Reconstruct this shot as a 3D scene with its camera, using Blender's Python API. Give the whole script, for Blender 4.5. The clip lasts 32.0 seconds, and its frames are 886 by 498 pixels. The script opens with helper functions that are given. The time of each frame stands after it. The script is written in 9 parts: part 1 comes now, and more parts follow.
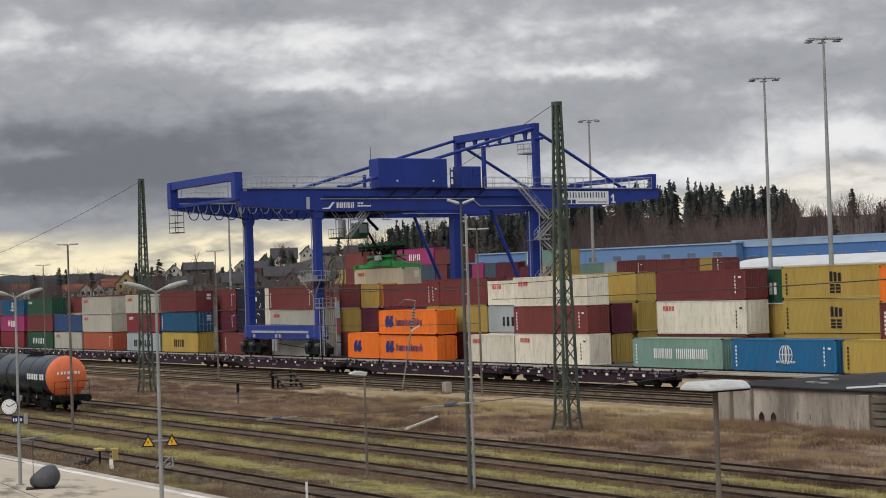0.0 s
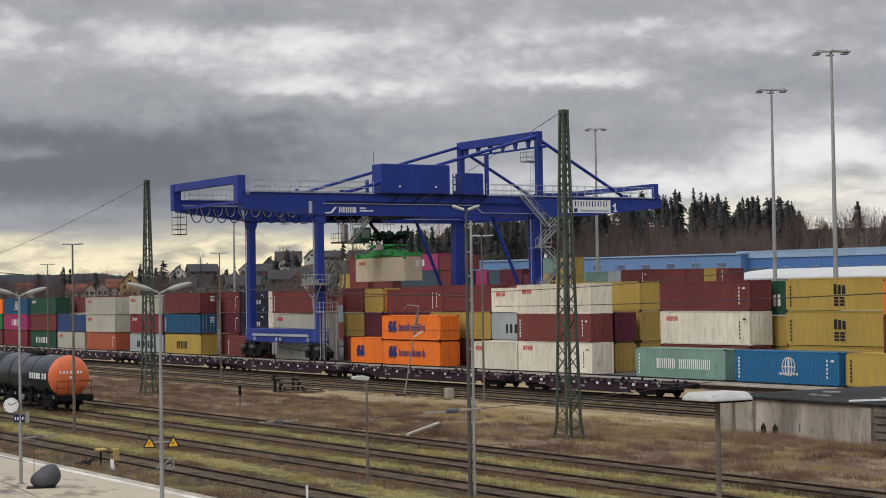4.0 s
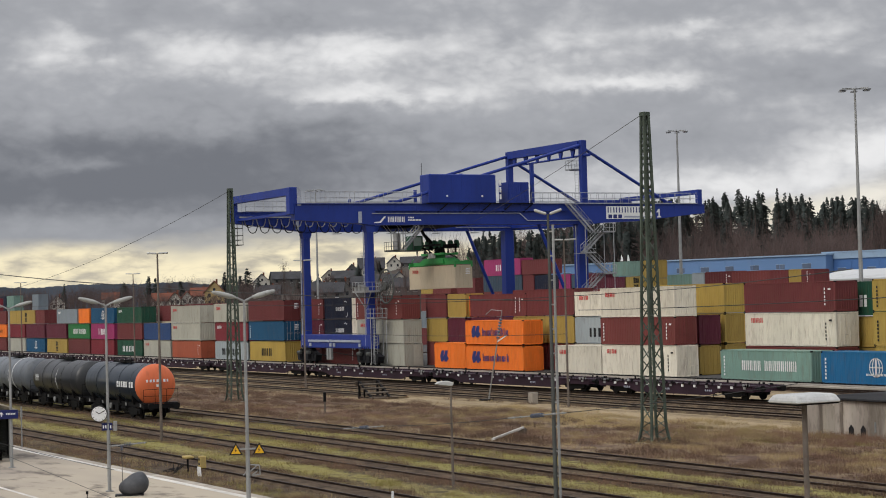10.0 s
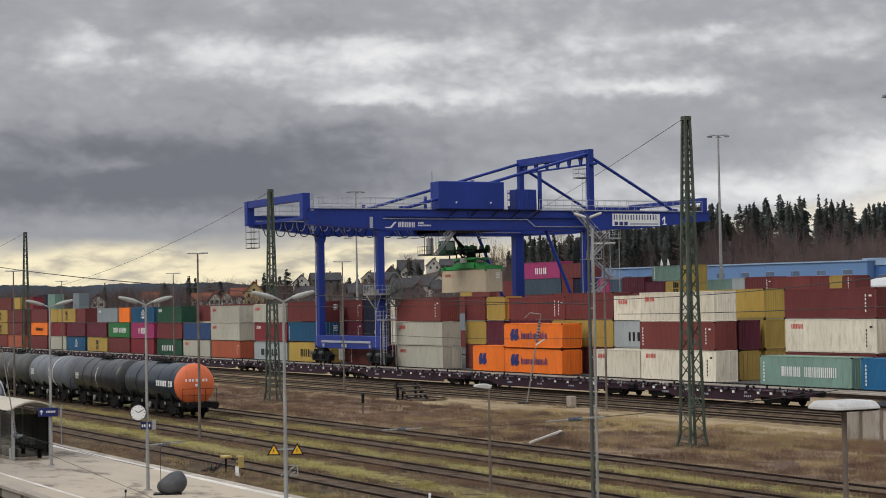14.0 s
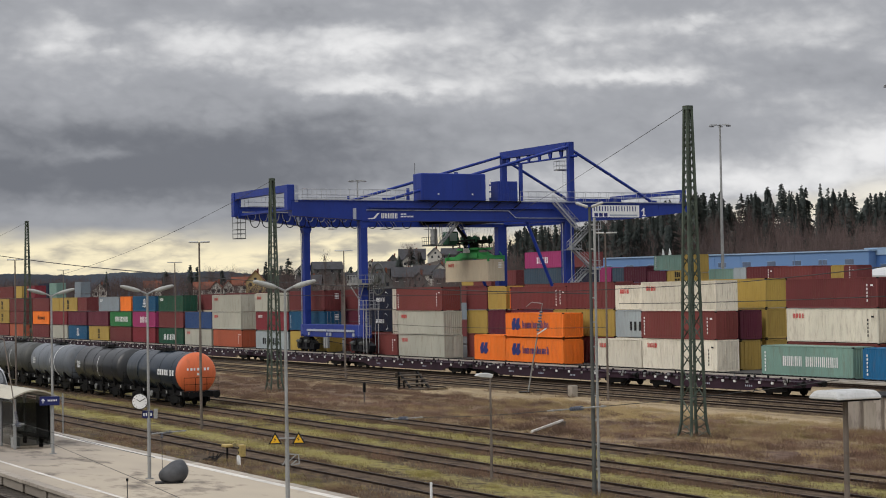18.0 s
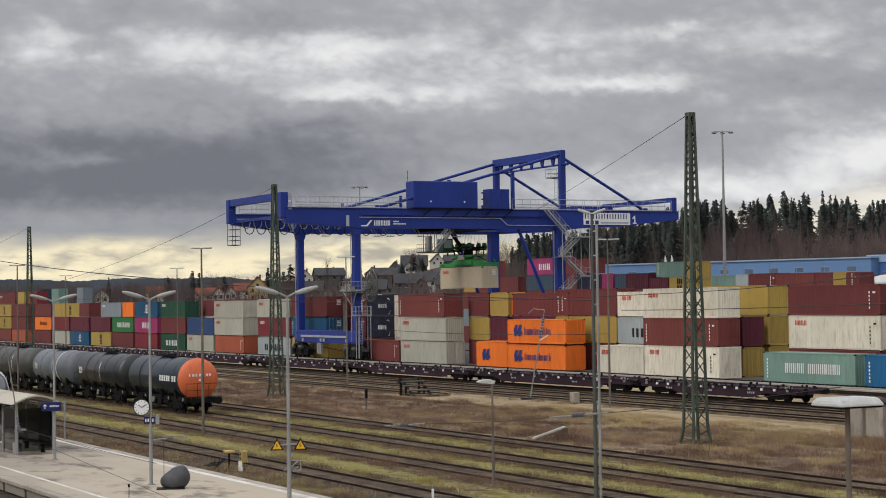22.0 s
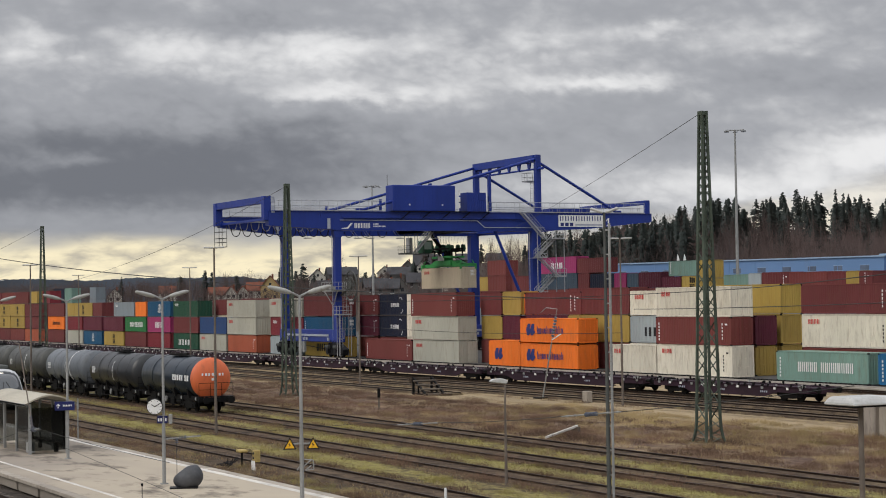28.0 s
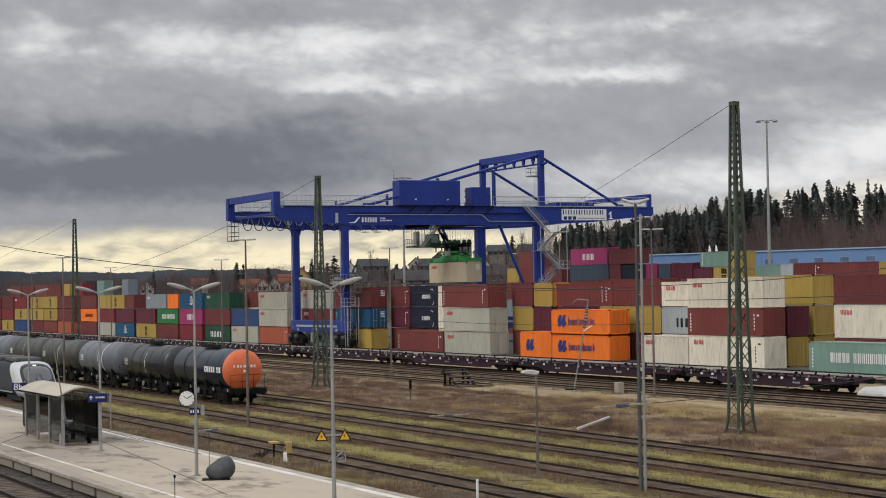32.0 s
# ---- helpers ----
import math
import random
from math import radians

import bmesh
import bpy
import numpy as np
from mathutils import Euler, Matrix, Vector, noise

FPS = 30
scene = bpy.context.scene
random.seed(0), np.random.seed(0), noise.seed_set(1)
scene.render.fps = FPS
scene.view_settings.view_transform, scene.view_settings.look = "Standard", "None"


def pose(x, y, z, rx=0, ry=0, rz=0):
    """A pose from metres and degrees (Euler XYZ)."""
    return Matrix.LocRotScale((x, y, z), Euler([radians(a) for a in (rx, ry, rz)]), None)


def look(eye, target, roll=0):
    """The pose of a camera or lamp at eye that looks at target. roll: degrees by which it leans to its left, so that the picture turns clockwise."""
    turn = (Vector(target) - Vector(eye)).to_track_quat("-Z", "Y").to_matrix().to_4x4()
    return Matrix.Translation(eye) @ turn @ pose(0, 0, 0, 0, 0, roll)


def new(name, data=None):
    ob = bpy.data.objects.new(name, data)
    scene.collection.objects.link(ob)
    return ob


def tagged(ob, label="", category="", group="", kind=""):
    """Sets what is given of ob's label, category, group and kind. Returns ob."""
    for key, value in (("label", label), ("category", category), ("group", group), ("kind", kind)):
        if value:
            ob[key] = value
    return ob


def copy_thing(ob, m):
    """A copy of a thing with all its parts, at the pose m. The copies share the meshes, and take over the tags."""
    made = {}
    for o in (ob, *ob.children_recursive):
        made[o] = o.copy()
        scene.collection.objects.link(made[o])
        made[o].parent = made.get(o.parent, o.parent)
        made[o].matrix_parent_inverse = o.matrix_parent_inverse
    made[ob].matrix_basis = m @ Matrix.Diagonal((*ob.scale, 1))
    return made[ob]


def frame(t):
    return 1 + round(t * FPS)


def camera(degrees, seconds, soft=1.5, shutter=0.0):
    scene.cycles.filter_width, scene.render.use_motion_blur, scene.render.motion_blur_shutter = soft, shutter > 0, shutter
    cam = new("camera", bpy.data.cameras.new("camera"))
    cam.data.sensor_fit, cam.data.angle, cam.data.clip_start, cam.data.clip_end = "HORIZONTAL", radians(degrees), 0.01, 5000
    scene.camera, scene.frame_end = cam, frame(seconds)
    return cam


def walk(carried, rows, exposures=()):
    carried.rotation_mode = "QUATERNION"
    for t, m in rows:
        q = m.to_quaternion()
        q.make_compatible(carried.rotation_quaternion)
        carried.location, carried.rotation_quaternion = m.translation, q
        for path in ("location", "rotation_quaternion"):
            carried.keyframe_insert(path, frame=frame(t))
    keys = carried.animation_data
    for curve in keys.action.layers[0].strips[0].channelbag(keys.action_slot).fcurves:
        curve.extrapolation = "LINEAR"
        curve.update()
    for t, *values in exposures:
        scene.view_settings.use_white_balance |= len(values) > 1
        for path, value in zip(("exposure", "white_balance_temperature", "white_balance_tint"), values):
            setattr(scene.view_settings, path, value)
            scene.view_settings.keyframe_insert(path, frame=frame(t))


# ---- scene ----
CAM_Z = 7.483
cam = camera(27.016, 32.0, soft=1.0)
# seconds, turn to the left of the across-track direction, tilt up, lean (degrees)
WALK = [
    (0, 58.771, 1.222, -1.859),
    (0.5, 58.854, 1.223, -1.788),
    (1, 58.899, 1.226, -1.594),
    (1.5, 58.921, 1.206, -1.403),
    (2, 58.916, 1.224, -1.213),
    (2.5, 58.904, 1.296, -1.095),
    (3, 58.894, 1.361, -0.970),
    (3.5, 58.889, 1.399, -0.895),
    (5.5, 59.011, 1.475, -0.919),
    (6, 59.140, 1.473, -0.973),
    (6.5, 59.331, 1.441, -1.060),
    (7, 59.553, 1.446, -1.134),
    (7.5, 59.765, 1.479, -1.247),
    (8, 59.969, 1.524, -1.372),
    (8.5, 60.216, 1.566, -1.462),
    (9, 60.610, 1.607, -1.512),
    (9.5, 61.049, 1.618, -1.564),
    (10, 61.458, 1.621, -1.562),
    (10.5, 61.782, 1.615, -1.553),
    (11, 61.968, 1.614, -1.506),
    (11.5, 62.081, 1.647, -1.451),
    (12, 62.170, 1.671, -1.376),
    (12.5, 62.244, 1.707, -1.309),
    (13, 62.350, 1.731, -1.219),
    (13.5, 62.491, 1.757, -1.072),
    (14, 62.684, 1.724, -0.987),
    (14.5, 62.829, 1.687, -0.898),
    (16.5, 62.826, 1.617, -0.940),
    (17, 62.786, 1.537, -0.948),
    (17.5, 62.766, 1.420, -0.921),
    (18, 62.737, 1.391, -0.924),
    (18.5, 62.737, 1.384, -0.976),
    (19, 62.767, 1.387, -1.011),
    (19.5, 62.785, 1.403, -1.040),
    (20, 62.785, 1.429, -1.045),
    (20.5, 62.758, 1.483, -1.028),
    (21, 62.752, 1.552, -0.893),
    (21.5, 62.766, 1.586, -0.863),
    (22, 62.802, 1.589, -0.822),
    (22.5, 62.850, 1.586, -0.866),
    (23, 62.885, 1.584, -0.879),
    (23.5, 62.932, 1.592, -0.840),
    (24, 62.982, 1.596, -0.787),
    (24.5, 63.011, 1.586, -0.749),
    (25, 63.035, 1.580, -0.721),
    (25.5, 63.017, 1.581, -0.707),
    (27.5, 63.120, 1.549, -0.864),
    (28, 63.188, 1.568, -0.889),
    (28.5, 63.241, 1.572, -0.866),
    (29, 63.285, 1.567, -0.892),
    (29.5, 63.389, 1.540, -0.908),
    (30, 63.543, 1.512, -0.923),
    (30.5, 63.752, 1.449, -0.964),
    (31, 63.953, 1.390, -1.005),
    (31.5, 64.108, 1.343, -1.050),
    (32, 64.157, 1.320, -1.016),
]
# seconds, crane travel, trolley position across, load top height
RUN = [
    (0, 0.00, 109.46, 9.84),
    (0.5, -0.04, 109.46, 10.15),
    (1, -0.06, 109.43, 10.48),
    (1.5, -0.05, 109.40, 10.81),
    (2, -0.05, 109.41, 11.12),
    (2.5, -0.11, 109.45, 11.38),
    (3, -0.27, 109.49, 11.60),
    (3.5, -0.48, 109.51, 11.79),
    (5.5, -1.83, 109.39, 11.69),
    (6, -2.43, 109.46, 11.69),
    (6.5, -3.06, 109.49, 11.69),
    (7, -3.71, 109.46, 11.71),
    (7.5, -4.42, 109.44, 11.72),
    (8, -5.24, 109.45, 11.71),
    (8.5, -6.14, 109.50, 11.70),
    (9, -7.11, 109.56, 11.68),
    (9.5, -8.09, 109.64, 11.66),
    (10, -9.10, 109.78, 11.63),
    (10.5, -10.10, 110.01, 11.61),
    (11, -11.10, 110.31, 11.61),
    (11.5, -12.14, 110.63, 11.63),
    (12, -13.12, 110.97, 11.63),
    (12.5, -14.09, 111.37, 11.62),
    (13, -15.08, 111.85, 11.61),
    (13.5, -16.08, 112.37, 11.61),
    (14, -17.08, 112.91, 11.60),
    (14.5, -17.99, 113.48, 11.58),
    (16.5, -20.85, 115.19, 11.56),
    (17, -21.52, 115.53, 11.57),
    (17.5, -22.00, 115.80, 11.60),
    (18, -22.41, 115.98, 11.62),
    (18.5, -22.79, 116.12, 11.62),
    (19, -23.17, 116.22, 11.60),
    (19.5, -23.49, 116.29, 11.60),
    (20, -23.77, 116.32, 11.61),
    (20.5, -24.05, 116.33, 11.61),
    (21, -24.37, 116.31, 11.61),
    (21.5, -24.77, 116.29, 11.61),
    (22, -25.20, 116.28, 11.61),
    (22.5, -25.70, 116.29, 11.62),
    (23, -26.34, 116.31, 11.63),
    (23.5, -27.04, 116.32, 11.62),
    (24, -27.70, 116.32, 11.61),
    (24.5, -28.42, 116.30, 11.61),
    (25, -29.26, 116.33, 11.61),
    (25.5, -30.18, 116.42, 11.62),
    (27.5, -34.12, 116.38, 11.66),
    (28, -35.13, 116.34, 11.62),
    (28.5, -36.03, 116.34, 11.58),
    (29, -36.98, 116.35, 11.57),
    (29.5, -38.04, 116.35, 11.59),
    (30, -39.10, 116.32, 11.60),
    (30.5, -40.13, 116.32, 11.57),
    (31, -41.16, 116.33, 11.50),
    (31.5, -42.10, 116.34, 11.43),
    (32, -43.00, 116.37, 11.35),
]


def eye_pose(turn, tilt, lean):
    f = Vector((-math.sin(radians(turn)) * math.cos(radians(tilt)), math.cos(radians(turn)) * math.cos(radians(tilt)), math.sin(radians(tilt))))
    return look((0, 0, CAM_Z), Vector((0, 0, CAM_Z)) + f * 10, lean)


walk(cam, [(t, eye_pose(a, b, c)) for t, a, b, c in WALK])

# ---------------------------------------------------------------- light
world = bpy.data.worlds.new("overcast_sky")
scene.world = world
world.use_nodes = True
SUN_TURN = 196.0   # degrees left of the across-track direction
SUN_UP = 38.0



def cloud_colour(nt, vec, masses):
    """Grey cloud deck over azimuth (degrees left of +y) and elevation: colour and elevation sockets."""
    N, Lk = nt.nodes.new, nt.links.new

    def val(op, a, b=None):
        n = N("ShaderNodeMath")
        n.operation = op
        for i, v in enumerate((a, b)):
            if v is None:
                continue
            if isinstance(v, (int, float)):
                n.inputs[i].default_value = v
            else:
                Lk(v, n.inputs[i])
        return n.outputs[0]

    def mixc(f, a, b):
        n = N("ShaderNodeMix")
        n.data_type = "RGBA"
        for i, v in ((0, f), (6, a), (7, b)):
            if isinstance(v, tuple):
                n.inputs[i].default_value = (*v, 1)
            else:
                Lk(v, n.inputs[i])
        return n.outputs[2]

    def rng(v, a, b):
        n = N("ShaderNodeMapRange")
        n.interpolation_type = "SMOOTHSTEP"
        Lk(v, n.inputs[0])
        n.inputs[1].default_value, n.inputs[2].default_value = a, b
        return n.outputs[0]

    nrm = N("ShaderNodeVectorMath")
    nrm.operation = "NORMALIZE"
    Lk(vec, nrm.inputs[0])
    sep = N("ShaderNodeSeparateXYZ")
    Lk(nrm.outputs[0], sep.inputs[0])
    x, y, z = sep.outputs
    az = val("MULTIPLY", val("ARCTAN2", val("MULTIPLY", x, -1.0), y), 57.2958)
    el = val("MULTIPLY", val("ARCSINE", z), 57.2958)
    comb = N("ShaderNodeCombineXYZ")
    Lk(val("MULTIPLY", az, 0.14), comb.inputs[0])
    Lk(val("MULTIPLY", val("ADD", el, val("MULTIPLY", az, 0.02)), 0.42), comb.inputs[1])

    rounder = N("ShaderNodeCombineXYZ")
    Lk(val("MULTIPLY", az, 0.25), rounder.inputs[0])
    Lk(val("MULTIPLY", el, 0.40), rounder.inputs[1])

    def noise_at(scale, detail, rough, off, dist=0.0, plane=comb):
        mp = N("ShaderNodeMapping")
        Lk(plane.outputs[0], mp.inputs[0])
        mp.inputs["Location"].default_value = off
        n = N("ShaderNodeTexNoise")
        n.inputs["Scale"].default_value, n.inputs["Detail"].default_value = scale, detail
        n.inputs["Roughness"].default_value, n.inputs["Distortion"].default_value = rough, dist
        Lk(mp.outputs[0], n.inputs["Vector"])
        return n.outputs[0]

    big = noise_at(0.9, 2.0, 0.5, (1.3, 0.4, 0.0))
    mid = noise_at(1.9, 4.0, 0.42, (4.1, 2.2, 0.0), 0.1)
    fine = noise_at(4.6, 4.0, 0.45, (9.3, 7.2, 0.0), 0.15)
    n = val("ADD", val("ADD", val("MULTIPLY", big, 0.30), val("MULTIPLY", mid, 0.33)), val("ADD", val("MULTIPLY", fine, 0.11), 0.12))
    wisp = noise_at(8.0, 4.0, 0.45, (2.7, 5.1, 0.0), 0.2, rounder)
    n = val("ADD", n, val("MULTIPLY", val("SUBTRACT", wisp, 0.5), 0.04))
    puff = val("ABSOLUTE", val("SUBTRACT", noise_at(1.9, 4.0, 0.45, (6.4, 1.7, 0.0), 0.2, rounder), 0.5))
    n = val("ADD", n, val("MULTIPLY", val("SUBTRACT", puff, 0.06), 0.38))
    curl = val("ABSOLUTE", val("SUBTRACT", noise_at(4.0, 4.0, 0.48, (3.3, 8.8, 0.0), 0.15, rounder), 0.5))
    n = val("ADD", n, val("MULTIPLY", val("SUBTRACT", curl, 0.07), 0.26))
    band = val("MULTIPLY", rng(el, 6.2, 3.6), rng(az, 58.0, 67.0))
    n = val("SUBTRACT", n, val("MULTIPLY", band, 0.13))
    wa_ = val("ADD", az, val("MULTIPLY", val("SUBTRACT", fine, 0.5), 2.6))
    we_ = val("ADD", val("ADD", el, val("MULTIPLY", val("SUBTRACT", mid, 0.5), 0.8)), val("MULTIPLY", val("SUBTRACT", wisp, 0.5), 0.5))
    for a0, e0, wa, we, w in masses:
        dx = val("DIVIDE", val("SUBTRACT", wa_, a0), wa)
        dy = val("DIVIDE", val("SUBTRACT", we_, e0), we)
        r = val("ADD", val("MULTIPLY", dx, dx), val("MULTIPLY", dy, dy))
        n = val("ADD", n, val("MULTIPLY", val("POWER", 2.718, val("MULTIPLY", r, -1.0)), w))
    grey = mixc(rng(n, 0.46, 0.84), mixc(rng(n, 0.06, 0.52), (0.174, 0.184, 0.209), (0.376, 0.387, 0.416)), (0.83, 0.83, 0.835))
    # warm break along the horizon towards the hidden sun
    left = rng(az, 44.0, 58.5)
    wob = val("ADD", el, val("MULTIPLY", val("SUBTRACT", mid, 0.5), 1.6))
    wob = val("SUBTRACT", wob, val("MULTIPLY", val("SUBTRACT", 1.0, left), 1.4))
    low = val("SUBTRACT", 1.0, rng(wob, 1.5, 2.35))
    heap = val("ABSOLUTE", val("SUBTRACT", noise_at(5.0, 4.0, 0.5, (7.1, 2.3, 0.0), 0.2), 0.5))
    glow_n = rng(val("ADD", val("ADD", val("MULTIPLY", fine, 0.55), val("MULTIPLY", mid, 0.35)), val("MULTIPLY", heap, 0.55)), 0.30, 0.55)
    glow = mixc(glow_n, (0.47, 0.435, 0.37), (1.0, 0.89, 0.62))
    pale = mixc(glow_n, (0.56, 0.545, 0.52), (0.84, 0.81, 0.75))
    return mixc(low, grey, mixc(left, pale, glow)), el, val, rng


def sky_nodes():
    nt = world.node_tree
    nt.nodes.clear()
    N, Lk = nt.nodes.new, nt.links.new
    tc = N("ShaderNodeTexCoord")
    sky, el, val, rng = cloud_colour(nt, tc.outputs["Generated"], ())
    nish = N("ShaderNodeTexSky")
    nish.sky_type, nish.sun_disc = "NISHITA", False
    nish.sun_elevation, nish.sun_rotation = radians(SUN_UP), radians(-SUN_TURN)
    nish.air_density, nish.dust_density = 1.0, 2.0
    bg1, bg2 = N("ShaderNodeBackground"), N("ShaderNodeBackground")
    Lk(nish.outputs[0], bg1.inputs[0])
    bg1.inputs[1].default_value = 0.05
    Lk(sky, bg2.inputs[0])
    # an overcast sky is brightest overhead
    Lk(val("ADD", 1.0, val("MULTIPLY", rng(el, 10.5, 42.0), 1.75)), bg2.inputs[1])
    mx = N("ShaderNodeMixShader")
    mx.inputs[0].default_value = 0.96
    Lk(bg1.outputs[0], mx.inputs[1])
    Lk(bg2.outputs[0], mx.inputs[2])
    out = N("ShaderNodeOutputWorld")
    Lk(mx.outputs[0], out.inputs[0])


# broad masses of the drifting cloud deck: azimuth, elevation, half widths, weight
CLOUD_MASSES = [
    (65.3, 7.5, 3.0, 0.6, 0.15), (62.6, 6.46, 2.3, 0.42, 0.30), (62.8, 8.0, 1.9, 0.5, 0.24), (59.0, 7.8, 2.3, 0.7, 0.15), (56.2, 7.9, 1.4, 0.46, 0.14),
    (53.9, 6.58, 2.6, 0.30, 0.25), (67.0, 8.1, 1.2, 0.46, 0.12), (71.6, 8.3, 1.2, 0.9, 0.14), (52.1, 8.05, 1.6, 0.26, 0.14), (46.6, 4.2, 2.6, 0.7, 0.24),
    (49.2, 3.3, 3.6, 0.6, 0.18), (71.5, 4.44, 1.6, 0.25, 0.17), (64.6, 8.63, 1.8, 0.35, -0.14), (57.4, 8.0, 0.7, 0.4, -0.12), (66.0, 4.6, 10.0, 1.2, -0.22), (74.0, 5.0, 6.0, 1.2, -0.12),
    (55.7, 5.3, 4.6, 0.75, 0.04), (50.4, 7.0, 2.6, 0.6, -0.03), (47.1, 6.0, 2.6, 0.5, -0.08), (70.5, 3.5, 5.5, 0.6, -0.18), (54.5, 3.5, 4.2, 0.8, 0.17), (48.5, 4.6, 4.5, 0.9, 0.04), (50.0, 7.6, 5.0, 0.9, 0.12), (60.4, 8.36, 0.9, 0.26, -0.08),
]


def build_clouds():
    m = bpy.data.materials.new("cloud_grey")
    m.use_nodes = True
    nt = m.node_tree
    nt.nodes.clear()
    N, Lk = nt.nodes.new, nt.links.new
    tc = N("ShaderNodeTexCoord")
    col, el, val, rng = cloud_colour(nt, tc.outputs["Object"], CLOUD_MASSES)
    em, tr, mx, out = N("ShaderNodeEmission"), N("ShaderNodeBsdfTransparent"), N("ShaderNodeMixShader"), N("ShaderNodeOutputMaterial")
    Lk(col, em.inputs[0])
    Lk(rng(el, 1.9, 3.0), mx.inputs[0])
    Lk(tr.outputs[0], mx.inputs[1])
    Lk(em.outputs[0], mx.inputs[2])
    Lk(mx.outputs[0], out.inputs[0])
    m.cycles.emission_sampling = "NONE"
    v, f = [], []
    els = [1.8, 2.2, 2.6, 3.0, 3.6, 4.3, 5.0, 6.0, 7.0, 8.0, 9.0, 10.0, 11.5, 13.0]
    n = 70
    for e in els:
        r = 4750 - 1600 * min(1.0, (e - 1.8) / 5.2) - 120 * max(0.0, e - 7.0)
        for k in range(n + 1):
            a = radians(30 + k)
            v.append((-math.sin(a) * r, math.cos(a) * r, r * math.tan(radians(e))))
    for i in range(len(els) - 1):
        for k in range(n):
            p = i * (n + 1) + k
            f.append((p, p + 1, p + n + 2, p + n + 1))
    me = bpy.data.meshes.new("cloud_deck")
    me.from_pydata(v, [], f)
    me.materials.append(m)
    ob = new("cloud_deck", me)
    ob.matrix_basis = pose(0, 0, CAM_Z)
    return tagged(ob, "drifting deck of soft grey rain clouds", "clouds", kind="structure")


sky_nodes()
clouds = build_clouds()
sun_data = bpy.data.lights.new("sun", "SUN")
sun_data.energy, sun_data.angle, sun_data.color = 1.35, radians(40), (1.0, 0.95, 0.87)
sun = new("sun", sun_data)
_sv = Vector((-math.sin(radians(SUN_TURN)), math.cos(radians(SUN_TURN)), math.tan(radians(SUN_UP))))
sun.matrix_world = look(_sv * 50, (0, 0, 0))
scene.view_settings.exposure = 0.0


# ---------------------------------------------------------------- mesh helpers
def link_mesh(name, verts, faces, material=None, parent=None, label="", smooth=False):
    me = bpy.data.meshes.new(name)
    me.from_pydata([tuple(v) for v in verts], [], faces)
    me.update()
    return use_mesh(name, me, material, parent, label, smooth)


JOINED = ("lettering", "buffers", "stairs", "ladder_tower", "railing", "flipper", "junction_box", "stiffener", "louvre", "cladding_joint", "hour_marks", "catwalk_rail", "brake_gear", "seam", "hose")


def use_mesh(name, me, material=None, parent=None, label="", smooth=False):
    if material and not me.materials:
        me.materials.append(material)
    if smooth:
        for p in me.polygons:
            p.use_smooth = True
    ob = new(name, me)
    if name in JOINED:
        ob["kind"] = "stuff"
    if parent:
        ob.parent = parent
    if label:
        tagged(ob, label)
    return ob


def part(name, bm, material, parent=None, label="", smooth=False):
    bmesh.ops.recalc_face_normals(bm, faces=bm.faces)
    me = bpy.data.meshes.new(name)
    bm.to_mesh(me)
    bm.free()
    return use_mesh(name, me, material, parent, label, smooth)


def thing(name, m, label, category, group="", kind=""):
    e = new(name)
    e.empty_display_size = 0.3
    e.matrix_basis = m
    return tagged(e, label, category, group, kind)


BOX_F = [(0, 3, 2, 1), (4, 5, 6, 7), (0, 1, 5, 4), (1, 2, 6, 5), (2, 3, 7, 6), (3, 0, 4, 7)]


def box(bm, x0, x1, y0, y1, z0, z1):
    v = [bm.verts.new(p) for p in ((x0, y0, z0), (x1, y0, z0), (x1, y1, z0), (x0, y1, z0), (x0, y0, z1), (x1, y0, z1), (x1, y1, z1), (x0, y1, z1))]
    for f in BOX_F:
        bm.faces.new([v[i] for i in f])


def prism(bm, outline, axis, a, b):
    """Outline of two coordinates, drawn out along the axis from a to b."""
    def at(p, c):
        return {"x": (c, p[0], p[1]), "y": (p[0], c, p[1]), "z": (p[0], p[1], c)}[axis]
    v0 = [bm.verts.new(at(p, a)) for p in outline]
    v1 = [bm.verts.new(at(p, b)) for p in outline]
    n = len(outline)
    bm.faces.new(v0)
    bm.faces.new(v1[::-1])
    for i in range(n):
        bm.faces.new((v0[i], v1[i], v1[(i + 1) % n], v0[(i + 1) % n]))


def frame_of(p, q):
    p, q = Vector(p), Vector(q)
    d = (q - p).normalized()
    up = Vector((0, 0, 1)) if abs(d.z) < 0.95 else Vector((0, 1, 0))
    s = d.cross(up).normalized()
    return p, q, s, s.cross(d).normalized()


def tube(bm, p, q, r, n=8, r2=None):
    p, q, s, u = frame_of(p, q)
    r2 = r if r2 is None else r2
    a = [bm.verts.new(p + (s * math.cos(k * math.tau / n) + u * math.sin(k * math.tau / n)) * r) for k in range(n)]
    b = [bm.verts.new(q + (s * math.cos(k * math.tau / n) + u * math.sin(k * math.tau / n)) * r2) for k in range(n)]
    for k in range(n):
        bm.faces.new((a[k], a[(k + 1) % n], b[(k + 1) % n], b[k]))
    bm.faces.new(a[::-1])
    bm.faces.new(b)


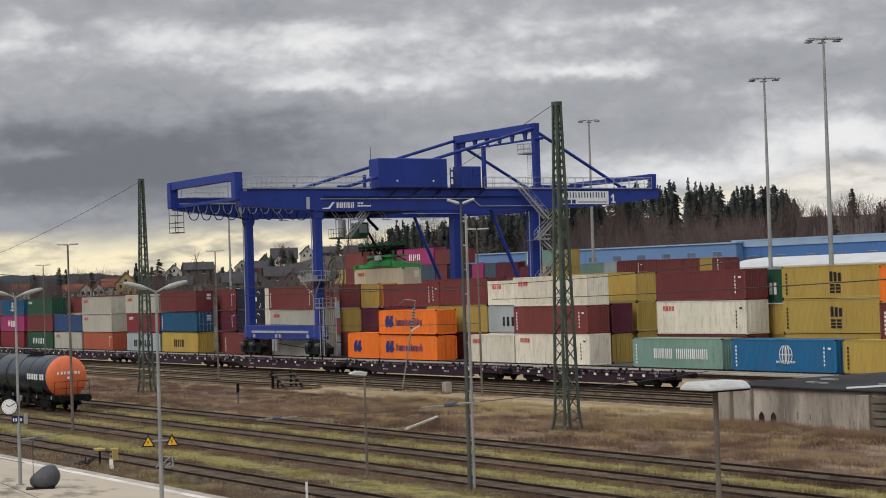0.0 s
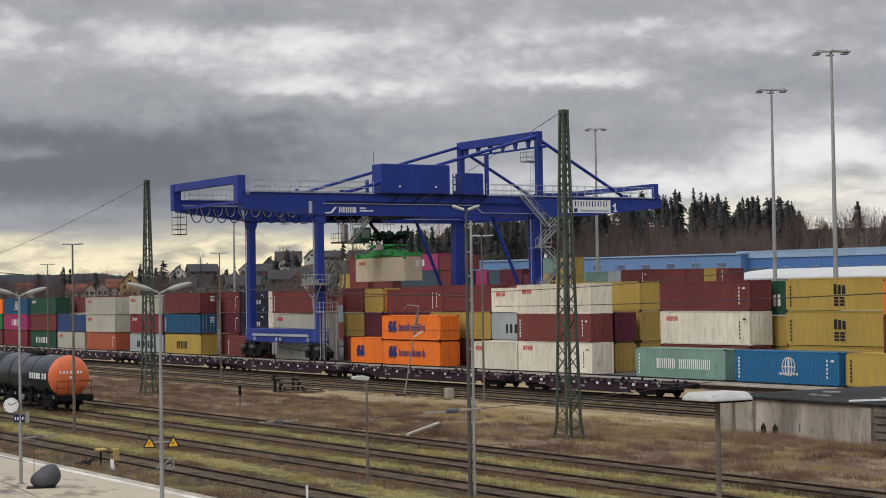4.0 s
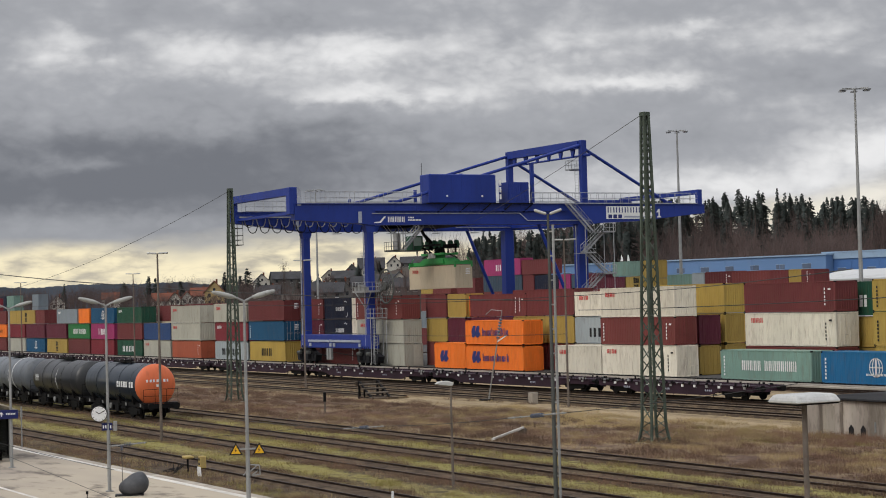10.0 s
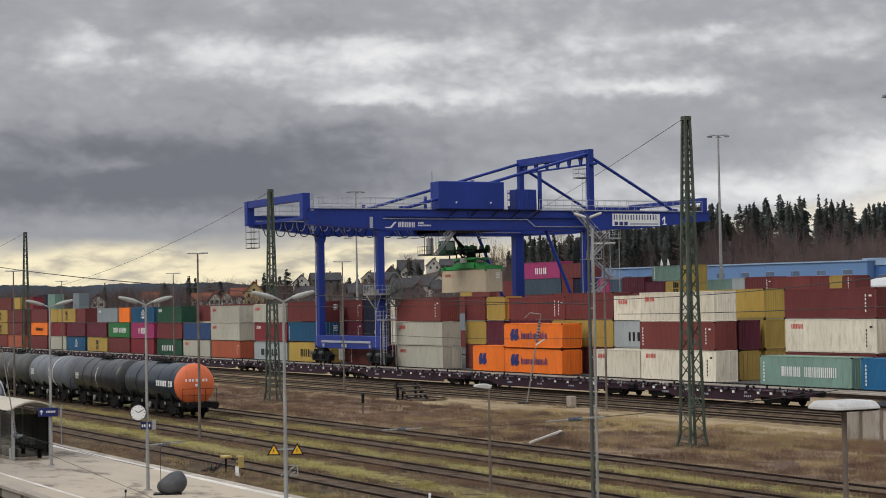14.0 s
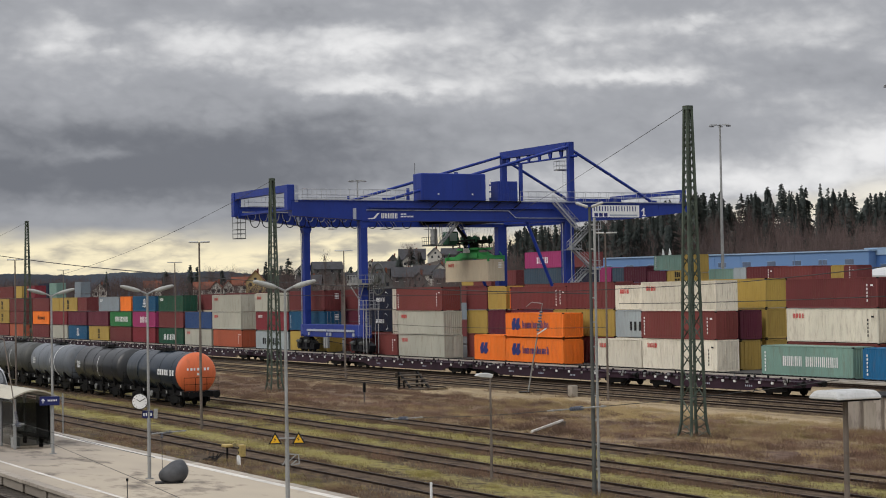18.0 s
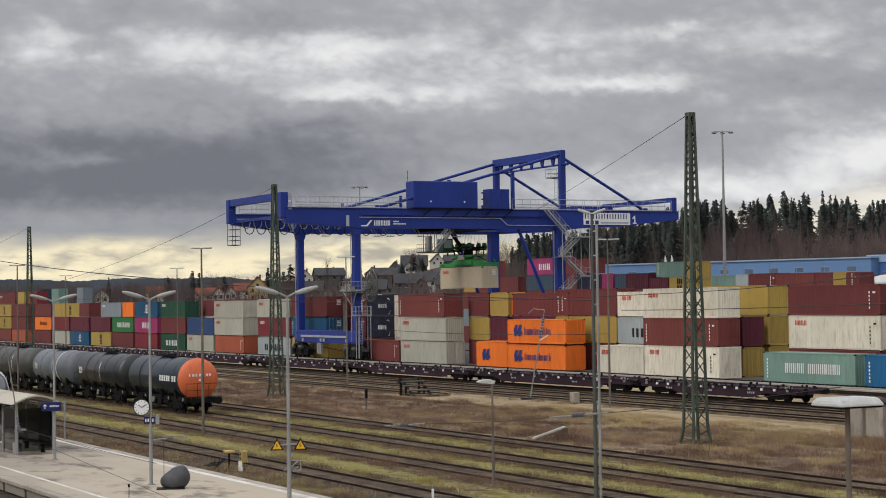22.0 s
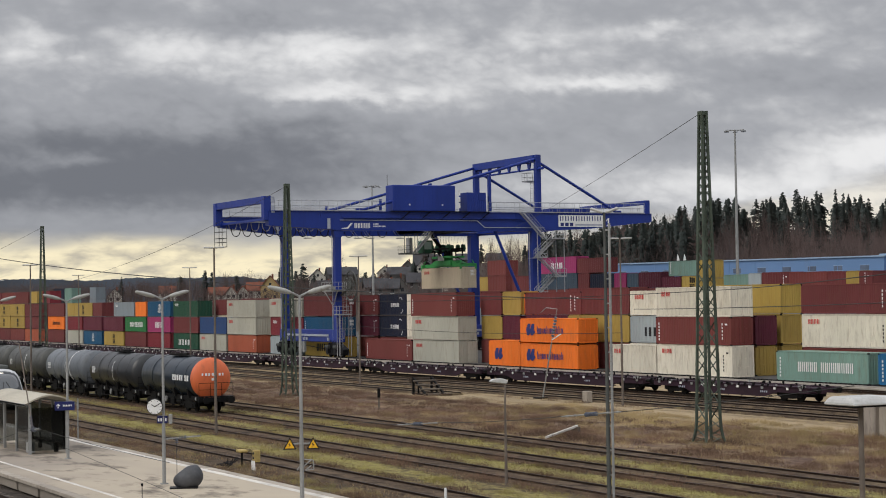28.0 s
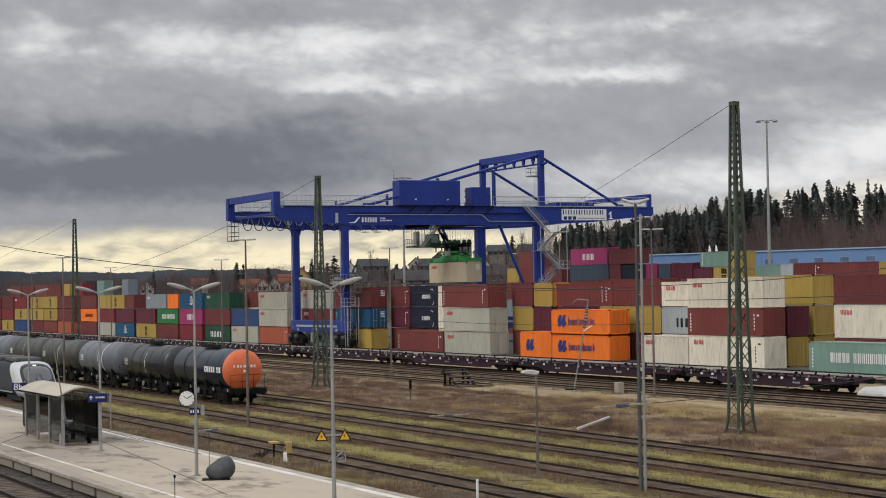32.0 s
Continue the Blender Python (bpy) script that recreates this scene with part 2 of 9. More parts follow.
def sweep(bm, pts, r, n=6):
    """One bent round cable through the points."""
    rings, last = [], None
    for i, c in enumerate(pts):
        p, q, s, u = frame_of(pts[max(0, i - 1)], pts[min(len(pts) - 1, i + 1)])
        if last is not None and s.dot(last) < 0:
            s, u = -s, -u
        last = s
        rings.append([bm.verts.new(Vector(c) + (s * math.cos(k * math.tau / n) + u * math.sin(k * math.tau / n)) * r) for k in range(n)])
    for a, b in zip(rings, rings[1:]):
        for k in range(n):
            bm.faces.new((a[k], a[(k + 1) % n], b[(k + 1) % n], b[k]))
    bm.faces.new(rings[0][::-1])
    bm.faces.new(rings[-1])


def beam(bm, p, q, w, h):
    p, q, s, u = frame_of(p, q)
    a = [bm.verts.new(p + s * i * w / 2 + u * j * h / 2) for i, j in ((-1, -1), (1, -1), (1, 1), (-1, 1))]
    b = [bm.verts.new(q + s * i * w / 2 + u * j * h / 2) for i, j in ((-1, -1), (1, -1), (1, 1), (-1, 1))]
    for k in range(4):
        bm.faces.new((a[k], a[(k + 1) % 4], b[(k + 1) % 4], b[k]))
    bm.faces.new(a[::-1])
    bm.faces.new(b)


def lathe(bm, axis_p, axis_q, profile, n=24):
    """Rings of (distance along the axis, radius)."""
    p, q, s, u = frame_of(axis_p, axis_q)
    d = (q - p).normalized()
    rings = []
    for a, r in profile:
        rings.append([bm.verts.new(p + d * a + (s * math.cos(k * math.tau / n) + u * math.sin(k * math.tau / n)) * r) for k in range(n)])
    for r0, r1 in zip(rings, rings[1:]):
        for k in range(n):
            bm.faces.new((r0[k], r0[(k + 1) % n], r1[(k + 1) % n], r1[k]))
    bm.faces.new(rings[0][::-1])
    bm.faces.new(rings[-1])


def bevelled(bm, w, seg=1):
    bmesh.ops.bevel(bm, geom=list(bm.edges), offset=w, segments=seg, affect="EDGES", profile=0.5)
    return bm


# ---------------------------------------------------------------- materials
def material(name, base, rough=0.6, metal=0.0, var=0.25, scale=1.0, bump=0.15, streak=0.0, dirt=(0.12, 0.09, 0.06), dirt_amt=0.25, second=None, spread=0.0, coords="Object", stretch=None, patch=(0.33, 0.67), stain=(0.50, 0.78)):
    m = bpy.data.materials.new(name)
    m.use_nodes = True
    nt = m.node_tree
    b = nt.nodes["Principled BSDF"]
    N, Lk = nt.nodes.new, nt.links.new
    tc = N("ShaderNodeTexCoord")
    mp = N("ShaderNodeMapping")
    Lk(tc.outputs[coords], mp.inputs[0])
    inf = N("ShaderNodeObjectInfo")
    off = N("ShaderNodeMath")
    off.operation = "MULTIPLY"
    off.inputs[1].default_value = 57.0
    Lk(inf.outputs["Random"], off.inputs[0])
    cb = N("ShaderNodeCombineXYZ")
    Lk(off.outputs[0], cb.inputs[0])
    Lk(off.outputs[0], cb.inputs[1])
    Lk(cb.outputs[0], mp.inputs["Location"])
    if streak:
        mp.inputs["Scale"].default_value = (1.0, 1.0, streak)
    if stretch:
        mp.inputs["Scale"].default_value = stretch

    def noise_tex(sc, det, ro):
        n = N("ShaderNodeTexNoise")
        n.inputs["Scale"].default_value, n.inputs["Detail"].default_value, n.inputs["Roughness"].default_value = sc, det, ro
        Lk(mp.outputs[0], n.inputs["Vector"])
        return n.outputs[0]

    def ramp(v, a, bb):
        r = N("ShaderNodeMapRange")
        Lk(v, r.inputs[0])
        r.inputs[1].default_value, r.inputs[2].default_value = a, bb
        return r.outputs[0]

    def mix(f, a, c, mode="MIX"):
        n = N("ShaderNodeMix")
        n.data_type, n.blend_type = "RGBA", mode
        for i, v in ((0, f), (6, a), (7, c)):
            if isinstance(v, tuple):
                n.inputs[i].default_value = (*v, 1)
            elif isinstance(v, (int, float)):
                n.inputs[i].default_value = v
            else:
                Lk(v, n.inputs[i])
        return n.outputs[2]

    large, small = noise_tex(0.6 * scale, 4, 0.6), noise_tex(7.0 * scale, 6, 0.65)
    lo = tuple(c * (1 - var) for c in base)
    hi = tuple(min(1.0, c * (1 + var)) for c in (second or base))
    col = mix(ramp(large, *patch), lo, hi)
    if dirt_amt:
        f = N("ShaderNodeMath")
        f.operation = "MULTIPLY"
        Lk(ramp(small, *stain), f.inputs[0])
        f.inputs[1].default_value = dirt_amt
        col = mix(f.outputs[0], col, dirt)
    if spread:
        hv = N("ShaderNodeHueSaturation")
        Lk(ramp_rand(N, Lk, inf, 1 - spread, 1 + spread), hv.inputs["Value"])
        Lk(col, hv.inputs["Color"])
        col = hv.outputs[0]
    Lk(col, b.inputs["Base Color"])
    rr = N("ShaderNodeMapRange")
    Lk(small, rr.inputs[0])
    rr.inputs[3].default_value, rr.inputs[4].default_value = max(0.05, rough - 0.12), min(1.0, rough + 0.12)
    Lk(rr.outputs[0], b.inputs["Roughness"])
    b.inputs["Metallic"].default_value = metal
    b.inputs["Specular IOR Level"].default_value = 0.28
    if bump:
        bp = N("ShaderNodeBump")
        bp.inputs["Strength"].default_value, bp.inputs["Distance"].default_value = bump, 0.02
        Lk(small, bp.inputs["Height"])
        Lk(bp.outputs[0], b.inputs["Normal"])
    return m


def earth(name, dark, pale, moss=(0.19, 0.175, 0.05), moss_at=0.55, straw=(0.30, 0.24, 0.13), straw_at=0.62, litter=(0.040, 0.027, 0.020), litter_amt=0.7, along=0.3, bump=0.9, strips=()):
    """Open ground: soil, moss patches, straw and dark litter, each at its own size in metres; strips: middle and half width of mossy bands along x."""
    m = bpy.data.materials.new(name)
    m.use_nodes = True
    nt = m.node_tree
    b = nt.nodes["Principled BSDF"]
    N, Lk = nt.nodes.new, nt.links.new
    tc = N("ShaderNodeTexCoord")

    def noise_tex(sc, det, ro, stretch, off):
        mp = N("ShaderNodeMapping")
        Lk(tc.outputs["Object"], mp.inputs[0])
        mp.inputs["Scale"].default_value = (stretch, 1, 1)
        mp.inputs["Location"].default_value = (off, off * 1.7, 0)
        n = N("ShaderNodeTexNoise")
        n.inputs["Scale"].default_value, n.inputs["Detail"].default_value, n.inputs["Roughness"].default_value = sc, det, ro
        Lk(mp.outputs[0], n.inputs["Vector"])
        return n.outputs[0]

    def mixv(a, c, k):
        n = N("ShaderNodeMix")
        n.inputs[0].default_value = k
        Lk(a, n.inputs[2])
        Lk(c, n.inputs[3])
        return n.outputs[0]

    def step(v, a, bb, top=1.0):
        r = N("ShaderNodeMapRange")
        r.interpolation_type = "SMOOTHSTEP"
        Lk(v, r.inputs[0])
        r.inputs[1].default_value, r.inputs[2].default_value, r.inputs[4].default_value = a, bb, top
        return r.outputs[0]

    def mix(f, a, c):
        n = N("ShaderNodeMix")
        n.data_type = "RGBA"
        for i, v in ((0, f), (6, a), (7, c)):
            if isinstance(v, tuple):
                n.inputs[i].default_value = (*v, 1)
            else:
                Lk(v, n.inputs[i])
        return n.outputs[2]

    broad = noise_tex(0.30, 4, 0.55, along, 3.1)
    mid = noise_tex(1.5, 5, 0.62, 0.55, 11.7)
    mid2 = noise_tex(2.4, 5, 0.6, 0.7, 31.0)
    fine = noise_tex(11.0, 4, 0.7, 0.8, 5.3)
    col = mix(step(mixv(mid, fine, 0.35), 0.38, 0.62), dark, pale)
    col = mix(step(mixv(noise_tex(0.42, 4, 0.55, along, 57.0), mid2, 0.4), straw_at - 0.07, straw_at + 0.07, 0.85), col, straw)
    green = mix(step(fine, 0.35, 0.65), tuple(c * 0.72 for c in moss), tuple(c * 1.28 for c in moss))
    grown = mixv(mixv(broad, mid, 0.42), fine, 0.14)
    if strips:
        def calc(op, a, c):
            n = N("ShaderNodeMath")
            n.operation = op
            for i, v in ((0, a), (1, c)):
                if isinstance(v, float):
                    n.inputs[i].default_value = v
                else:
                    Lk(v, n.inputs[i])
            return n.outputs[0]

        sep = N("ShaderNodeSeparateXYZ")
        Lk(tc.outputs["Object"], sep.inputs[0])
        y = calc("ADD", sep.outputs[1], calc("MULTIPLY", calc("SUBTRACT", mid2, 0.5), 3.0))
        for yc, half in strips:
            d = calc("ABSOLUTE", calc("SUBTRACT", y, float(yc)), 0.0)
            grown = calc("ADD", grown, calc("MULTIPLY", calc("SUBTRACT", 1.0, step(d, half - 0.5, half + 0.6)), 0.135))
    col = mix(step(grown, moss_at - 0.07, moss_at + 0.06, 0.92), col, green)
    col = mix(step(mixv(mid2, fine, 0.4), 0.53, 0.64, litter_amt), col, litter)
    Lk(col, b.inputs["Base Color"])
    b.inputs["Roughness"].default_value = 0.95
    b.inputs["Specular IOR Level"].default_value = 0.12
    bp = N("ShaderNodeBump")
    bp.inputs["Strength"].default_value, bp.inputs["Distance"].default_value = bump, 0.06
    Lk(mixv(mid, fine, 0.5), bp.inputs["Height"])
    Lk(bp.outputs[0], b.inputs["Normal"])
    return m


def ramp_rand(N, Lk, inf, a, b):
    r = N("ShaderNodeMapRange")
    Lk(inf.outputs["Random"], r.inputs[0])
    r.inputs[3].default_value, r.inputs[4].default_value = a, b
    return r.outputs[0]


def paint(name, base, rough=0.5, dirt=0.3):
    return material(name, base, rough, 0.0, 0.10, 0.4, 0.05, 0.22, (0.15, 0.085, 0.05), dirt, spread=0.10)


def glass_mat(name, tint=(0.8, 0.85, 0.85), rough=0.03):
    m = bpy.data.materials.new(name)
    m.use_nodes = True
    b = m.node_tree.nodes["Principled BSDF"]
    b.inputs["Base Color"].default_value = (*tint, 1)
    b.inputs["Roughness"].default_value = rough
    b.inputs["Transmission Weight"].default_value = 1.0
    b.inputs["IOR"].default_value = 1.2
    return m


def glow_mat(name, col, strength):
    m = bpy.data.materials.new(name)
    m.use_nodes = True
    b = m.node_tree.nodes["Principled BSDF"]
    b.inputs["Base Color"].default_value = (*col, 1)
    b.inputs["Emission Color"].default_value = (*col, 1)
    b.inputs["Emission Strength"].default_value = strength
    return m


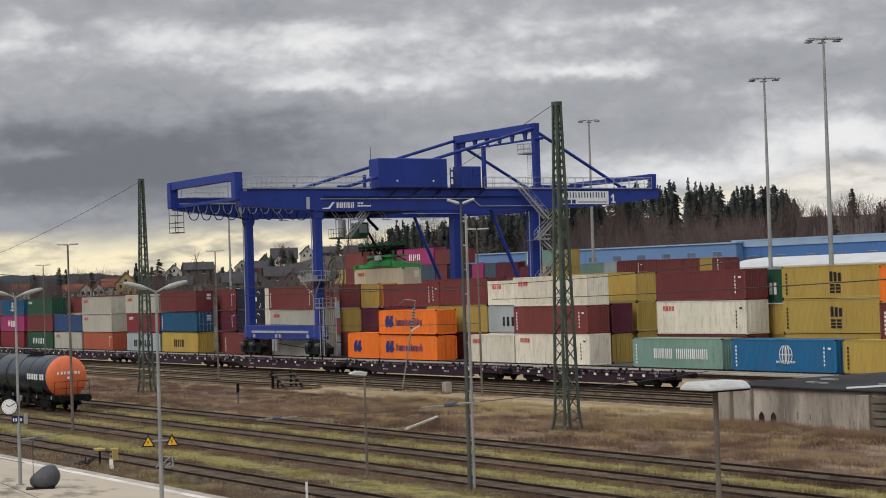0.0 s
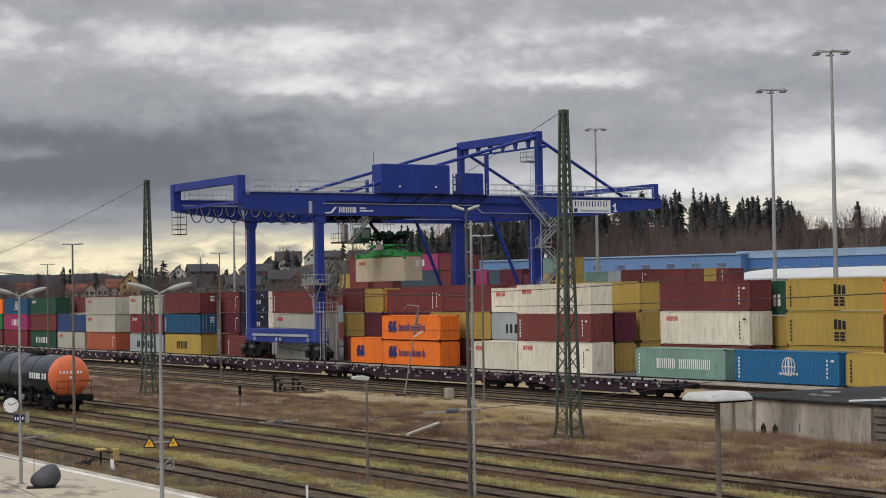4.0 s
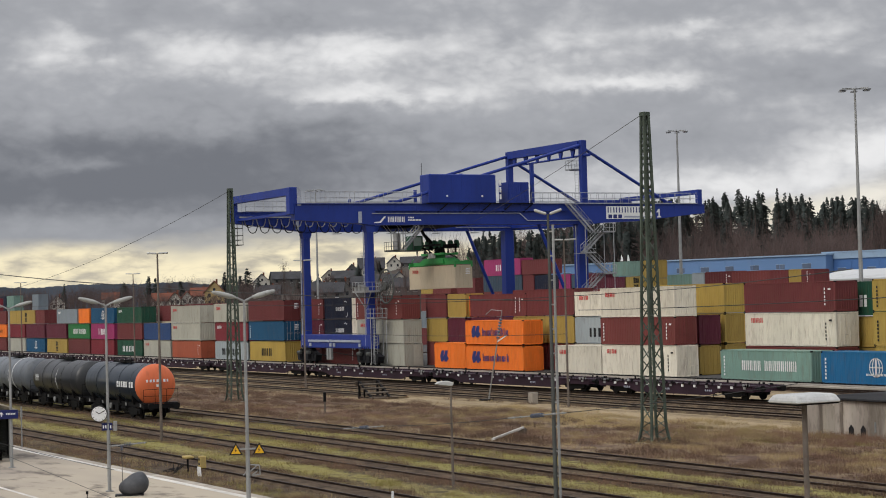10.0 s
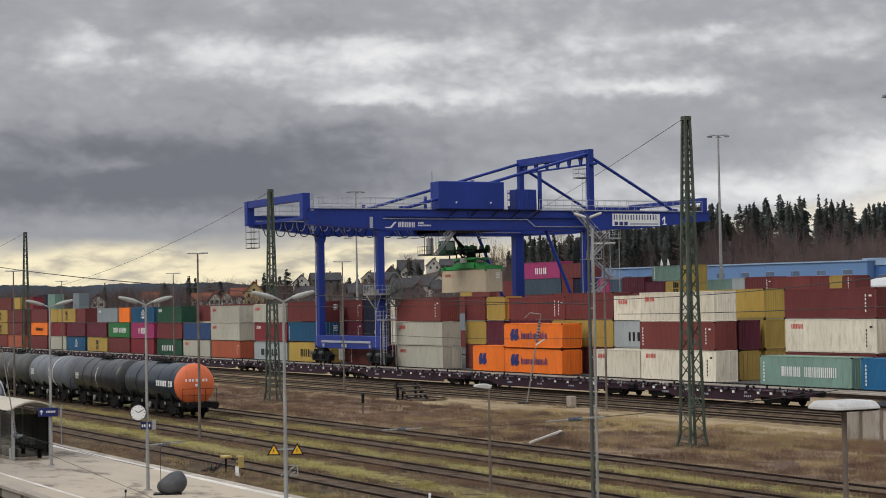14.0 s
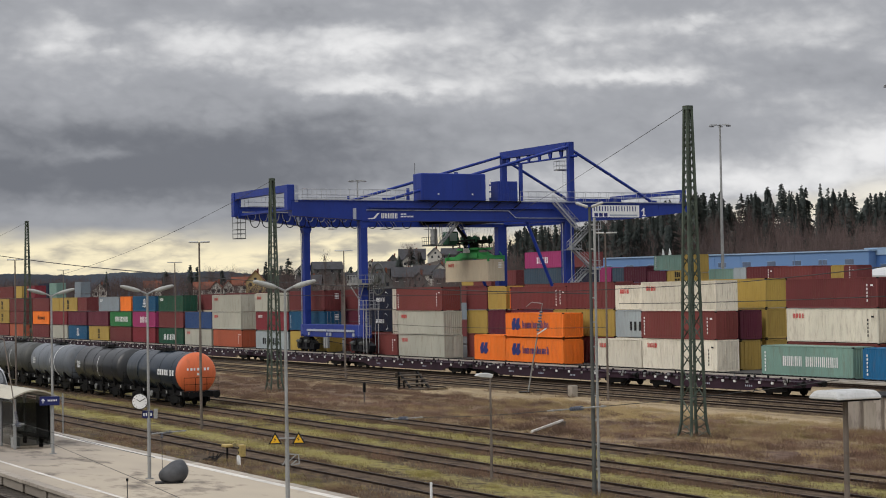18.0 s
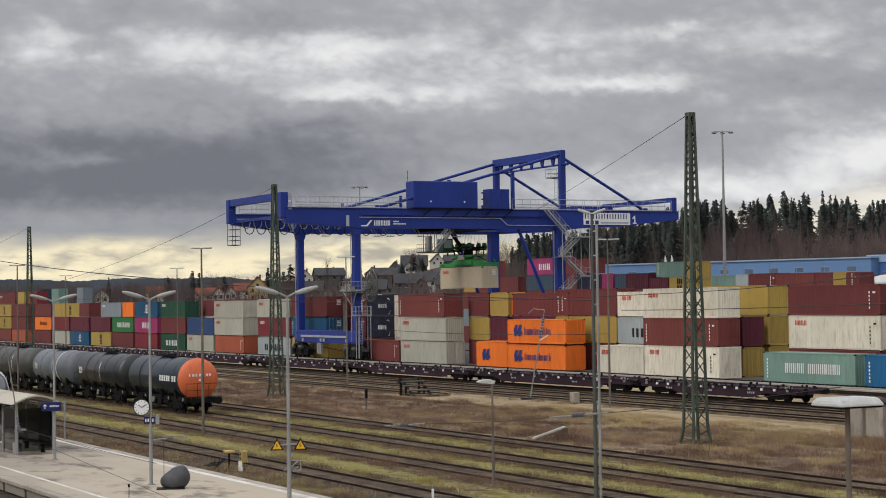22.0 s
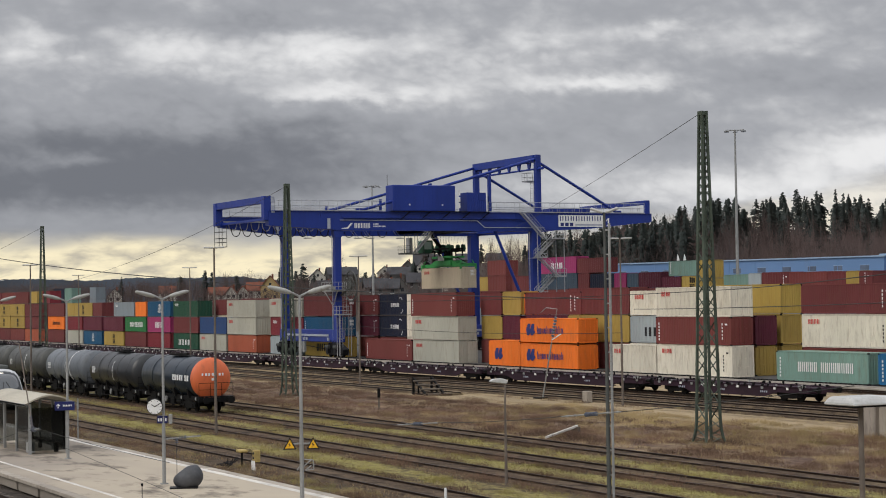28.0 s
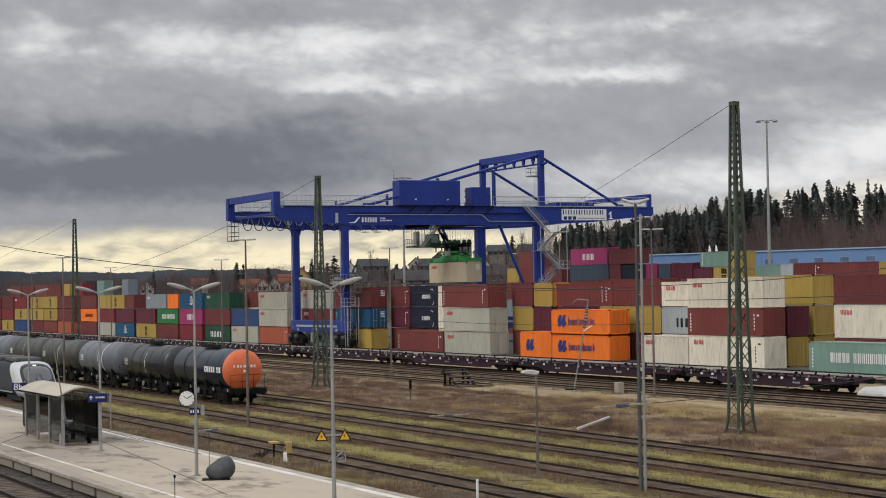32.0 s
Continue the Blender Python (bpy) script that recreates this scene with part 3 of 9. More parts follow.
M = {
    "crane_blue": material("crane_blue", (0.0145, 0.036, 0.23), 0.42, 0, 0.12, 0.3, 0.03, 0.3, (0.02, 0.02, 0.06), 0.25),
    "crane_light": material("crane_light", (0.34, 0.37, 0.44), 0.5, 0, 0.1, 1, 0.03),
    "steel": material("galvanised_steel", (0.36, 0.37, 0.38), 0.5, 0.6, 0.15, 2, 0.05),
    "dark_steel": material("dark_steel", (0.0075, 0.0075, 0.008), 0.6, 0.1, 0.3, 2, 0.1, 0, (0.030, 0.022, 0.017), 0.3),
    "spreader_green": material("spreader_green", (0.042, 0.30, 0.078), 0.5, 0, 0.15, 1, 0.05, 0, (0.05, 0.05, 0.04), 0.5),
    "dark_green": material("dark_green", (0.02, 0.088, 0.045), 0.5, 0, 0.2, 1, 0.05, 0, (0.03, 0.03, 0.03), 0.4),
    "mast_green": material("mast_green", (0.074, 0.094, 0.074), 0.7, 0.1, 0.3, 1.2, 0.15, 0, (0.12, 0.085, 0.06), 0.45),
    "white": material("white_paint", (0.75, 0.75, 0.74), 0.5, 0, 0.06, 1, 0.02, 0, (0.4, 0.38, 0.35), 0.15),
    "worn_line": material("worn_line_paint", (0.60, 0.57, 0.52), 0.8, 0, 0.2, 0.6, 0.05, 0, (0.28, 0.24, 0.20), 0.8),
    "shelter_roof": material("shelter_roof", (0.42, 0.385, 0.31), 0.6, 0, 0.12, 0.8, 0.05, 0, (0.22, 0.19, 0.14), 0.5),
    "black": material("black_paint", (0.02, 0.02, 0.022), 0.5, 0, 0.2, 1, 0.03, dirt_amt=0.1),
    "rail": material("worn_rail", (0.030, 0.021, 0.017), 0.45, 0.3, 0.25, 2, 0.1, 0, (0.11, 0.055, 0.03), 0.4),
    "ballast": earth("track_ballast", (0.036, 0.025, 0.019), (0.135, 0.096, 0.064), (0.185, 0.165, 0.055), 0.66, (0.22, 0.165, 0.10), 0.60, (0.026, 0.019, 0.015), 0.8, 0.2),
    "old_timber": material("old_timber", (0.065, 0.05, 0.04), 0.9, 0, 0.3, 2, 0.4),
    "bogie_grey": material("bogie_grey", (0.016, 0.017, 0.020), 0.55, 0.1, 0.35, 2, 0.1, 0, (0.08, 0.07, 0.06), 0.4),
    "sleeper": material("old_sleeper", (0.13, 0.11, 0.09), 0.9, 0, 0.3, 2, 0.4),
    "ground": material("dry_ground", (0.20, 0.155, 0.092), 0.95, 0, 0.30, 0.22, 0.6, 0, (0.11, 0.115, 0.045), 0.6, (0.27, 0.215, 0.125)),
    "old_bed": earth("mossy_track_soil", (0.062, 0.046, 0.032), (0.140, 0.106, 0.064), (0.262, 0.230, 0.082), 0.60, (0.25, 0.19, 0.11), 0.60, (0.036, 0.025, 0.018), 0.8, 0.22, strips=((34.6, 1.0), (39.85, 0.95), (44.75, 0.95))),
    "strip_soil": earth("strip_soil", (0.088, 0.055, 0.044), (0.178, 0.122, 0.088), (0.19, 0.165, 0.07), 0.63, (0.30, 0.228, 0.138), 0.53, (0.050, 0.031, 0.026), 0.85, 0.45),
    "siding_soil": earth("siding_soil", (0.150, 0.112, 0.070), (0.325, 0.248, 0.150), (0.22, 0.19, 0.08), 0.63, (0.38, 0.295, 0.18), 0.51, (0.075, 0.053, 0.038), 0.5, 0.08),
    "siding_bed": earth("siding_bed", (0.050, 0.036, 0.027), (0.135, 0.100, 0.066), (0.17, 0.15, 0.06), 0.66, (0.25, 0.195, 0.12), 0.57, (0.040, 0.029, 0.022), 0.7, 0.06),
    "trackside_soil": earth("trackside_soil", (0.052, 0.038, 0.028), (0.110, 0.081, 0.054), (0.17, 0.15, 0.05), 0.61, (0.20, 0.16, 0.095), 0.62, (0.030, 0.022, 0.017), 0.8, 0.3),
    "near_gravel": earth("near_gravel", (0.036, 0.031, 0.027), (0.105, 0.088, 0.073), (0.13, 0.12, 0.06), 0.70, (0.17, 0.14, 0.10), 0.66, (0.022, 0.018, 0.016), 0.7, 0.5),
    "yard": material("yard_asphalt", (0.075, 0.072, 0.07), 0.9, 0, 0.25, 0.3, 0.3),
    "concrete": material("concrete", (0.34, 0.30, 0.25), 0.9, 0, 0.3, 0.3, 0.25, 0.3, (0.11, 0.09, 0.07), 0.7),
    "ramp_wall": material("ramp_concrete", (0.30, 0.255, 0.21), 0.9, 0, 0.38, 0.8, 0.3, 0.22, (0.075, 0.06, 0.05), 0.75, (0.36, 0.315, 0.27)),
    "insulator": material("insulator_glaze", (0.10, 0.11, 0.14), 0.25, 0, 0.2, 4, 0.0, dirt_amt=0.1),
    "runway": material("runway_concrete", (0.25, 0.22, 0.185), 0.9, 0, 0.2, 0.6, 0.2, 0, (0.2, 0.17, 0.14), 0.5, stretch=(0.3, 1.0, 1.0)),
    "platform": material("platform_paving", (0.345, 0.295, 0.245), 0.9, 0, 0.18, 0.11, 0.2, 0, (0.095, 0.078, 0.066), 0.85, (0.375, 0.32, 0.245), stretch=(0.5, 1.0, 1.0), patch=(0.40, 0.60), stain=(0.52, 0.68)),
    "dry_grass": material("dry_grass", (0.30, 0.22, 0.115), 0.9, 0, 0.3, 0.15, 0, 0, (0.17, 0.14, 0.06), 0.5, (0.38, 0.29, 0.15)),
    "brown_grass": material("brown_grass", (0.185, 0.122, 0.080), 0.9, 0, 0.3, 0.1, 0, 0, (0.10, 0.06, 0.045), 0.5, (0.25, 0.175, 0.105)),
    "brown_weed": material("brown_weed", (0.19, 0.116, 0.080), 0.9, 0, 0.3, 0.15, 0, 0, (0.08, 0.05, 0.035), 0.4),
    "dark_weed": material("dark_weed", (0.095, 0.056, 0.042), 0.95, 0, 0.4, 0.15, 0, 0, (0.05, 0.034, 0.026), 0.5, (0.15, 0.10, 0.07)),
    "green_grass": material("green_grass", (0.20, 0.175, 0.052), 0.9, 0, 0.3, 0.12, 0, 0, (0.22, 0.165, 0.082), 0.5, (0.275, 0.235, 0.074)),
    # needle green paled and greyed to carry the haze over the hill
    "conifer": material("hazed_conifer_needles", (0.050, 0.060, 0.056), 0.9, 0, 0.45, 0.05, 0, dirt_amt=0.2),
    # twig brown likewise lightened, with some haze painted in
    "bare_wood": material("hazed_bare_twigs", (0.108, 0.080, 0.074), 0.95, 0, 0.45, 0.03, 0, 0, (0.085, 0.05, 0.04), 0.4),
    "wood_floor": material("wood_floor", (0.060, 0.048, 0.038), 0.95, 0, 0.35, 0.02, 0, 0, (0.035, 0.036, 0.028), 0.5),
    "bark": material("bark", (0.085, 0.07, 0.06), 0.9, 0, 0.3, 1, 0.3),
    # distant haze is put into this woodland colour as a blue tint
    "far_hill": material("far_hill_haze_blue", (0.080, 0.095, 0.120), 1.0, 0, 0.3, 0.01, 0, dirt_amt=0.2),
    "blue_hall": material("blue_cladding", (0.13, 0.23, 0.42), 0.55, 0, 0.08, 0.05, 0.03, 0.3, (0.2, 0.25, 0.33), 0.2),
    "blue_hall_deep": material("deep_blue_cladding", (0.065, 0.150, 0.36), 0.55, 0, 0.08, 0.05, 0.03, 0.3, (0.12, 0.18, 0.30), 0.2),
    "faded_yellow": material("faded_yellow", (0.42, 0.31, 0.11), 0.6, 0, 0.25, 2, 0.05, 0, (0.16, 0.13, 0.08), 0.6),
    "blue_hall_roof": material("pale_blue_roof", (0.27, 0.38, 0.52), 0.6, 0, 0.08, 0.05, 0.03),
    "white_roof": material("white_roof", (0.50, 0.505, 0.50), 0.6, 0, 0.1, 0.05, 0.05),
    "tile_red": material("red_roof_tiles", (0.165, 0.058, 0.036), 0.85, 0, 0.25, 0.6, 0.2),
    "tile_dark": material("dark_roof_tiles", (0.045, 0.045, 0.05), 0.7, 0, 0.25, 0.6, 0.2),
    "render_white": material("white_render", (0.46, 0.44, 0.39), 0.9, 0, 0.1, 0.3, 0.1),
    "render_yellow": material("yellow_render", (0.38, 0.28, 0.13), 0.9, 0, 0.1, 0.3, 0.1),
    "render_grey": material("grey_render", (0.10, 0.098, 0.095), 0.9, 0, 0.1, 0.3, 0.1),
    "window": material("dark_window", (0.025, 0.03, 0.035), 0.15, 0, 0.1, 1, 0, dirt_amt=0),
    "cab_glass": material("pale_cab_glass", (0.30, 0.40, 0.36), 0.12, 0, 0.1, 1, 0, dirt_amt=0.1),
    "hall_window": material("hall_window", (0.10, 0.13, 0.19), 0.3, 0, 0.2, 1, 0, dirt_amt=0.1),
    "glass": glass_mat("shelter_glass", (0.22, 0.235, 0.235), 0.06),
    "tank_dark": material("tank_anthracite", (0.018, 0.019, 0.021), 0.33, 0, 0.45, 0.5, 0.05, 0.3, (0.055, 0.053, 0.05), 0.45),
    "tank_grey": material("tank_grey", (0.125, 0.138, 0.155), 0.5, 0, 0.2, 0.5, 0.05, 0.3, (0.05, 0.046, 0.04), 0.55),
    "tank_dirty": material("tank_dirty", (0.050, 0.051, 0.046), 0.5, 0, 0.35, 0.5, 0.05, 0.3, (0.022, 0.020, 0.017), 0.6),
    "tank_blue": material("tank_blue_grey", (0.010, 0.019, 0.032), 0.32, 0, 0.4, 0.5, 0.05, 0.3, (0.034, 0.040, 0.048), 0.35),
    "tank_orange": material("tank_orange", (0.68, 0.145, 0.045), 0.5, 0, 0.14, 0.5, 0.05, 0.3, (0.26, 0.08, 0.04), 0.5),
    "wagon": material("wagon_purple_brown", (0.026, 0.011, 0.021), 0.7, 0, 0.3, 1, 0.2, 0, (0.075, 0.045, 0.04), 0.4),
    "sign_blue": material("sign_blue", (0.012, 0.018, 0.10), 0.4, 0, 0.05, 1, 0, dirt_amt=0.05),
    "sign_yellow": material("sign_yellow", (0.75, 0.42, 0.02), 0.5, 0, 0.1, 1, 0, dirt_amt=0.2),
    "plastic_grey": material("grey_tarp", (0.060, 0.062, 0.068), 0.55, 0, 0.35, 2, 0.5, 0, (0.13, 0.13, 0.13), 0.3),
    "tarp": material("roof_felt", (0.028, 0.028, 0.03), 0.9, 0, 0.4, 0.3, 0.3, 0, (0.13, 0.12, 0.11), 0.3),
    "train_white": material("train_white", (0.50, 0.51, 0.51), 0.45, 0, 0.05, 0.5, 0.0, dirt_amt=0.15),
    "train_dark": material("train_dark", (0.014, 0.016, 0.020), 0.45, 0, 0.1, 0.5, 0.0, dirt_amt=0.1),
    "train_glass": material("train_windscreen", (0.05, 0.055, 0.06), 0.06, 0, 0.1, 0.5, 0.0, dirt_amt=0.1),
    "lamp_white": material("lamp_housing", (0.46, 0.46, 0.45), 0.5, 0, 0.15, 2, 0.05, 0, (0.20, 0.21, 0.17), 0.55),
    "lamp_grey": material("lamp_housing_grey", (0.36, 0.36, 0.34), 0.55, 0, 0.15, 2, 0.05, 0, (0.17, 0.17, 0.13), 0.6),
    "pole_grey": material("pole_grey", (0.30, 0.305, 0.30), 0.6, 0.3, 0.15, 1.5, 0.05, 0, (0.16, 0.12, 0.09), 0.4),
    "pole_rust": material("pole_weathered", (0.16, 0.135, 0.115), 0.8, 0.2, 0.25, 1.5, 0.1, 0, (0.12, 0.06, 0.03), 0.5),
    "pole_dark": material("pole_dark_grey", (0.085, 0.09, 0.085), 0.7, 0.2, 0.2, 1.5, 0.08, 0, (0.12, 0.10, 0.08), 0.35),
    "wire": material("overhead_wire", (0.05, 0.05, 0.05), 0.6, 0.5, 0.1, 1, 0, dirt_amt=0),
    "blue_mark": material("blue_lettering", (0.025, 0.035, 0.16), 0.5, 0, 0.05, 1, 0, dirt_amt=0.1),
    "red_mark": material("red_lettering", (0.55, 0.05, 0.05), 0.5, 0, 0.05, 1, 0, dirt_amt=0.1),
}
PAINTS = {
    "maroon": paint("maroon_paint", (0.145, 0.035, 0.036)), "brown": paint("brown_paint", (0.172, 0.044, 0.040)),
    "white": paint("off_white_paint", (0.68, 0.63, 0.52), 0.5, 0.55), "grey": paint("grey_paint", (0.42, 0.41, 0.345), 0.5, 0.4),
    "yellow": paint("mustard_paint", (0.38, 0.262, 0.068)), "yellow2": paint("yellow_paint", (0.43, 0.30, 0.072)),
    "orange": paint("orange_paint", (0.80, 0.185, 0.025)), "rust_orange": paint("faded_orange_paint", (0.36, 0.095, 0.052)),
    "blue": paint("blue_paint", (0.016, 0.125, 0.27)), "deep_blue": paint("deep_blue_paint", (0.012, 0.080, 0.165)), "navy": paint("navy_paint", (0.009, 0.014, 0.033)),
    "midblue": paint("dull_blue_paint", (0.026, 0.062, 0.165)), "teal": paint("teal_green_paint", (0.175, 0.285, 0.24), 0.5, 0.45),
    "green": paint("dark_green_paint", (0.016, 0.070, 0.042)), "bright_green": paint("bright_green_paint", (0.023, 0.15, 0.047)),
    "red": paint("red_paint", (0.19, 0.027, 0.037)), "pink": paint("magenta_paint", (0.33, 0.04, 0.138)), "pale_blue": paint("pale_blue_paint", (0.34, 0.38, 0.39)),
    "wine": paint("wine_paint", (0.105, 0.020, 0.036)), "dark_slate": paint("dark_slate_paint", (0.050, 0.078, 0.108)), "slate": paint("slate_paint", (0.20, 0.235, 0.26)), "tan": paint("tan_paint", (0.56, 0.47, 0.34)),
}
M["train_glass"].node_tree.nodes["Principled BSDF"].inputs["Specular IOR Level"].default_value = 0.9
for _t in ("dark_steel", "rail", "bogie_grey", "black", "conifer", "bare_wood", "wood_floor", "dark_weed", "brown_weed", "brown_grass", "green_grass", "dry_grass", "tarp", "old_timber", "mast_green", "sleeper"):
    M[_t].node_tree.nodes["Principled BSDF"].inputs["Specular IOR Level"].default_value = 0.12
for _t in ("tank_dark", "tank_blue", "tank_grey", "tank_dirty", "tank_orange"):
    M[_t].node_tree.nodes["Principled BSDF"].inputs["Specular IOR Level"].default_value = 0.55

# ---------------------------------------------------------------- ground, tracks, platform
def smooth01(v):
    v = min(1.0, max(0.0, v))
    return v * v * (3 - 2 * v)


def ground_z(x, y):
    r = math.hypot(x, y)
    a = math.degrees(math.atan2(-x, y))
    wood = smooth01((a - 20) / 14) * (1 - smooth01((a - 57) / 6))
    town = smooth01((a - 56) / 8) * (1 - smooth01((a - 90) / 8))
    z = -0.06 + wood * (34 * smooth01((r - 330) / 520) + 6 * smooth01((r - 900) / 1800)) + town * ((8 + 8 * (1 - smooth01((a - 66.9) / 1.4))) * smooth01((r - 450) / 500)) + 11 * math.exp(-((a - 62.6) / 1.6) ** 2) * smooth01((r - 680) / 260)
    z += smooth01((r - 1300) / 1500) * (9 + 3 * math.sin(a * 0.23 + 1.0))
    return z


def build_ground():
    rings = [0, 12, 25, 40, 60, 80, 105, 130, 160, 200, 250, 300, 340, 380, 430, 480, 540, 600, 680, 780, 900, 1100, 1300, 1600, 2000, 2500, 3200, 4200]
    n = 144
    v, f = [(0, 0, -0.06)], []
    for r in rings[1:]:
        for k in range(n):
            t = math.tau * k / n
            x, y = -math.sin(t) * r, math.cos(t) * r
            v.append((x, y, ground_z(x, y)))
    for k in range(n):
        f.append((0, 1 + k, 1 + (k + 1) % n))
    for i in range(len(rings) - 2):
        for k in range(n):
            a, b = 1 + i * n + k, 1 + i * n + (k + 1) % n
            f.append((a, a + n, b + n, b))
    ob = link_mesh("ground", v, f, M["ground"], smooth=True)
    ob.data.materials.append(M["wood_floor"])
    for p in ob.data.polygons:
        if math.hypot(p.center.x, p.center.y) > 345:
            p.material_index = 1
    tagged(ob, "brown winter ground of dry grass, earth and gravel", "ground", kind="structure")


build_ground()


def slab(name, x0, x1, y0, y1, z0, z1, mat_, label, category):
    bm = bmesh.new()
    box(bm, x0, x1, y0, y1, z0, z1)
    return tagged(part(name, bm, mat_), label, category, kind="structure")


slab("near_track_field", -200, -30, 9.0, 18.72, -0.3, -0.045, M["near_gravel"], "dark grey-brown gravel beside the platform", "ground")
slab("trackside_field", -330, -30, 26.45, 32.6, -0.3, -0.045, M["trackside_soil"], "dark brown trackside earth with sparse moss", "ground")
slab("old_track_field", -330, -30, 32.6, 48.9, -0.3, -0.045, M["old_bed"], "dark earth with yellow-green moss between old tracks", "ground")
slab("weed_strip", -330, -30, 48.9, 63.0, -0.3, -0.04, M["strip_soil"], "brown earth strip with withered weeds", "ground")
slab("siding_field", -480, -30, 63.0, 92.6, -0.3, -0.05, M["siding_soil"], "tan gravelly earth under the sidings", "ground")
slab("yard_pavement", -560, -20, 92.6, 200, -0.5, 0.0, M["yard"], "dark asphalt yard under the stacked containers", "pavement")
bm = bmesh.new()
box(bm, -560, -20, 93.2, 93.9, -0.3, 0.14)
tagged(part("kerb", bm, M["concrete"]), "pale concrete kerb along the crane runway", "kerb", kind="structure")
slab("runway_slab", -480, -30, 94.6, 96.0, -0.3, 0.12, M["runway"], "pale concrete runway strip beside the crane rail", "pavement")
v, f = [], []
for k in range(560):
    x = -400 + 0.62 * k
    i = len(v)
    v += [(x, 96.05, -0.05), (x + 0.3, 96.05, -0.05), (x + 0.3, 97.0, -0.05), (x, 97.0, -0.05), (x, 96.05, 0.17), (x + 0.3, 96.05, 0.17), (x + 0.3, 97.0, 0.17), (x, 97.0, 0.17)]
    f += [tuple(i + j for j in q) for q in BOX_F]
tagged(link_mesh("rail_chairs", v, f, M["dark_steel"]), "row of dark rail chairs under the crane rail", "rail chairs", kind="stuff")
for yy in (96.6, 126.5):
    bm = bmesh.new()
    box(bm, -560, -20, yy - 0.05, yy + 0.05, 0, 0.16)
    tagged(part("crane_rail", bm, M["rail"]), "worn steel runway rail of the crane", "rail", "crane runway", "structure")


SUNK = 0.065   # how deep the old rails have settled


def rail_track(name, y, x0, x1, label, wide=2.2, sleepers=True, bed_mat=M["ballast"]):
    bm = bmesh.new()
    h = 0.10 if bed_mat is M["siding_bed"] else 0.035
    pts = [(-wide / 2 - 0.2, -0.12), (-wide / 2, h), (wide / 2, h), (wide / 2 + 0.2, -0.12)]
    prism(bm, [(y + a, b) for a, b in pts], "x", x0, x1)
    bed = tagged(part(name, bm, bed_mat), label, "railway track", "tracks", "structure")
    for s in (-1, 1):
        bm = bmesh.new()
        yc = y + s * 0.755
        d = SUNK if 30 < y < 50 else 0.0
        prism(bm, [(yc + a, b - d) for a, b in ((-0.065, 0.03), (0.065, 0.03), (0.065, 0.05), (0.012, 0.065), (0.012, 0.145), (0.036, 0.155), (0.036, 0.19), (-0.036, 0.19), (-0.036, 0.155), (-0.012, 0.145), (-0.012, 0.065), (-0.065, 0.05))], "x", x0, x1)
        part("rail", bm, M["rail"], bed, "rusty rail with a worn top")
    if sleepers:
        v, f = [], []
        r = random.Random(int(y * 10))
        x = x0 + 0.3
        while x < x1 and len(v) < 8 * 420:
            a, b, c, d = x - 0.13, x + 0.13, y - 1.3, y + 1.3
            z = 0.045 + r.uniform(-0.012, 0.006)
            k = len(v)
            v += [(a, c, -0.02), (b, c, -0.02), (b, d, -0.02), (a, d, -0.02), (a, c, z), (b, c, z), (b, d, z), (a, d, z)]
            f += [tuple(k + i for i in q) for q in BOX_F]
            x += 0.63
        so = link_mesh("sleeper_row", v, f, M["sleeper"], bed)
        so["kind"] = "stuff"
    return bed


for y, x0, x1 in ((16.2, -150, -30), (31.6, -320, -30), (37.45, -330, -30), (42.2, -420, -30), (47.15, -420, -30)):
    rail_track("railway_track", y, x0, x1, "old grassy railway track with rusty rails", 1.75, y < 20)
for y, x0, x1 in ((65.8, -320, -129), (70.2, -420, -77), (74.4, -440, -77), (78.3, -480, -60), (90.3, -480, -30)):
    rail_track("railway_track", y, x0, x1, "siding with rusty rails in front of the container yard", 1.75, y > 85, M["siding_bed"] if 60 < y < 77 else M["ballast"])


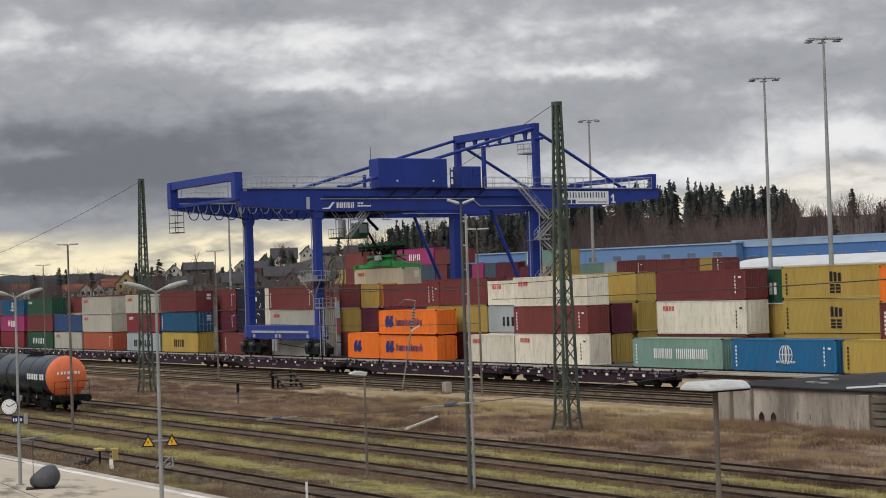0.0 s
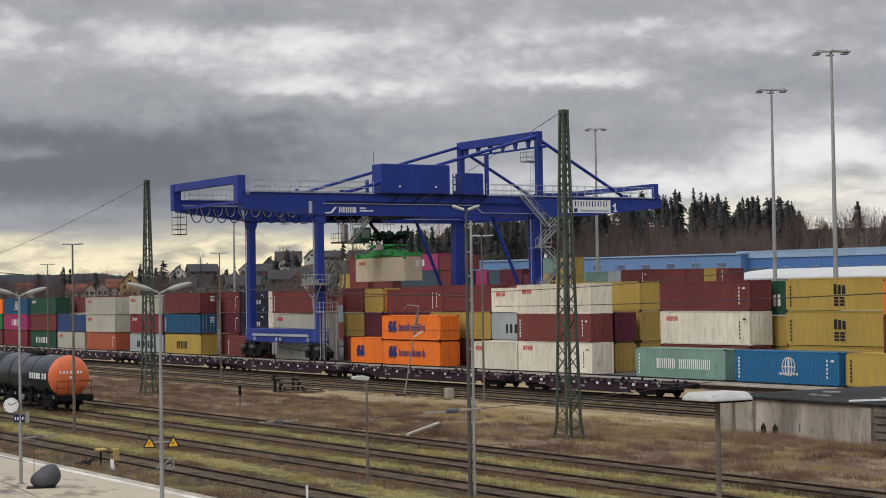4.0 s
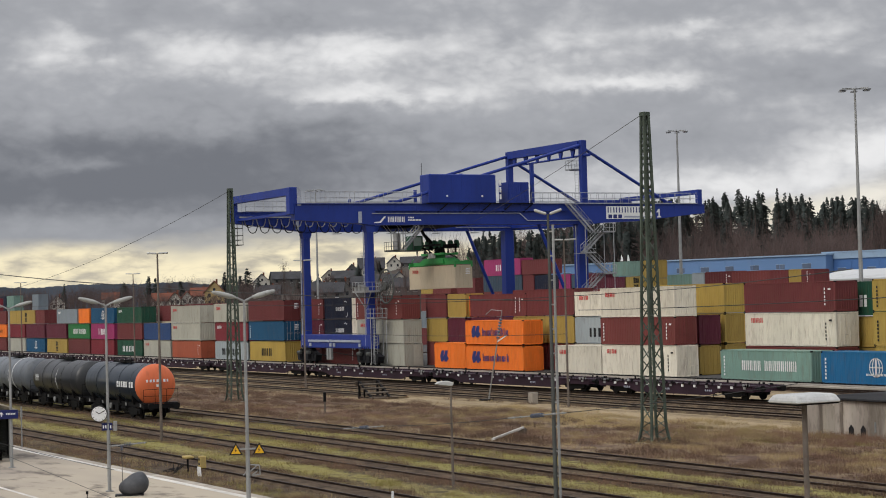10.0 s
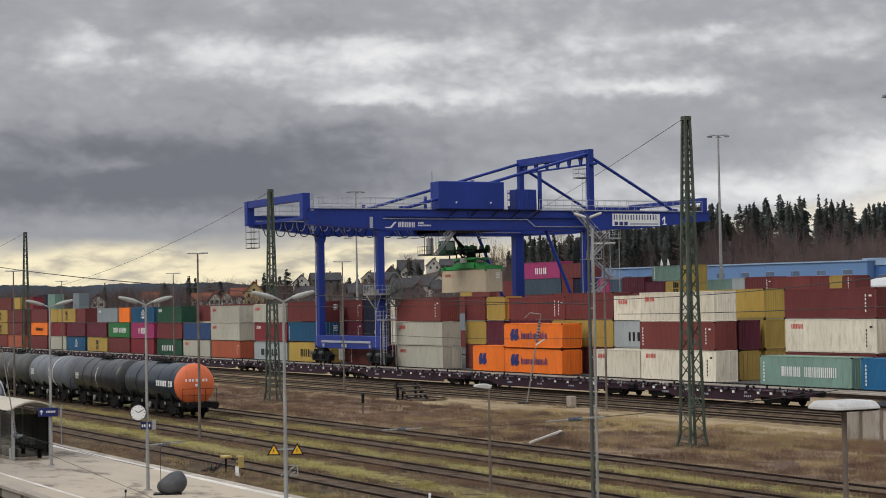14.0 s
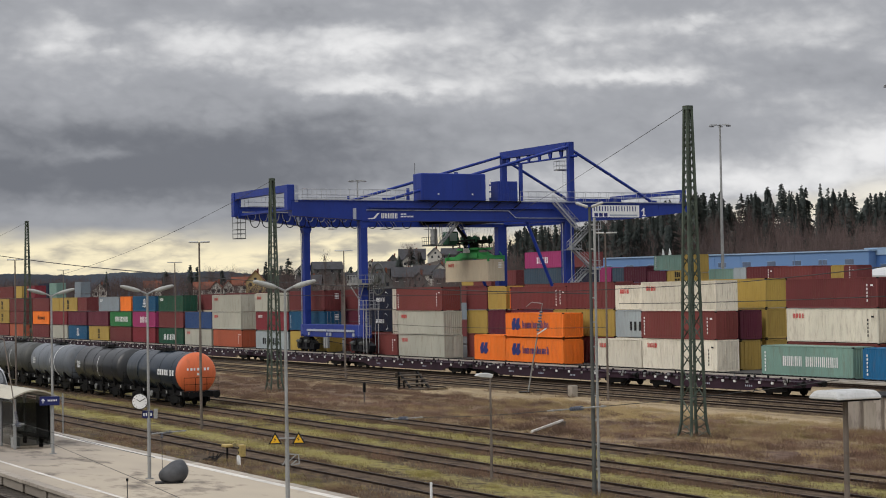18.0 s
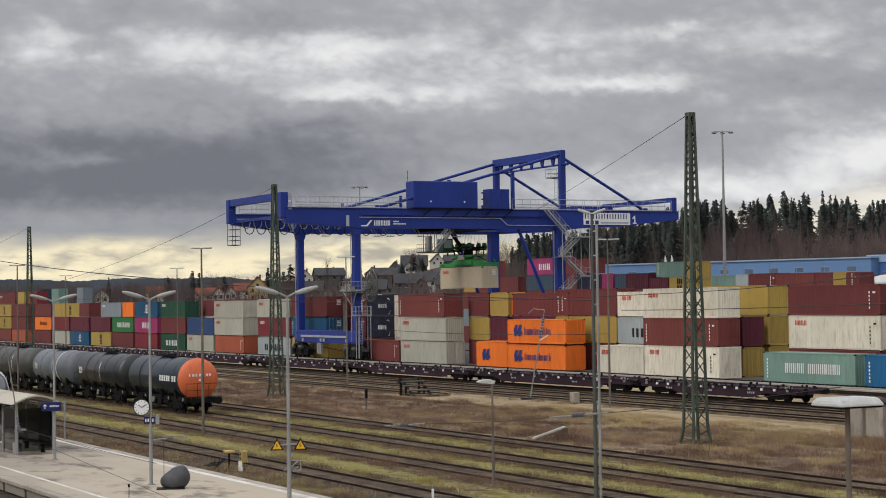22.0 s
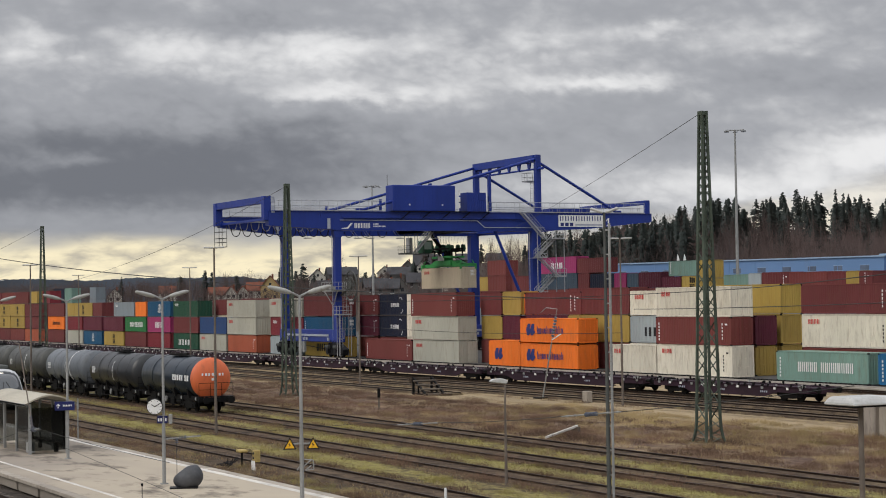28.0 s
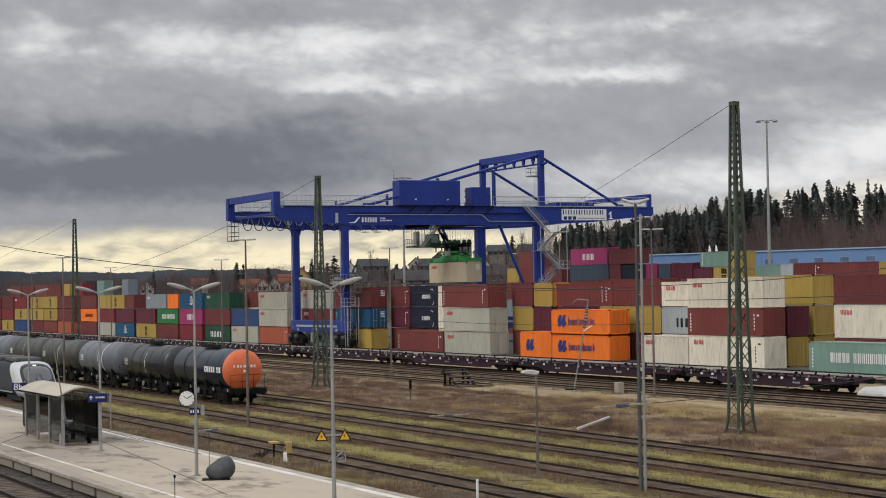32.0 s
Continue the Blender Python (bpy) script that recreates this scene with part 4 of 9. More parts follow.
def build_platform():
    x0, x1, y0, y1, z = -150, -20, 18.17, 26.35, 0.55
    bm = bmesh.new()
    box(bm, x0, x1, y0 + 0.55, y1 - 0.12, -0.3, z - 0.09)
    p = tagged(part("platform", bm, M["concrete"]), "worn concrete station platform with white edge lines", "platform", kind="structure")
    bm = bmesh.new()
    box(bm, x0, x1, y0 + 0.42, y1 - 0.42, z - 0.1, z)
    part("paving", bm, M["platform"], p)
    for k in range(26):
        bm = bmesh.new()
        xx = -112.0 + 3.4 * k
        box(bm, xx, xx + 3.05, y0 + 0.12, y0 + 0.54, 0.02, z - 0.145)
        bevelled(bm, 0.02)
        # darker runway concrete here paints in the shadow on the platform's face
        part("wall_panel", bm, M["runway"], p, "stained concrete edge panel, toned darker for its shadow")
        bm = bmesh.new()
        # dark box added behind each panel gap to draw a dark slot, nothing load-bearing
        box(bm, xx + 3.08, xx + 3.37, y0 + 0.22, y0 + 0.54, -0.3, z - 0.145)
        part("support", bm, M["old_timber"], p, "dark recessed slot between edge panels")
    # edge slabs, one by one
    me = {}
    for side, ya, yb in ((0, y0, y0 + 0.41), (1, y1 - 0.41, y1)):
        bm = bmesh.new()
        box(bm, -0.985, 0.985, ya, yb, z - 0.14, z + 0.004)
        bevelled(bm, 0.015)
        m = bpy.data.meshes.new("edge_slab")
        bm.to_mesh(m)
        bm.free()
        m.materials.append(M["concrete"])
        for k in range(45):
            o = use_mesh("edge_slab", m, None, p)
            o.location = (x0 + 40 + 1 + 2 * k, 0, 0)
        bm = bmesh.new()
        box(bm, x0, x0 + 40, ya, yb, z - 0.14, z + 0.004)
        part("edge_slab", bm, M["concrete"], p)
    for ya, wide in ((19.40, 0.16), (25.56, 0.33)):
        bm = bmesh.new()
        box(bm, x0, x1, ya, ya + wide, z, z + 0.004)
        part("white_line", bm, M["worn_line"], p, "worn white safety line")


build_platform()


def build_ramp():
    bm = bmesh.new()
    box(bm, -76.2, -25, 63.3, 75.8, -0.2, 1.83)
    r = tagged(part("loading_ramp", bm, M["ramp_wall"]), "old stained concrete loading ramp with a dark felt-covered top", "loading ramp", kind="structure")
    for x0, x1, z in ((-76.5, -75.4, 1.70), (-74.2, -73.8, 1.70), (-65.9, -65.2, 1.70), (-50.2, -49.7, 1.70), (-37.2, -36.7, 1.70)):
        bm = bmesh.new()
        box(bm, x0, x1, 63.05, 63.32, -0.2, z)
        bevelled(bm, 0.03)
        part("pilaster", bm, M["ramp_wall"], r)
    # bricked niche, drain holes and a plank-lined stretch
    bm = bmesh.new()
    box(bm, -75.4, -74.2, 63.285, 63.31, 0.15, 1.5)
    part("niche", bm, M["concrete"], r, "dark recessed niche")
    # no opening is cut: black plates paint the shade inside the drain holes
    for x in (-73.2, -72.3):
        bm = bmesh.new()
        prism(bm, [(x - 0.2, -0.05), (x + 0.2, -0.05), (x + 0.2, 0.4), (x, 0.62), (x - 0.2, 0.4)], "y", 63.285, 63.31)
        part("drain_hole", bm, M["black"], r, "flat black plate for the shaded inside of a drain hole")
    for k in range(5):
        bm = bmesh.new()
        box(bm, -65.1, -57.0, 63.12, 63.3, -0.1 + 0.36 * k, 0.16 + 0.36 * k)
        bevelled(bm, 0.02)
        part("plank", bm, M["sleeper"], r, "weathered grey plank")
    for k in range(3):
        x = -71.4 + 0.9 * k
        bm = bmesh.new()
        box(bm, x, x + 0.07, 63.24, 63.3, 0.3, 0.8 - 0.1 * k)
        part("pipe", bm, M["pole_grey"], r)
    bm = bmesh.new()
    box(bm, -76.5, -25, 63.05, 75.9, 1.83, 1.95)
    bevelled(bm, 0.03)
    part("cover", bm, M["tarp"], r, "dark weathered roofing felt")
    rr = random.Random(4)
    for k in range(9):
        bm = bmesh.new()
        x, y = -75 + rr.uniform(0, 14), 65 + rr.uniform(0, 8)
        box(bm, x, x + rr.uniform(0.4, 1.2), y, y + rr.uniform(0.1, 0.3), 1.95, 2.02)
        part("board", bm, M["pole_grey"], r, "loose pale board")
    bm = bmesh.new()
    beam(bm, (-66.9, 63.3, 2.0), (-65.2, 66.4, 2.06), 0.12, 0.08)
    part("board", bm, M["white"], r, "long pale board")


build_ramp()


# ---------------------------------------------------------------- grass and weeds
def field(c, cell, rg):
    """Smooth random values from 0 to 1 over the plan, with patches about cell metres wide."""
    g = rg.uniform(0, 1, (256, 256))
    u, v = c[:, 0] / (cell * 1.6) + 500.3, c[:, 1] / cell + 500.7
    i, j = np.floor(u).astype(int), np.floor(v).astype(int)
    a, b = u - i, v - j
    a, b = a * a * (3 - 2 * a), b * b * (3 - 2 * b)
    q = lambda di, dj: g[(i + di) % 256, (j + dj) % 256]
    return (q(0, 0) * (1 - a) + q(1, 0) * a) * (1 - b) + (q(0, 1) * (1 - a) + q(1, 1) * a) * b


def blades(name, regions, mat_, hmin, hmax, wide, seed, label, cut=0.42):
    rg = np.random.RandomState(seed)
    V = []
    for x0, x1, y0, y1, per in regions:
        n = int((x1 - x0) * (y1 - y0) * per)
        c = np.stack([rg.uniform(x0, x1, n), rg.uniform(y0, y1, n)], 1)
        # clumps: keep where a coarse random field is high
        den = 0.62 * field(c, 3.6, rg) + 0.38 * field(c, 0.8, rg)
        c = c[den + rg.uniform(-0.28, 0.28, n) > cut]
        n = len(c)
        h = rg.uniform(hmin, hmax, n) * (0.5 + 0.9 * field(c, 2.0, rg))
        a = rg.uniform(0, math.tau, n)
        w = wide * rg.uniform(0.6, 1.4, n)
        lean = rg.uniform(0.1, 1.3, n) * h
        b = rg.uniform(0, math.tau, n)
        z0 = -0.03
        p0 = np.stack([c[:, 0] - np.cos(a) * w, c[:, 1] - np.sin(a) * w, np.full(n, z0)], 1)
        p1 = np.stack([c[:, 0] + np.cos(a) * w, c[:, 1] + np.sin(a) * w, np.full(n, z0)], 1)
        p2 = np.stack([c[:, 0] + np.cos(b) * lean, c[:, 1] + np.sin(b) * lean, z0 + h], 1)
        V.append(np.stack([p0, p1, p2], 1).reshape(-1, 3))
    V = np.concatenate(V)
    n = len(V) // 3
    me = bpy.data.meshes.new(name)
    me.vertices.add(len(V))
    me.vertices.foreach_set("co", V.astype(np.float32).ravel())
    me.loops.add(len(V))
    me.loops.foreach_set("vertex_index", np.arange(len(V), dtype=np.int32))
    me.polygons.add(n)
    me.polygons.foreach_set("loop_start", np.arange(0, 3 * n, 3, dtype=np.int32))
    me.update()
    me.validate()
    tagged(use_mesh(name, me, mat_), label, "grass", kind="stuff")


blades("green_grass", [(-150, -38, 38.7, 41.0, 100), (-150, -38, 43.6, 45.9, 90), (-140, -38, 33.2, 36.0, 90), (-120, -38, 26.8, 30.6, 12), (-150, -38, 48.2, 49.8, 24)],
       M["green_grass"], 0.03, 0.10, 0.013, 1, "short yellow-green grass between the old tracks", 0.64)
blades("dry_grass", [(-150, -40, 38.4, 41.3, 40), (-150, -40, 43.2, 46.2, 50), (-140, -38, 26.8, 30.6, 34), (-140, -38, 32.6, 36.4, 24), (-280, -77, 62.5, 64.6, 30), (-280, -77, 66.9, 69.1, 34), (-300, -77, 71.3, 73.3, 34), (-300, -77, 75.5, 77.1, 24), (-124, -77, 57, 65, 30), (-150, -38, 41.0, 43.4, 14), (-150, -38, 46.0, 48.3, 14), (-150, -38, 36.3, 38.6, 14), (-140, -38, 30.4, 32.8, 14), (-150, -40, 47.9, 50.0, 60)],
       M["dry_grass"], 0.03, 0.15, 0.010, 2, "pale dry winter grass along the tracks", 0.52)
blades("brown_grass", [(-230, -45, 49.0, 62.6, 27), (-130, -40, 29.8, 30.8, 44), (-130, -40, 32.4, 33.4, 44), (-150, -40, 35.6, 36.6, 50), (-150, -40, 38.3, 38.9, 50), (-150, -40, 40.8, 41.4, 50), (-150, -40, 43.0, 43.8, 50), (-150, -40, 45.6, 46.3, 50), (-150, -40, 48.0, 48.6, 44), (-150, -40, 36.6, 38.3, 8), (-150, -40, 41.4, 43.0, 8), (-150, -40, 46.3, 48.0, 8)],
       M["brown_grass"], 0.04, 0.20, 0.010, 4, "matted brown winter grass on the open strip", 0.57)
blades("brown_weeds", [(-210, -45, 49.2, 56.0, 46), (-150, -45, 56, 62, 24), (-140, -38, 27.0, 30.0, 34), (-150, -45, 35.7, 36.6, 30), (-150, -45, 45.6, 46.4, 30), (-150, -45, 38.2, 38.9, 30), (-150, -45, 40.8, 41.4, 30), (-150, -45, 43.0, 43.8, 30), (-230, -105, 62, 65, 22), (-230, -105, 67.0, 69.2, 7)],
       M["brown_weed"], 0.08, 0.36, 0.008, 3, "brown withered weeds on the open strip", 0.64)


def clumps(name, regions, mat_, seed, label, tall=0.6):
    """Scattered low bushes of dry stalks."""
    r = random.Random(seed)
    v, f = [], []
    for x0, x1, y0, y1, n in regions:
        for k in range(n):
            cx, cy, s = r.uniform(x0, x1), r.uniform(y0, y1), r.uniform(0.4, 1.0)
            for j in range(int(170 * s)):
                a, q = r.uniform(0, math.tau), s * 0.75 * math.sqrt(r.random())
                x, y = cx + math.cos(a) * q * 1.5, cy + math.sin(a) * q
                h = tall * s * r.uniform(0.35, 1.0) * (1.1 - q / s * 0.7)
                dx, dy = r.uniform(-0.8, 0.8) * h, r.uniform(-0.8, 0.8) * h
                i = len(v)
                v += [(x - 0.008, y, -0.06), (x + 0.008, y, -0.06), (x + dx, y + dy, h)]
                f.append((i, i + 1, i + 2))
    tagged(link_mesh(name, v, f, mat_), label, "bushes", kind="stuff")


clumps("dead_bushes", [(-190, -48, 50, 62, 210), (-120, -40, 27.2, 30.2, 34), (-80, -60, 58, 62.8, 40), (-78, -40, 62.2, 63.1, 50), (-135, -85, 60, 64, 20), (-130, -45, 35.9, 36.7, 26), (-130, -45, 41.0, 41.5, 20)], M["brown_weed"], 31, "dark withered bushes scattered over the strip")
clumps("weed_thickets", [(-190, -50, 49.0, 52.2, 420), (-170, -60, 53, 62, 420), (-140, -45, 35.6, 36.4, 90), (-140, -45, 32.8, 33.5, 50), (-140, -45, 38.4, 39.0, 80), (-140, -45, 40.7, 41.3, 90), (-140, -45, 43.2, 43.9, 80), (-140, -45, 45.6, 46.2, 90), (-78.9, -76.5, 53.3, 55.2, 16), (-137.4, -135, 54.0, 56.0, 14), (-125, -50, 27.0, 30.3, 60), (-230, -100, 60.5, 64.6, 190), (-230, -105, 67.0, 69.2, 40), (-230, -110, 71.5, 73.2, 20)], M["dark_weed"], 33, "dark purple-brown stalky weeds in patches along the tracks", 0.5)
clumps("pale_tufts", [(-150, -50, 49.6, 55, 90), (-110, -46, 52, 62, 170), (-112, -72, 59, 66, 200), (-110, -45, 27.5, 30.4, 30)], M["dry_grass"], 34, "pale straw-coloured grass tufts in the brown strip", 0.42)
clumps("grass_tufts", [(-140, -40, 33.0, 36.0, 70), (-140, -40, 38.7, 41.0, 50), (-140, -40, 43.5, 46.0, 40), (-110, -40, 27, 30.5, 40), (-120, -60, 56, 63, 30)], M["green_grass"], 32, "rough olive grass tufts beside the rails", 0.32)

# ---------------------------------------------------------------- containers
CW, ST, HC, L40 = 2.438, 2.591, 2.896, 12.19
_cm = {}


def corr(length, height, pitch, depth, inset, along, out):
    """A corrugated wall from 0 to length, facing the way of out (x or -y side)."""
    n = max(2, int(length / pitch))
    p = length / n
    prof = []
    for i in range(n):
        a = i * p
        prof += [(a, 0.0), (a + 0.22 * p, 0.0), (a + 0.34 * p, depth), (a + 0.88 * p, depth)]
    prof.append((length, 0.0))
    v, f = [], []
    for a, d in prof:
        for z in (0.0, height):
            v.append(along(a, inset + d, z))
    for i in range(len(prof) - 1):
        f.append((2 * i, 2 * i + 2, 2 * i + 3, 2 * i + 1) if out else (2 * i, 2 * i + 1, 2 * i + 3, 2 * i + 2))
    return v, f


import itertools


def container_meshes(L, H, col, near):
    key = (round(L, 2), H, col, near)
    if key in _cm:
        return _cm[key]
    pm = PAINTS[col]
    out = {}

    def keep(name, bm=None, vf=None, mat_=pm):
        me = bpy.data.meshes.new(name)
        if bm:
            bmesh.ops.recalc_face_normals(bm, faces=bm.faces)
            bm.to_mesh(me)
            bm.free()
        else:
            me.from_pydata(vf[0], [], vf[1])
        me.materials.append(mat_)
        me.update()
        out[name] = me

    h = L / 2
    bm = bmesh.new()
    for sx in (-1, 1):
        for y0 in (0.0, CW - 0.16):
            xa = sx * h - (0.16 if sx > 0 else 0.0)
            box(bm, xa, xa + 0.16, y0, y0 + 0.16, 0.118, H - 0.118)
    for y0 in (0.0, CW - 0.10):
        box(bm, -h + 0.16, h - 0.16, y0 + 0.005, y0 + 0.095, 0.03, 0.17)
        box(bm, -h + 0.16, h - 0.16, y0 + 0.005, y0 + 0.095, H - 0.09, H - 0.01)
    for sx in (-1, 1):
        xa = sx * h - (0.10 if sx > 0 else 0.0)
        box(bm, xa + 0.005, xa + 0.095, 0.16, CW - 0.16, 0.03, 0.17)
        box(bm, xa + 0.005, xa + 0.095, 0.16, CW - 0.16, H - 0.13, H - 0.01)
    keep("frame", bm)
    bm = bmesh.new()
    box(bm, -0.089, 0.089, -0.089, 0.089, 0.0, 0.118)
    bevelled(bm, 0.012)
    keep("corner_casting", bm, mat_=M["dark_steel"] if col not in ("white", "grey", "tan") else pm)
    pitch = 0.28 if near else 0.56
    keep("side_panel", vf=corr(L - 0.32, H - 0.26, pitch, 0.036, 0.02, lambda a, d, z: (-h + 0.16 + a, d, 0.17 + z), True))
    keep("rear_panel", vf=corr(L - 0.32, H - 0.26, 0.9, 0.036, 0.02, lambda a, d, z: (-h + 0.16 + a, CW - d, 0.17 + z), False))
    keep("end_wall", vf=corr(CW - 0.32, H - 0.3, 0.26, 0.045, 0.02, lambda a, d, z: (h - d, 0.16 + a, 0.17 + z), True))
    keep("rear_end", vf=corr(CW - 0.32, H - 0.3, 0.5, 0.045, 0.02, lambda a, d, z: (-h + d, 0.16 + a, 0.17 + z), False))
    n = 11
    v, f = [], []
    for i in range(2 * n + 1):
        x = -h + 0.1 + (L - 0.2) * i / (2 * n)
        z = H - 0.03 + (0.012 if i % 2 else 0.0)
        v += [(x, 0.1, z), (x, CW - 0.1, z)]
    for i in range(2 * n):
        f.append((2 * i, 2 * i + 2, 2 * i + 3, 2 * i + 1))
    keep("roof", vf=(v, f))
    for k, nm in ((0, "left_door"), (1, "right_door")):
        bm = bmesh.new()
        y0 = 0.17 + k * (CW - 0.34) / 2
        y1 = y0 + (CW - 0.34) / 2 - 0.02
        box(bm, h - 0.06, h - 0.02, y0, y1, 0.18, H - 0.14)
        for j in range(3):
            z0 = 0.3 + j * (H - 0.5) / 3
            box(bm, h - 0.02, h - 0.008, y0 + 0.08, y1 - 0.08, z0, z0 + (H - 0.5) / 3 - 0.12)
        keep(nm, bm)
    bm = bmesh.new()
    tube(bm, (h + 0.025, 0, 0.1), (h + 0.025, 0, H - 0.1), 0.022, 6)
    for z in (0.14, 0.9, 1.7, H - 0.14):
        box(bm, h - 0.01, h + 0.05, -0.05, 0.05, z - 0.04, z + 0.04)
    box(bm, h + 0.02, h + 0.045, 0.0, 0.34, 0.98, 1.03)
    keep("lock_rod", bm, mat_=M["steel"] if col in ("navy", "blue", "deep_blue", "slate") else pm)
    _cm[key] = out
    return out


MARK = {"w": "white", "k": "black", "b": "blue_mark", "r": "red_mark", "y": "sign_yellow"}


def letter_bars(bm, x, z, w, h, n, seed, y=-0.006, low=1.0):
    """Lettering as plain upright bars of uneven width and height: n signs over a width w."""
    r = random.Random(seed)
    p = w / n
    for i in range(n):
        a = x + i * p
        hi = h * (1.0 if i == 0 or r.random() < 0.35 else low)
        t = p * r.uniform(0.2, 0.34)
        box(bm, a, a + t, y, y + 0.004, z, z + hi)
        box(bm, a + p * 0.46, a + p * 0.46 + p * r.uniform(0.18, 0.3), y, y + 0.004, z, z + h * low)


def block_mark(bm, x, z, y=-0.006):
    """Two rows of stout bars: uprights above, cross bars below."""
    for k in range(3):
        box(bm, x + 0.47 * k, x + 0.47 * k + 0.34, y, y + 0.004, z + 0.92, z + 1.72 - 0.06 * k)
    for k in range(2):
        for j in range(3):
            box(bm, x + 0.66 * k, x + 0.54 + 0.66 * k, y, y + 0.004, z + 0.26 * j, z + 0.19 + 0.26 * j)


def arc_mark(bm, x, z, r, t0, t1, y=-0.006):
    n = 8
    for k in range(n):
        a0, a1 = t0 + (t1 - t0) * k / n, t0 + (t1 - t0) * (k + 1) / n
        bm.faces.new([bm.verts.new((x + math.cos(a) * q, y, z + math.sin(a) * q)) for a, q in ((a0, r), (a1, r), (a1, r * 0.84), (a0, r * 0.84))])


def ring_mark(bm, cx, cz, r, y=-0.006):
    for rx in (1.0, 0.5, 0.08):
        n = 28
        for k in range(n):
            a0, a1 = math.tau * k / n, math.tau * (k + 1) / n
            q = [(cx + math.cos(a) * rr * rx, y, cz + math.sin(a) * rr) for a, rr in ((a0, r), (a1, r), (a1, r * 0.9), (a0, r * 0.9))]
            if rx < 1:
                q = [(cx + math.cos(a) * r * rx + s, y, cz + math.sin(a) * r) for a, s in ((a0, 0.05), (a1, 0.05), (a1, -0.05), (a0, -0.05))]
            bm.faces.new([bm.verts.new(p) for p in q])
    box(bm, cx - r, cx + r, y, y + 0.004, cz - 0.04, cz + 0.04)


NAMED = {"maroon": "maroon", "brown": "red-brown", "white": "off-white", "grey": "pale grey", "yellow": "mustard yellow", "yellow2": "yellow", "orange": "bright orange", "rust_orange": "faded orange", "blue": "blue", "deep_blue": "deep blue", "navy": "navy blue", "midblue": "dull blue", "teal": "teal green", "green": "dark green", "bright_green": "bright green", "red": "red", "pink": "magenta pink", "pale_blue": "pale blue-grey", "wine": "wine red", "dark_slate": "dark slate blue", "slate": "slate grey", "tan": "tan"}
_seed = [0]


def container(xr, y, z, col, L=L40, H=ST, doors=False, mark="", near=True, group="containers in the front stacks", yaw=0.0, name="shipping_container"):
    _seed[0] += 1
    rr = random.Random(_seed[0])
    me = container_meshes(L, H, col, near)
    size = "twenty-foot" if L < 7 else ("forty-foot" if L < 13 else "forty-five-foot")
    where = "on the ground" if z < 0.5 else "on another container"
    label = f"{NAMED[col]} {size} steel shipping container {'with doors ' if doors else ''}{where}"
    jx, jy = rr.uniform(-0.03, 0.03), rr.uniform(-0.05, 0.05)
    c = thing(name, pose(xr - L / 2 + jx, y + jy, z, 0, 0, yaw), label, "shipping container", group)
    names = ["frame", "side_panel", "rear_panel", "rear_end", "roof"]
    for nm in names:
        use_mesh(nm, me[nm], None, c)
    if near:
        for sx, cy, cz in itertools.product((-1, 1), (0.084, CW - 0.084), (0.0, H - 0.118)):
            o = use_mesh("corner_casting", me["corner_casting"], None, c)
            o.location = (sx * (L / 2 - 0.084), cy, cz)
    if doors:
        for k, nm in enumerate(("left_door", "right_door")):
            d = use_mesh(nm, me[nm], None, c)
            if near:
                for j in range(2):
                    o = use_mesh("lock_rod", me["lock_rod"], None, d)
                    o.location = (0, 0.17 + k * (CW - 0.34) / 2 + (0.28 + j * 0.48), 0)
    else:
        use_mesh("end_wall", me["end_wall"], None, c)
    for code in mark.split():
        bm = bmesh.new()
        kind, colour = code[0], M[MARK[code[1]]]
        s = _seed[0]
        lab = "plain lettering bars"
        if kind == "T":      # small company mark, upper left
            letter_bars(bm, -L / 2 + 0.9, H - 0.85, 1.7, 0.42, 4, s)
        elif kind == "H":    # emblem and name
            for dx in (0.0, 0.85):
                prism(bm, [(-L / 2 + 1.5 + dx, 0.75), (-L / 2 + 1.95 + dx, 0.75), (-L / 2 + 2.45 + dx, 1.1), (-L / 2 + 2.15 + dx, 1.4), (-L / 2 + 2.3 + dx, 2.0), (-L / 2 + 1.75 + dx, 2.0), (-L / 2 + 1.35 + dx, 1.4)], "y", -0.006, -0.002)
        elif kind == "N":    # name in the middle
            letter_bars(bm, -L / 2 + 3.7, 0.95, 5.6, 0.8, 11, s, low=0.72)
        elif kind == "B":    # big name across the side
            letter_bars(bm, -L / 2 + 3.0, 0.85, 2.7, 0.85, 5, s)
            letter_bars(bm, -L / 2 + 6.1, 0.85, 4.3, 0.85, 8, s + 1)
        elif kind == "O":    # round emblem
            ring_mark(bm, 0.4, H / 2 + 0.08, 0.78)
            letter_bars(bm, -0.75, 0.72, 2.3, 0.18, 8, s)
        elif kind == "S":    # two stacked signs
            block_mark(bm, -0.5, 0.4)
        elif kind == "C":    # centred name
            letter_bars(bm, -1.9, 0.75, 3.8, 1.0, 3, s)
        elif kind == "A":    # two arcs over and under a name
            letter_bars(bm, -0.6, 1.05, 2.6, 0.5, 4, s)
            arc_mark(bm, 2.3, 1.75, 0.55, 0.5, 2.2)
            arc_mark(bm, 2.4, 0.75, 0.55, -1.6, 0.1)
        elif kind == "W":    # wide name
            letter_bars(bm, -3.4, 0.7, 6.4, 0.9, 4, s)
        elif kind == "V":    # upright code column at the left
            for j in range(6):
                box(bm, -L / 2 + 0.45, -L / 2 + 0.62, -0.006, -0.002, 0.35 + j * 0.3, 0.55 + j * 0.3)
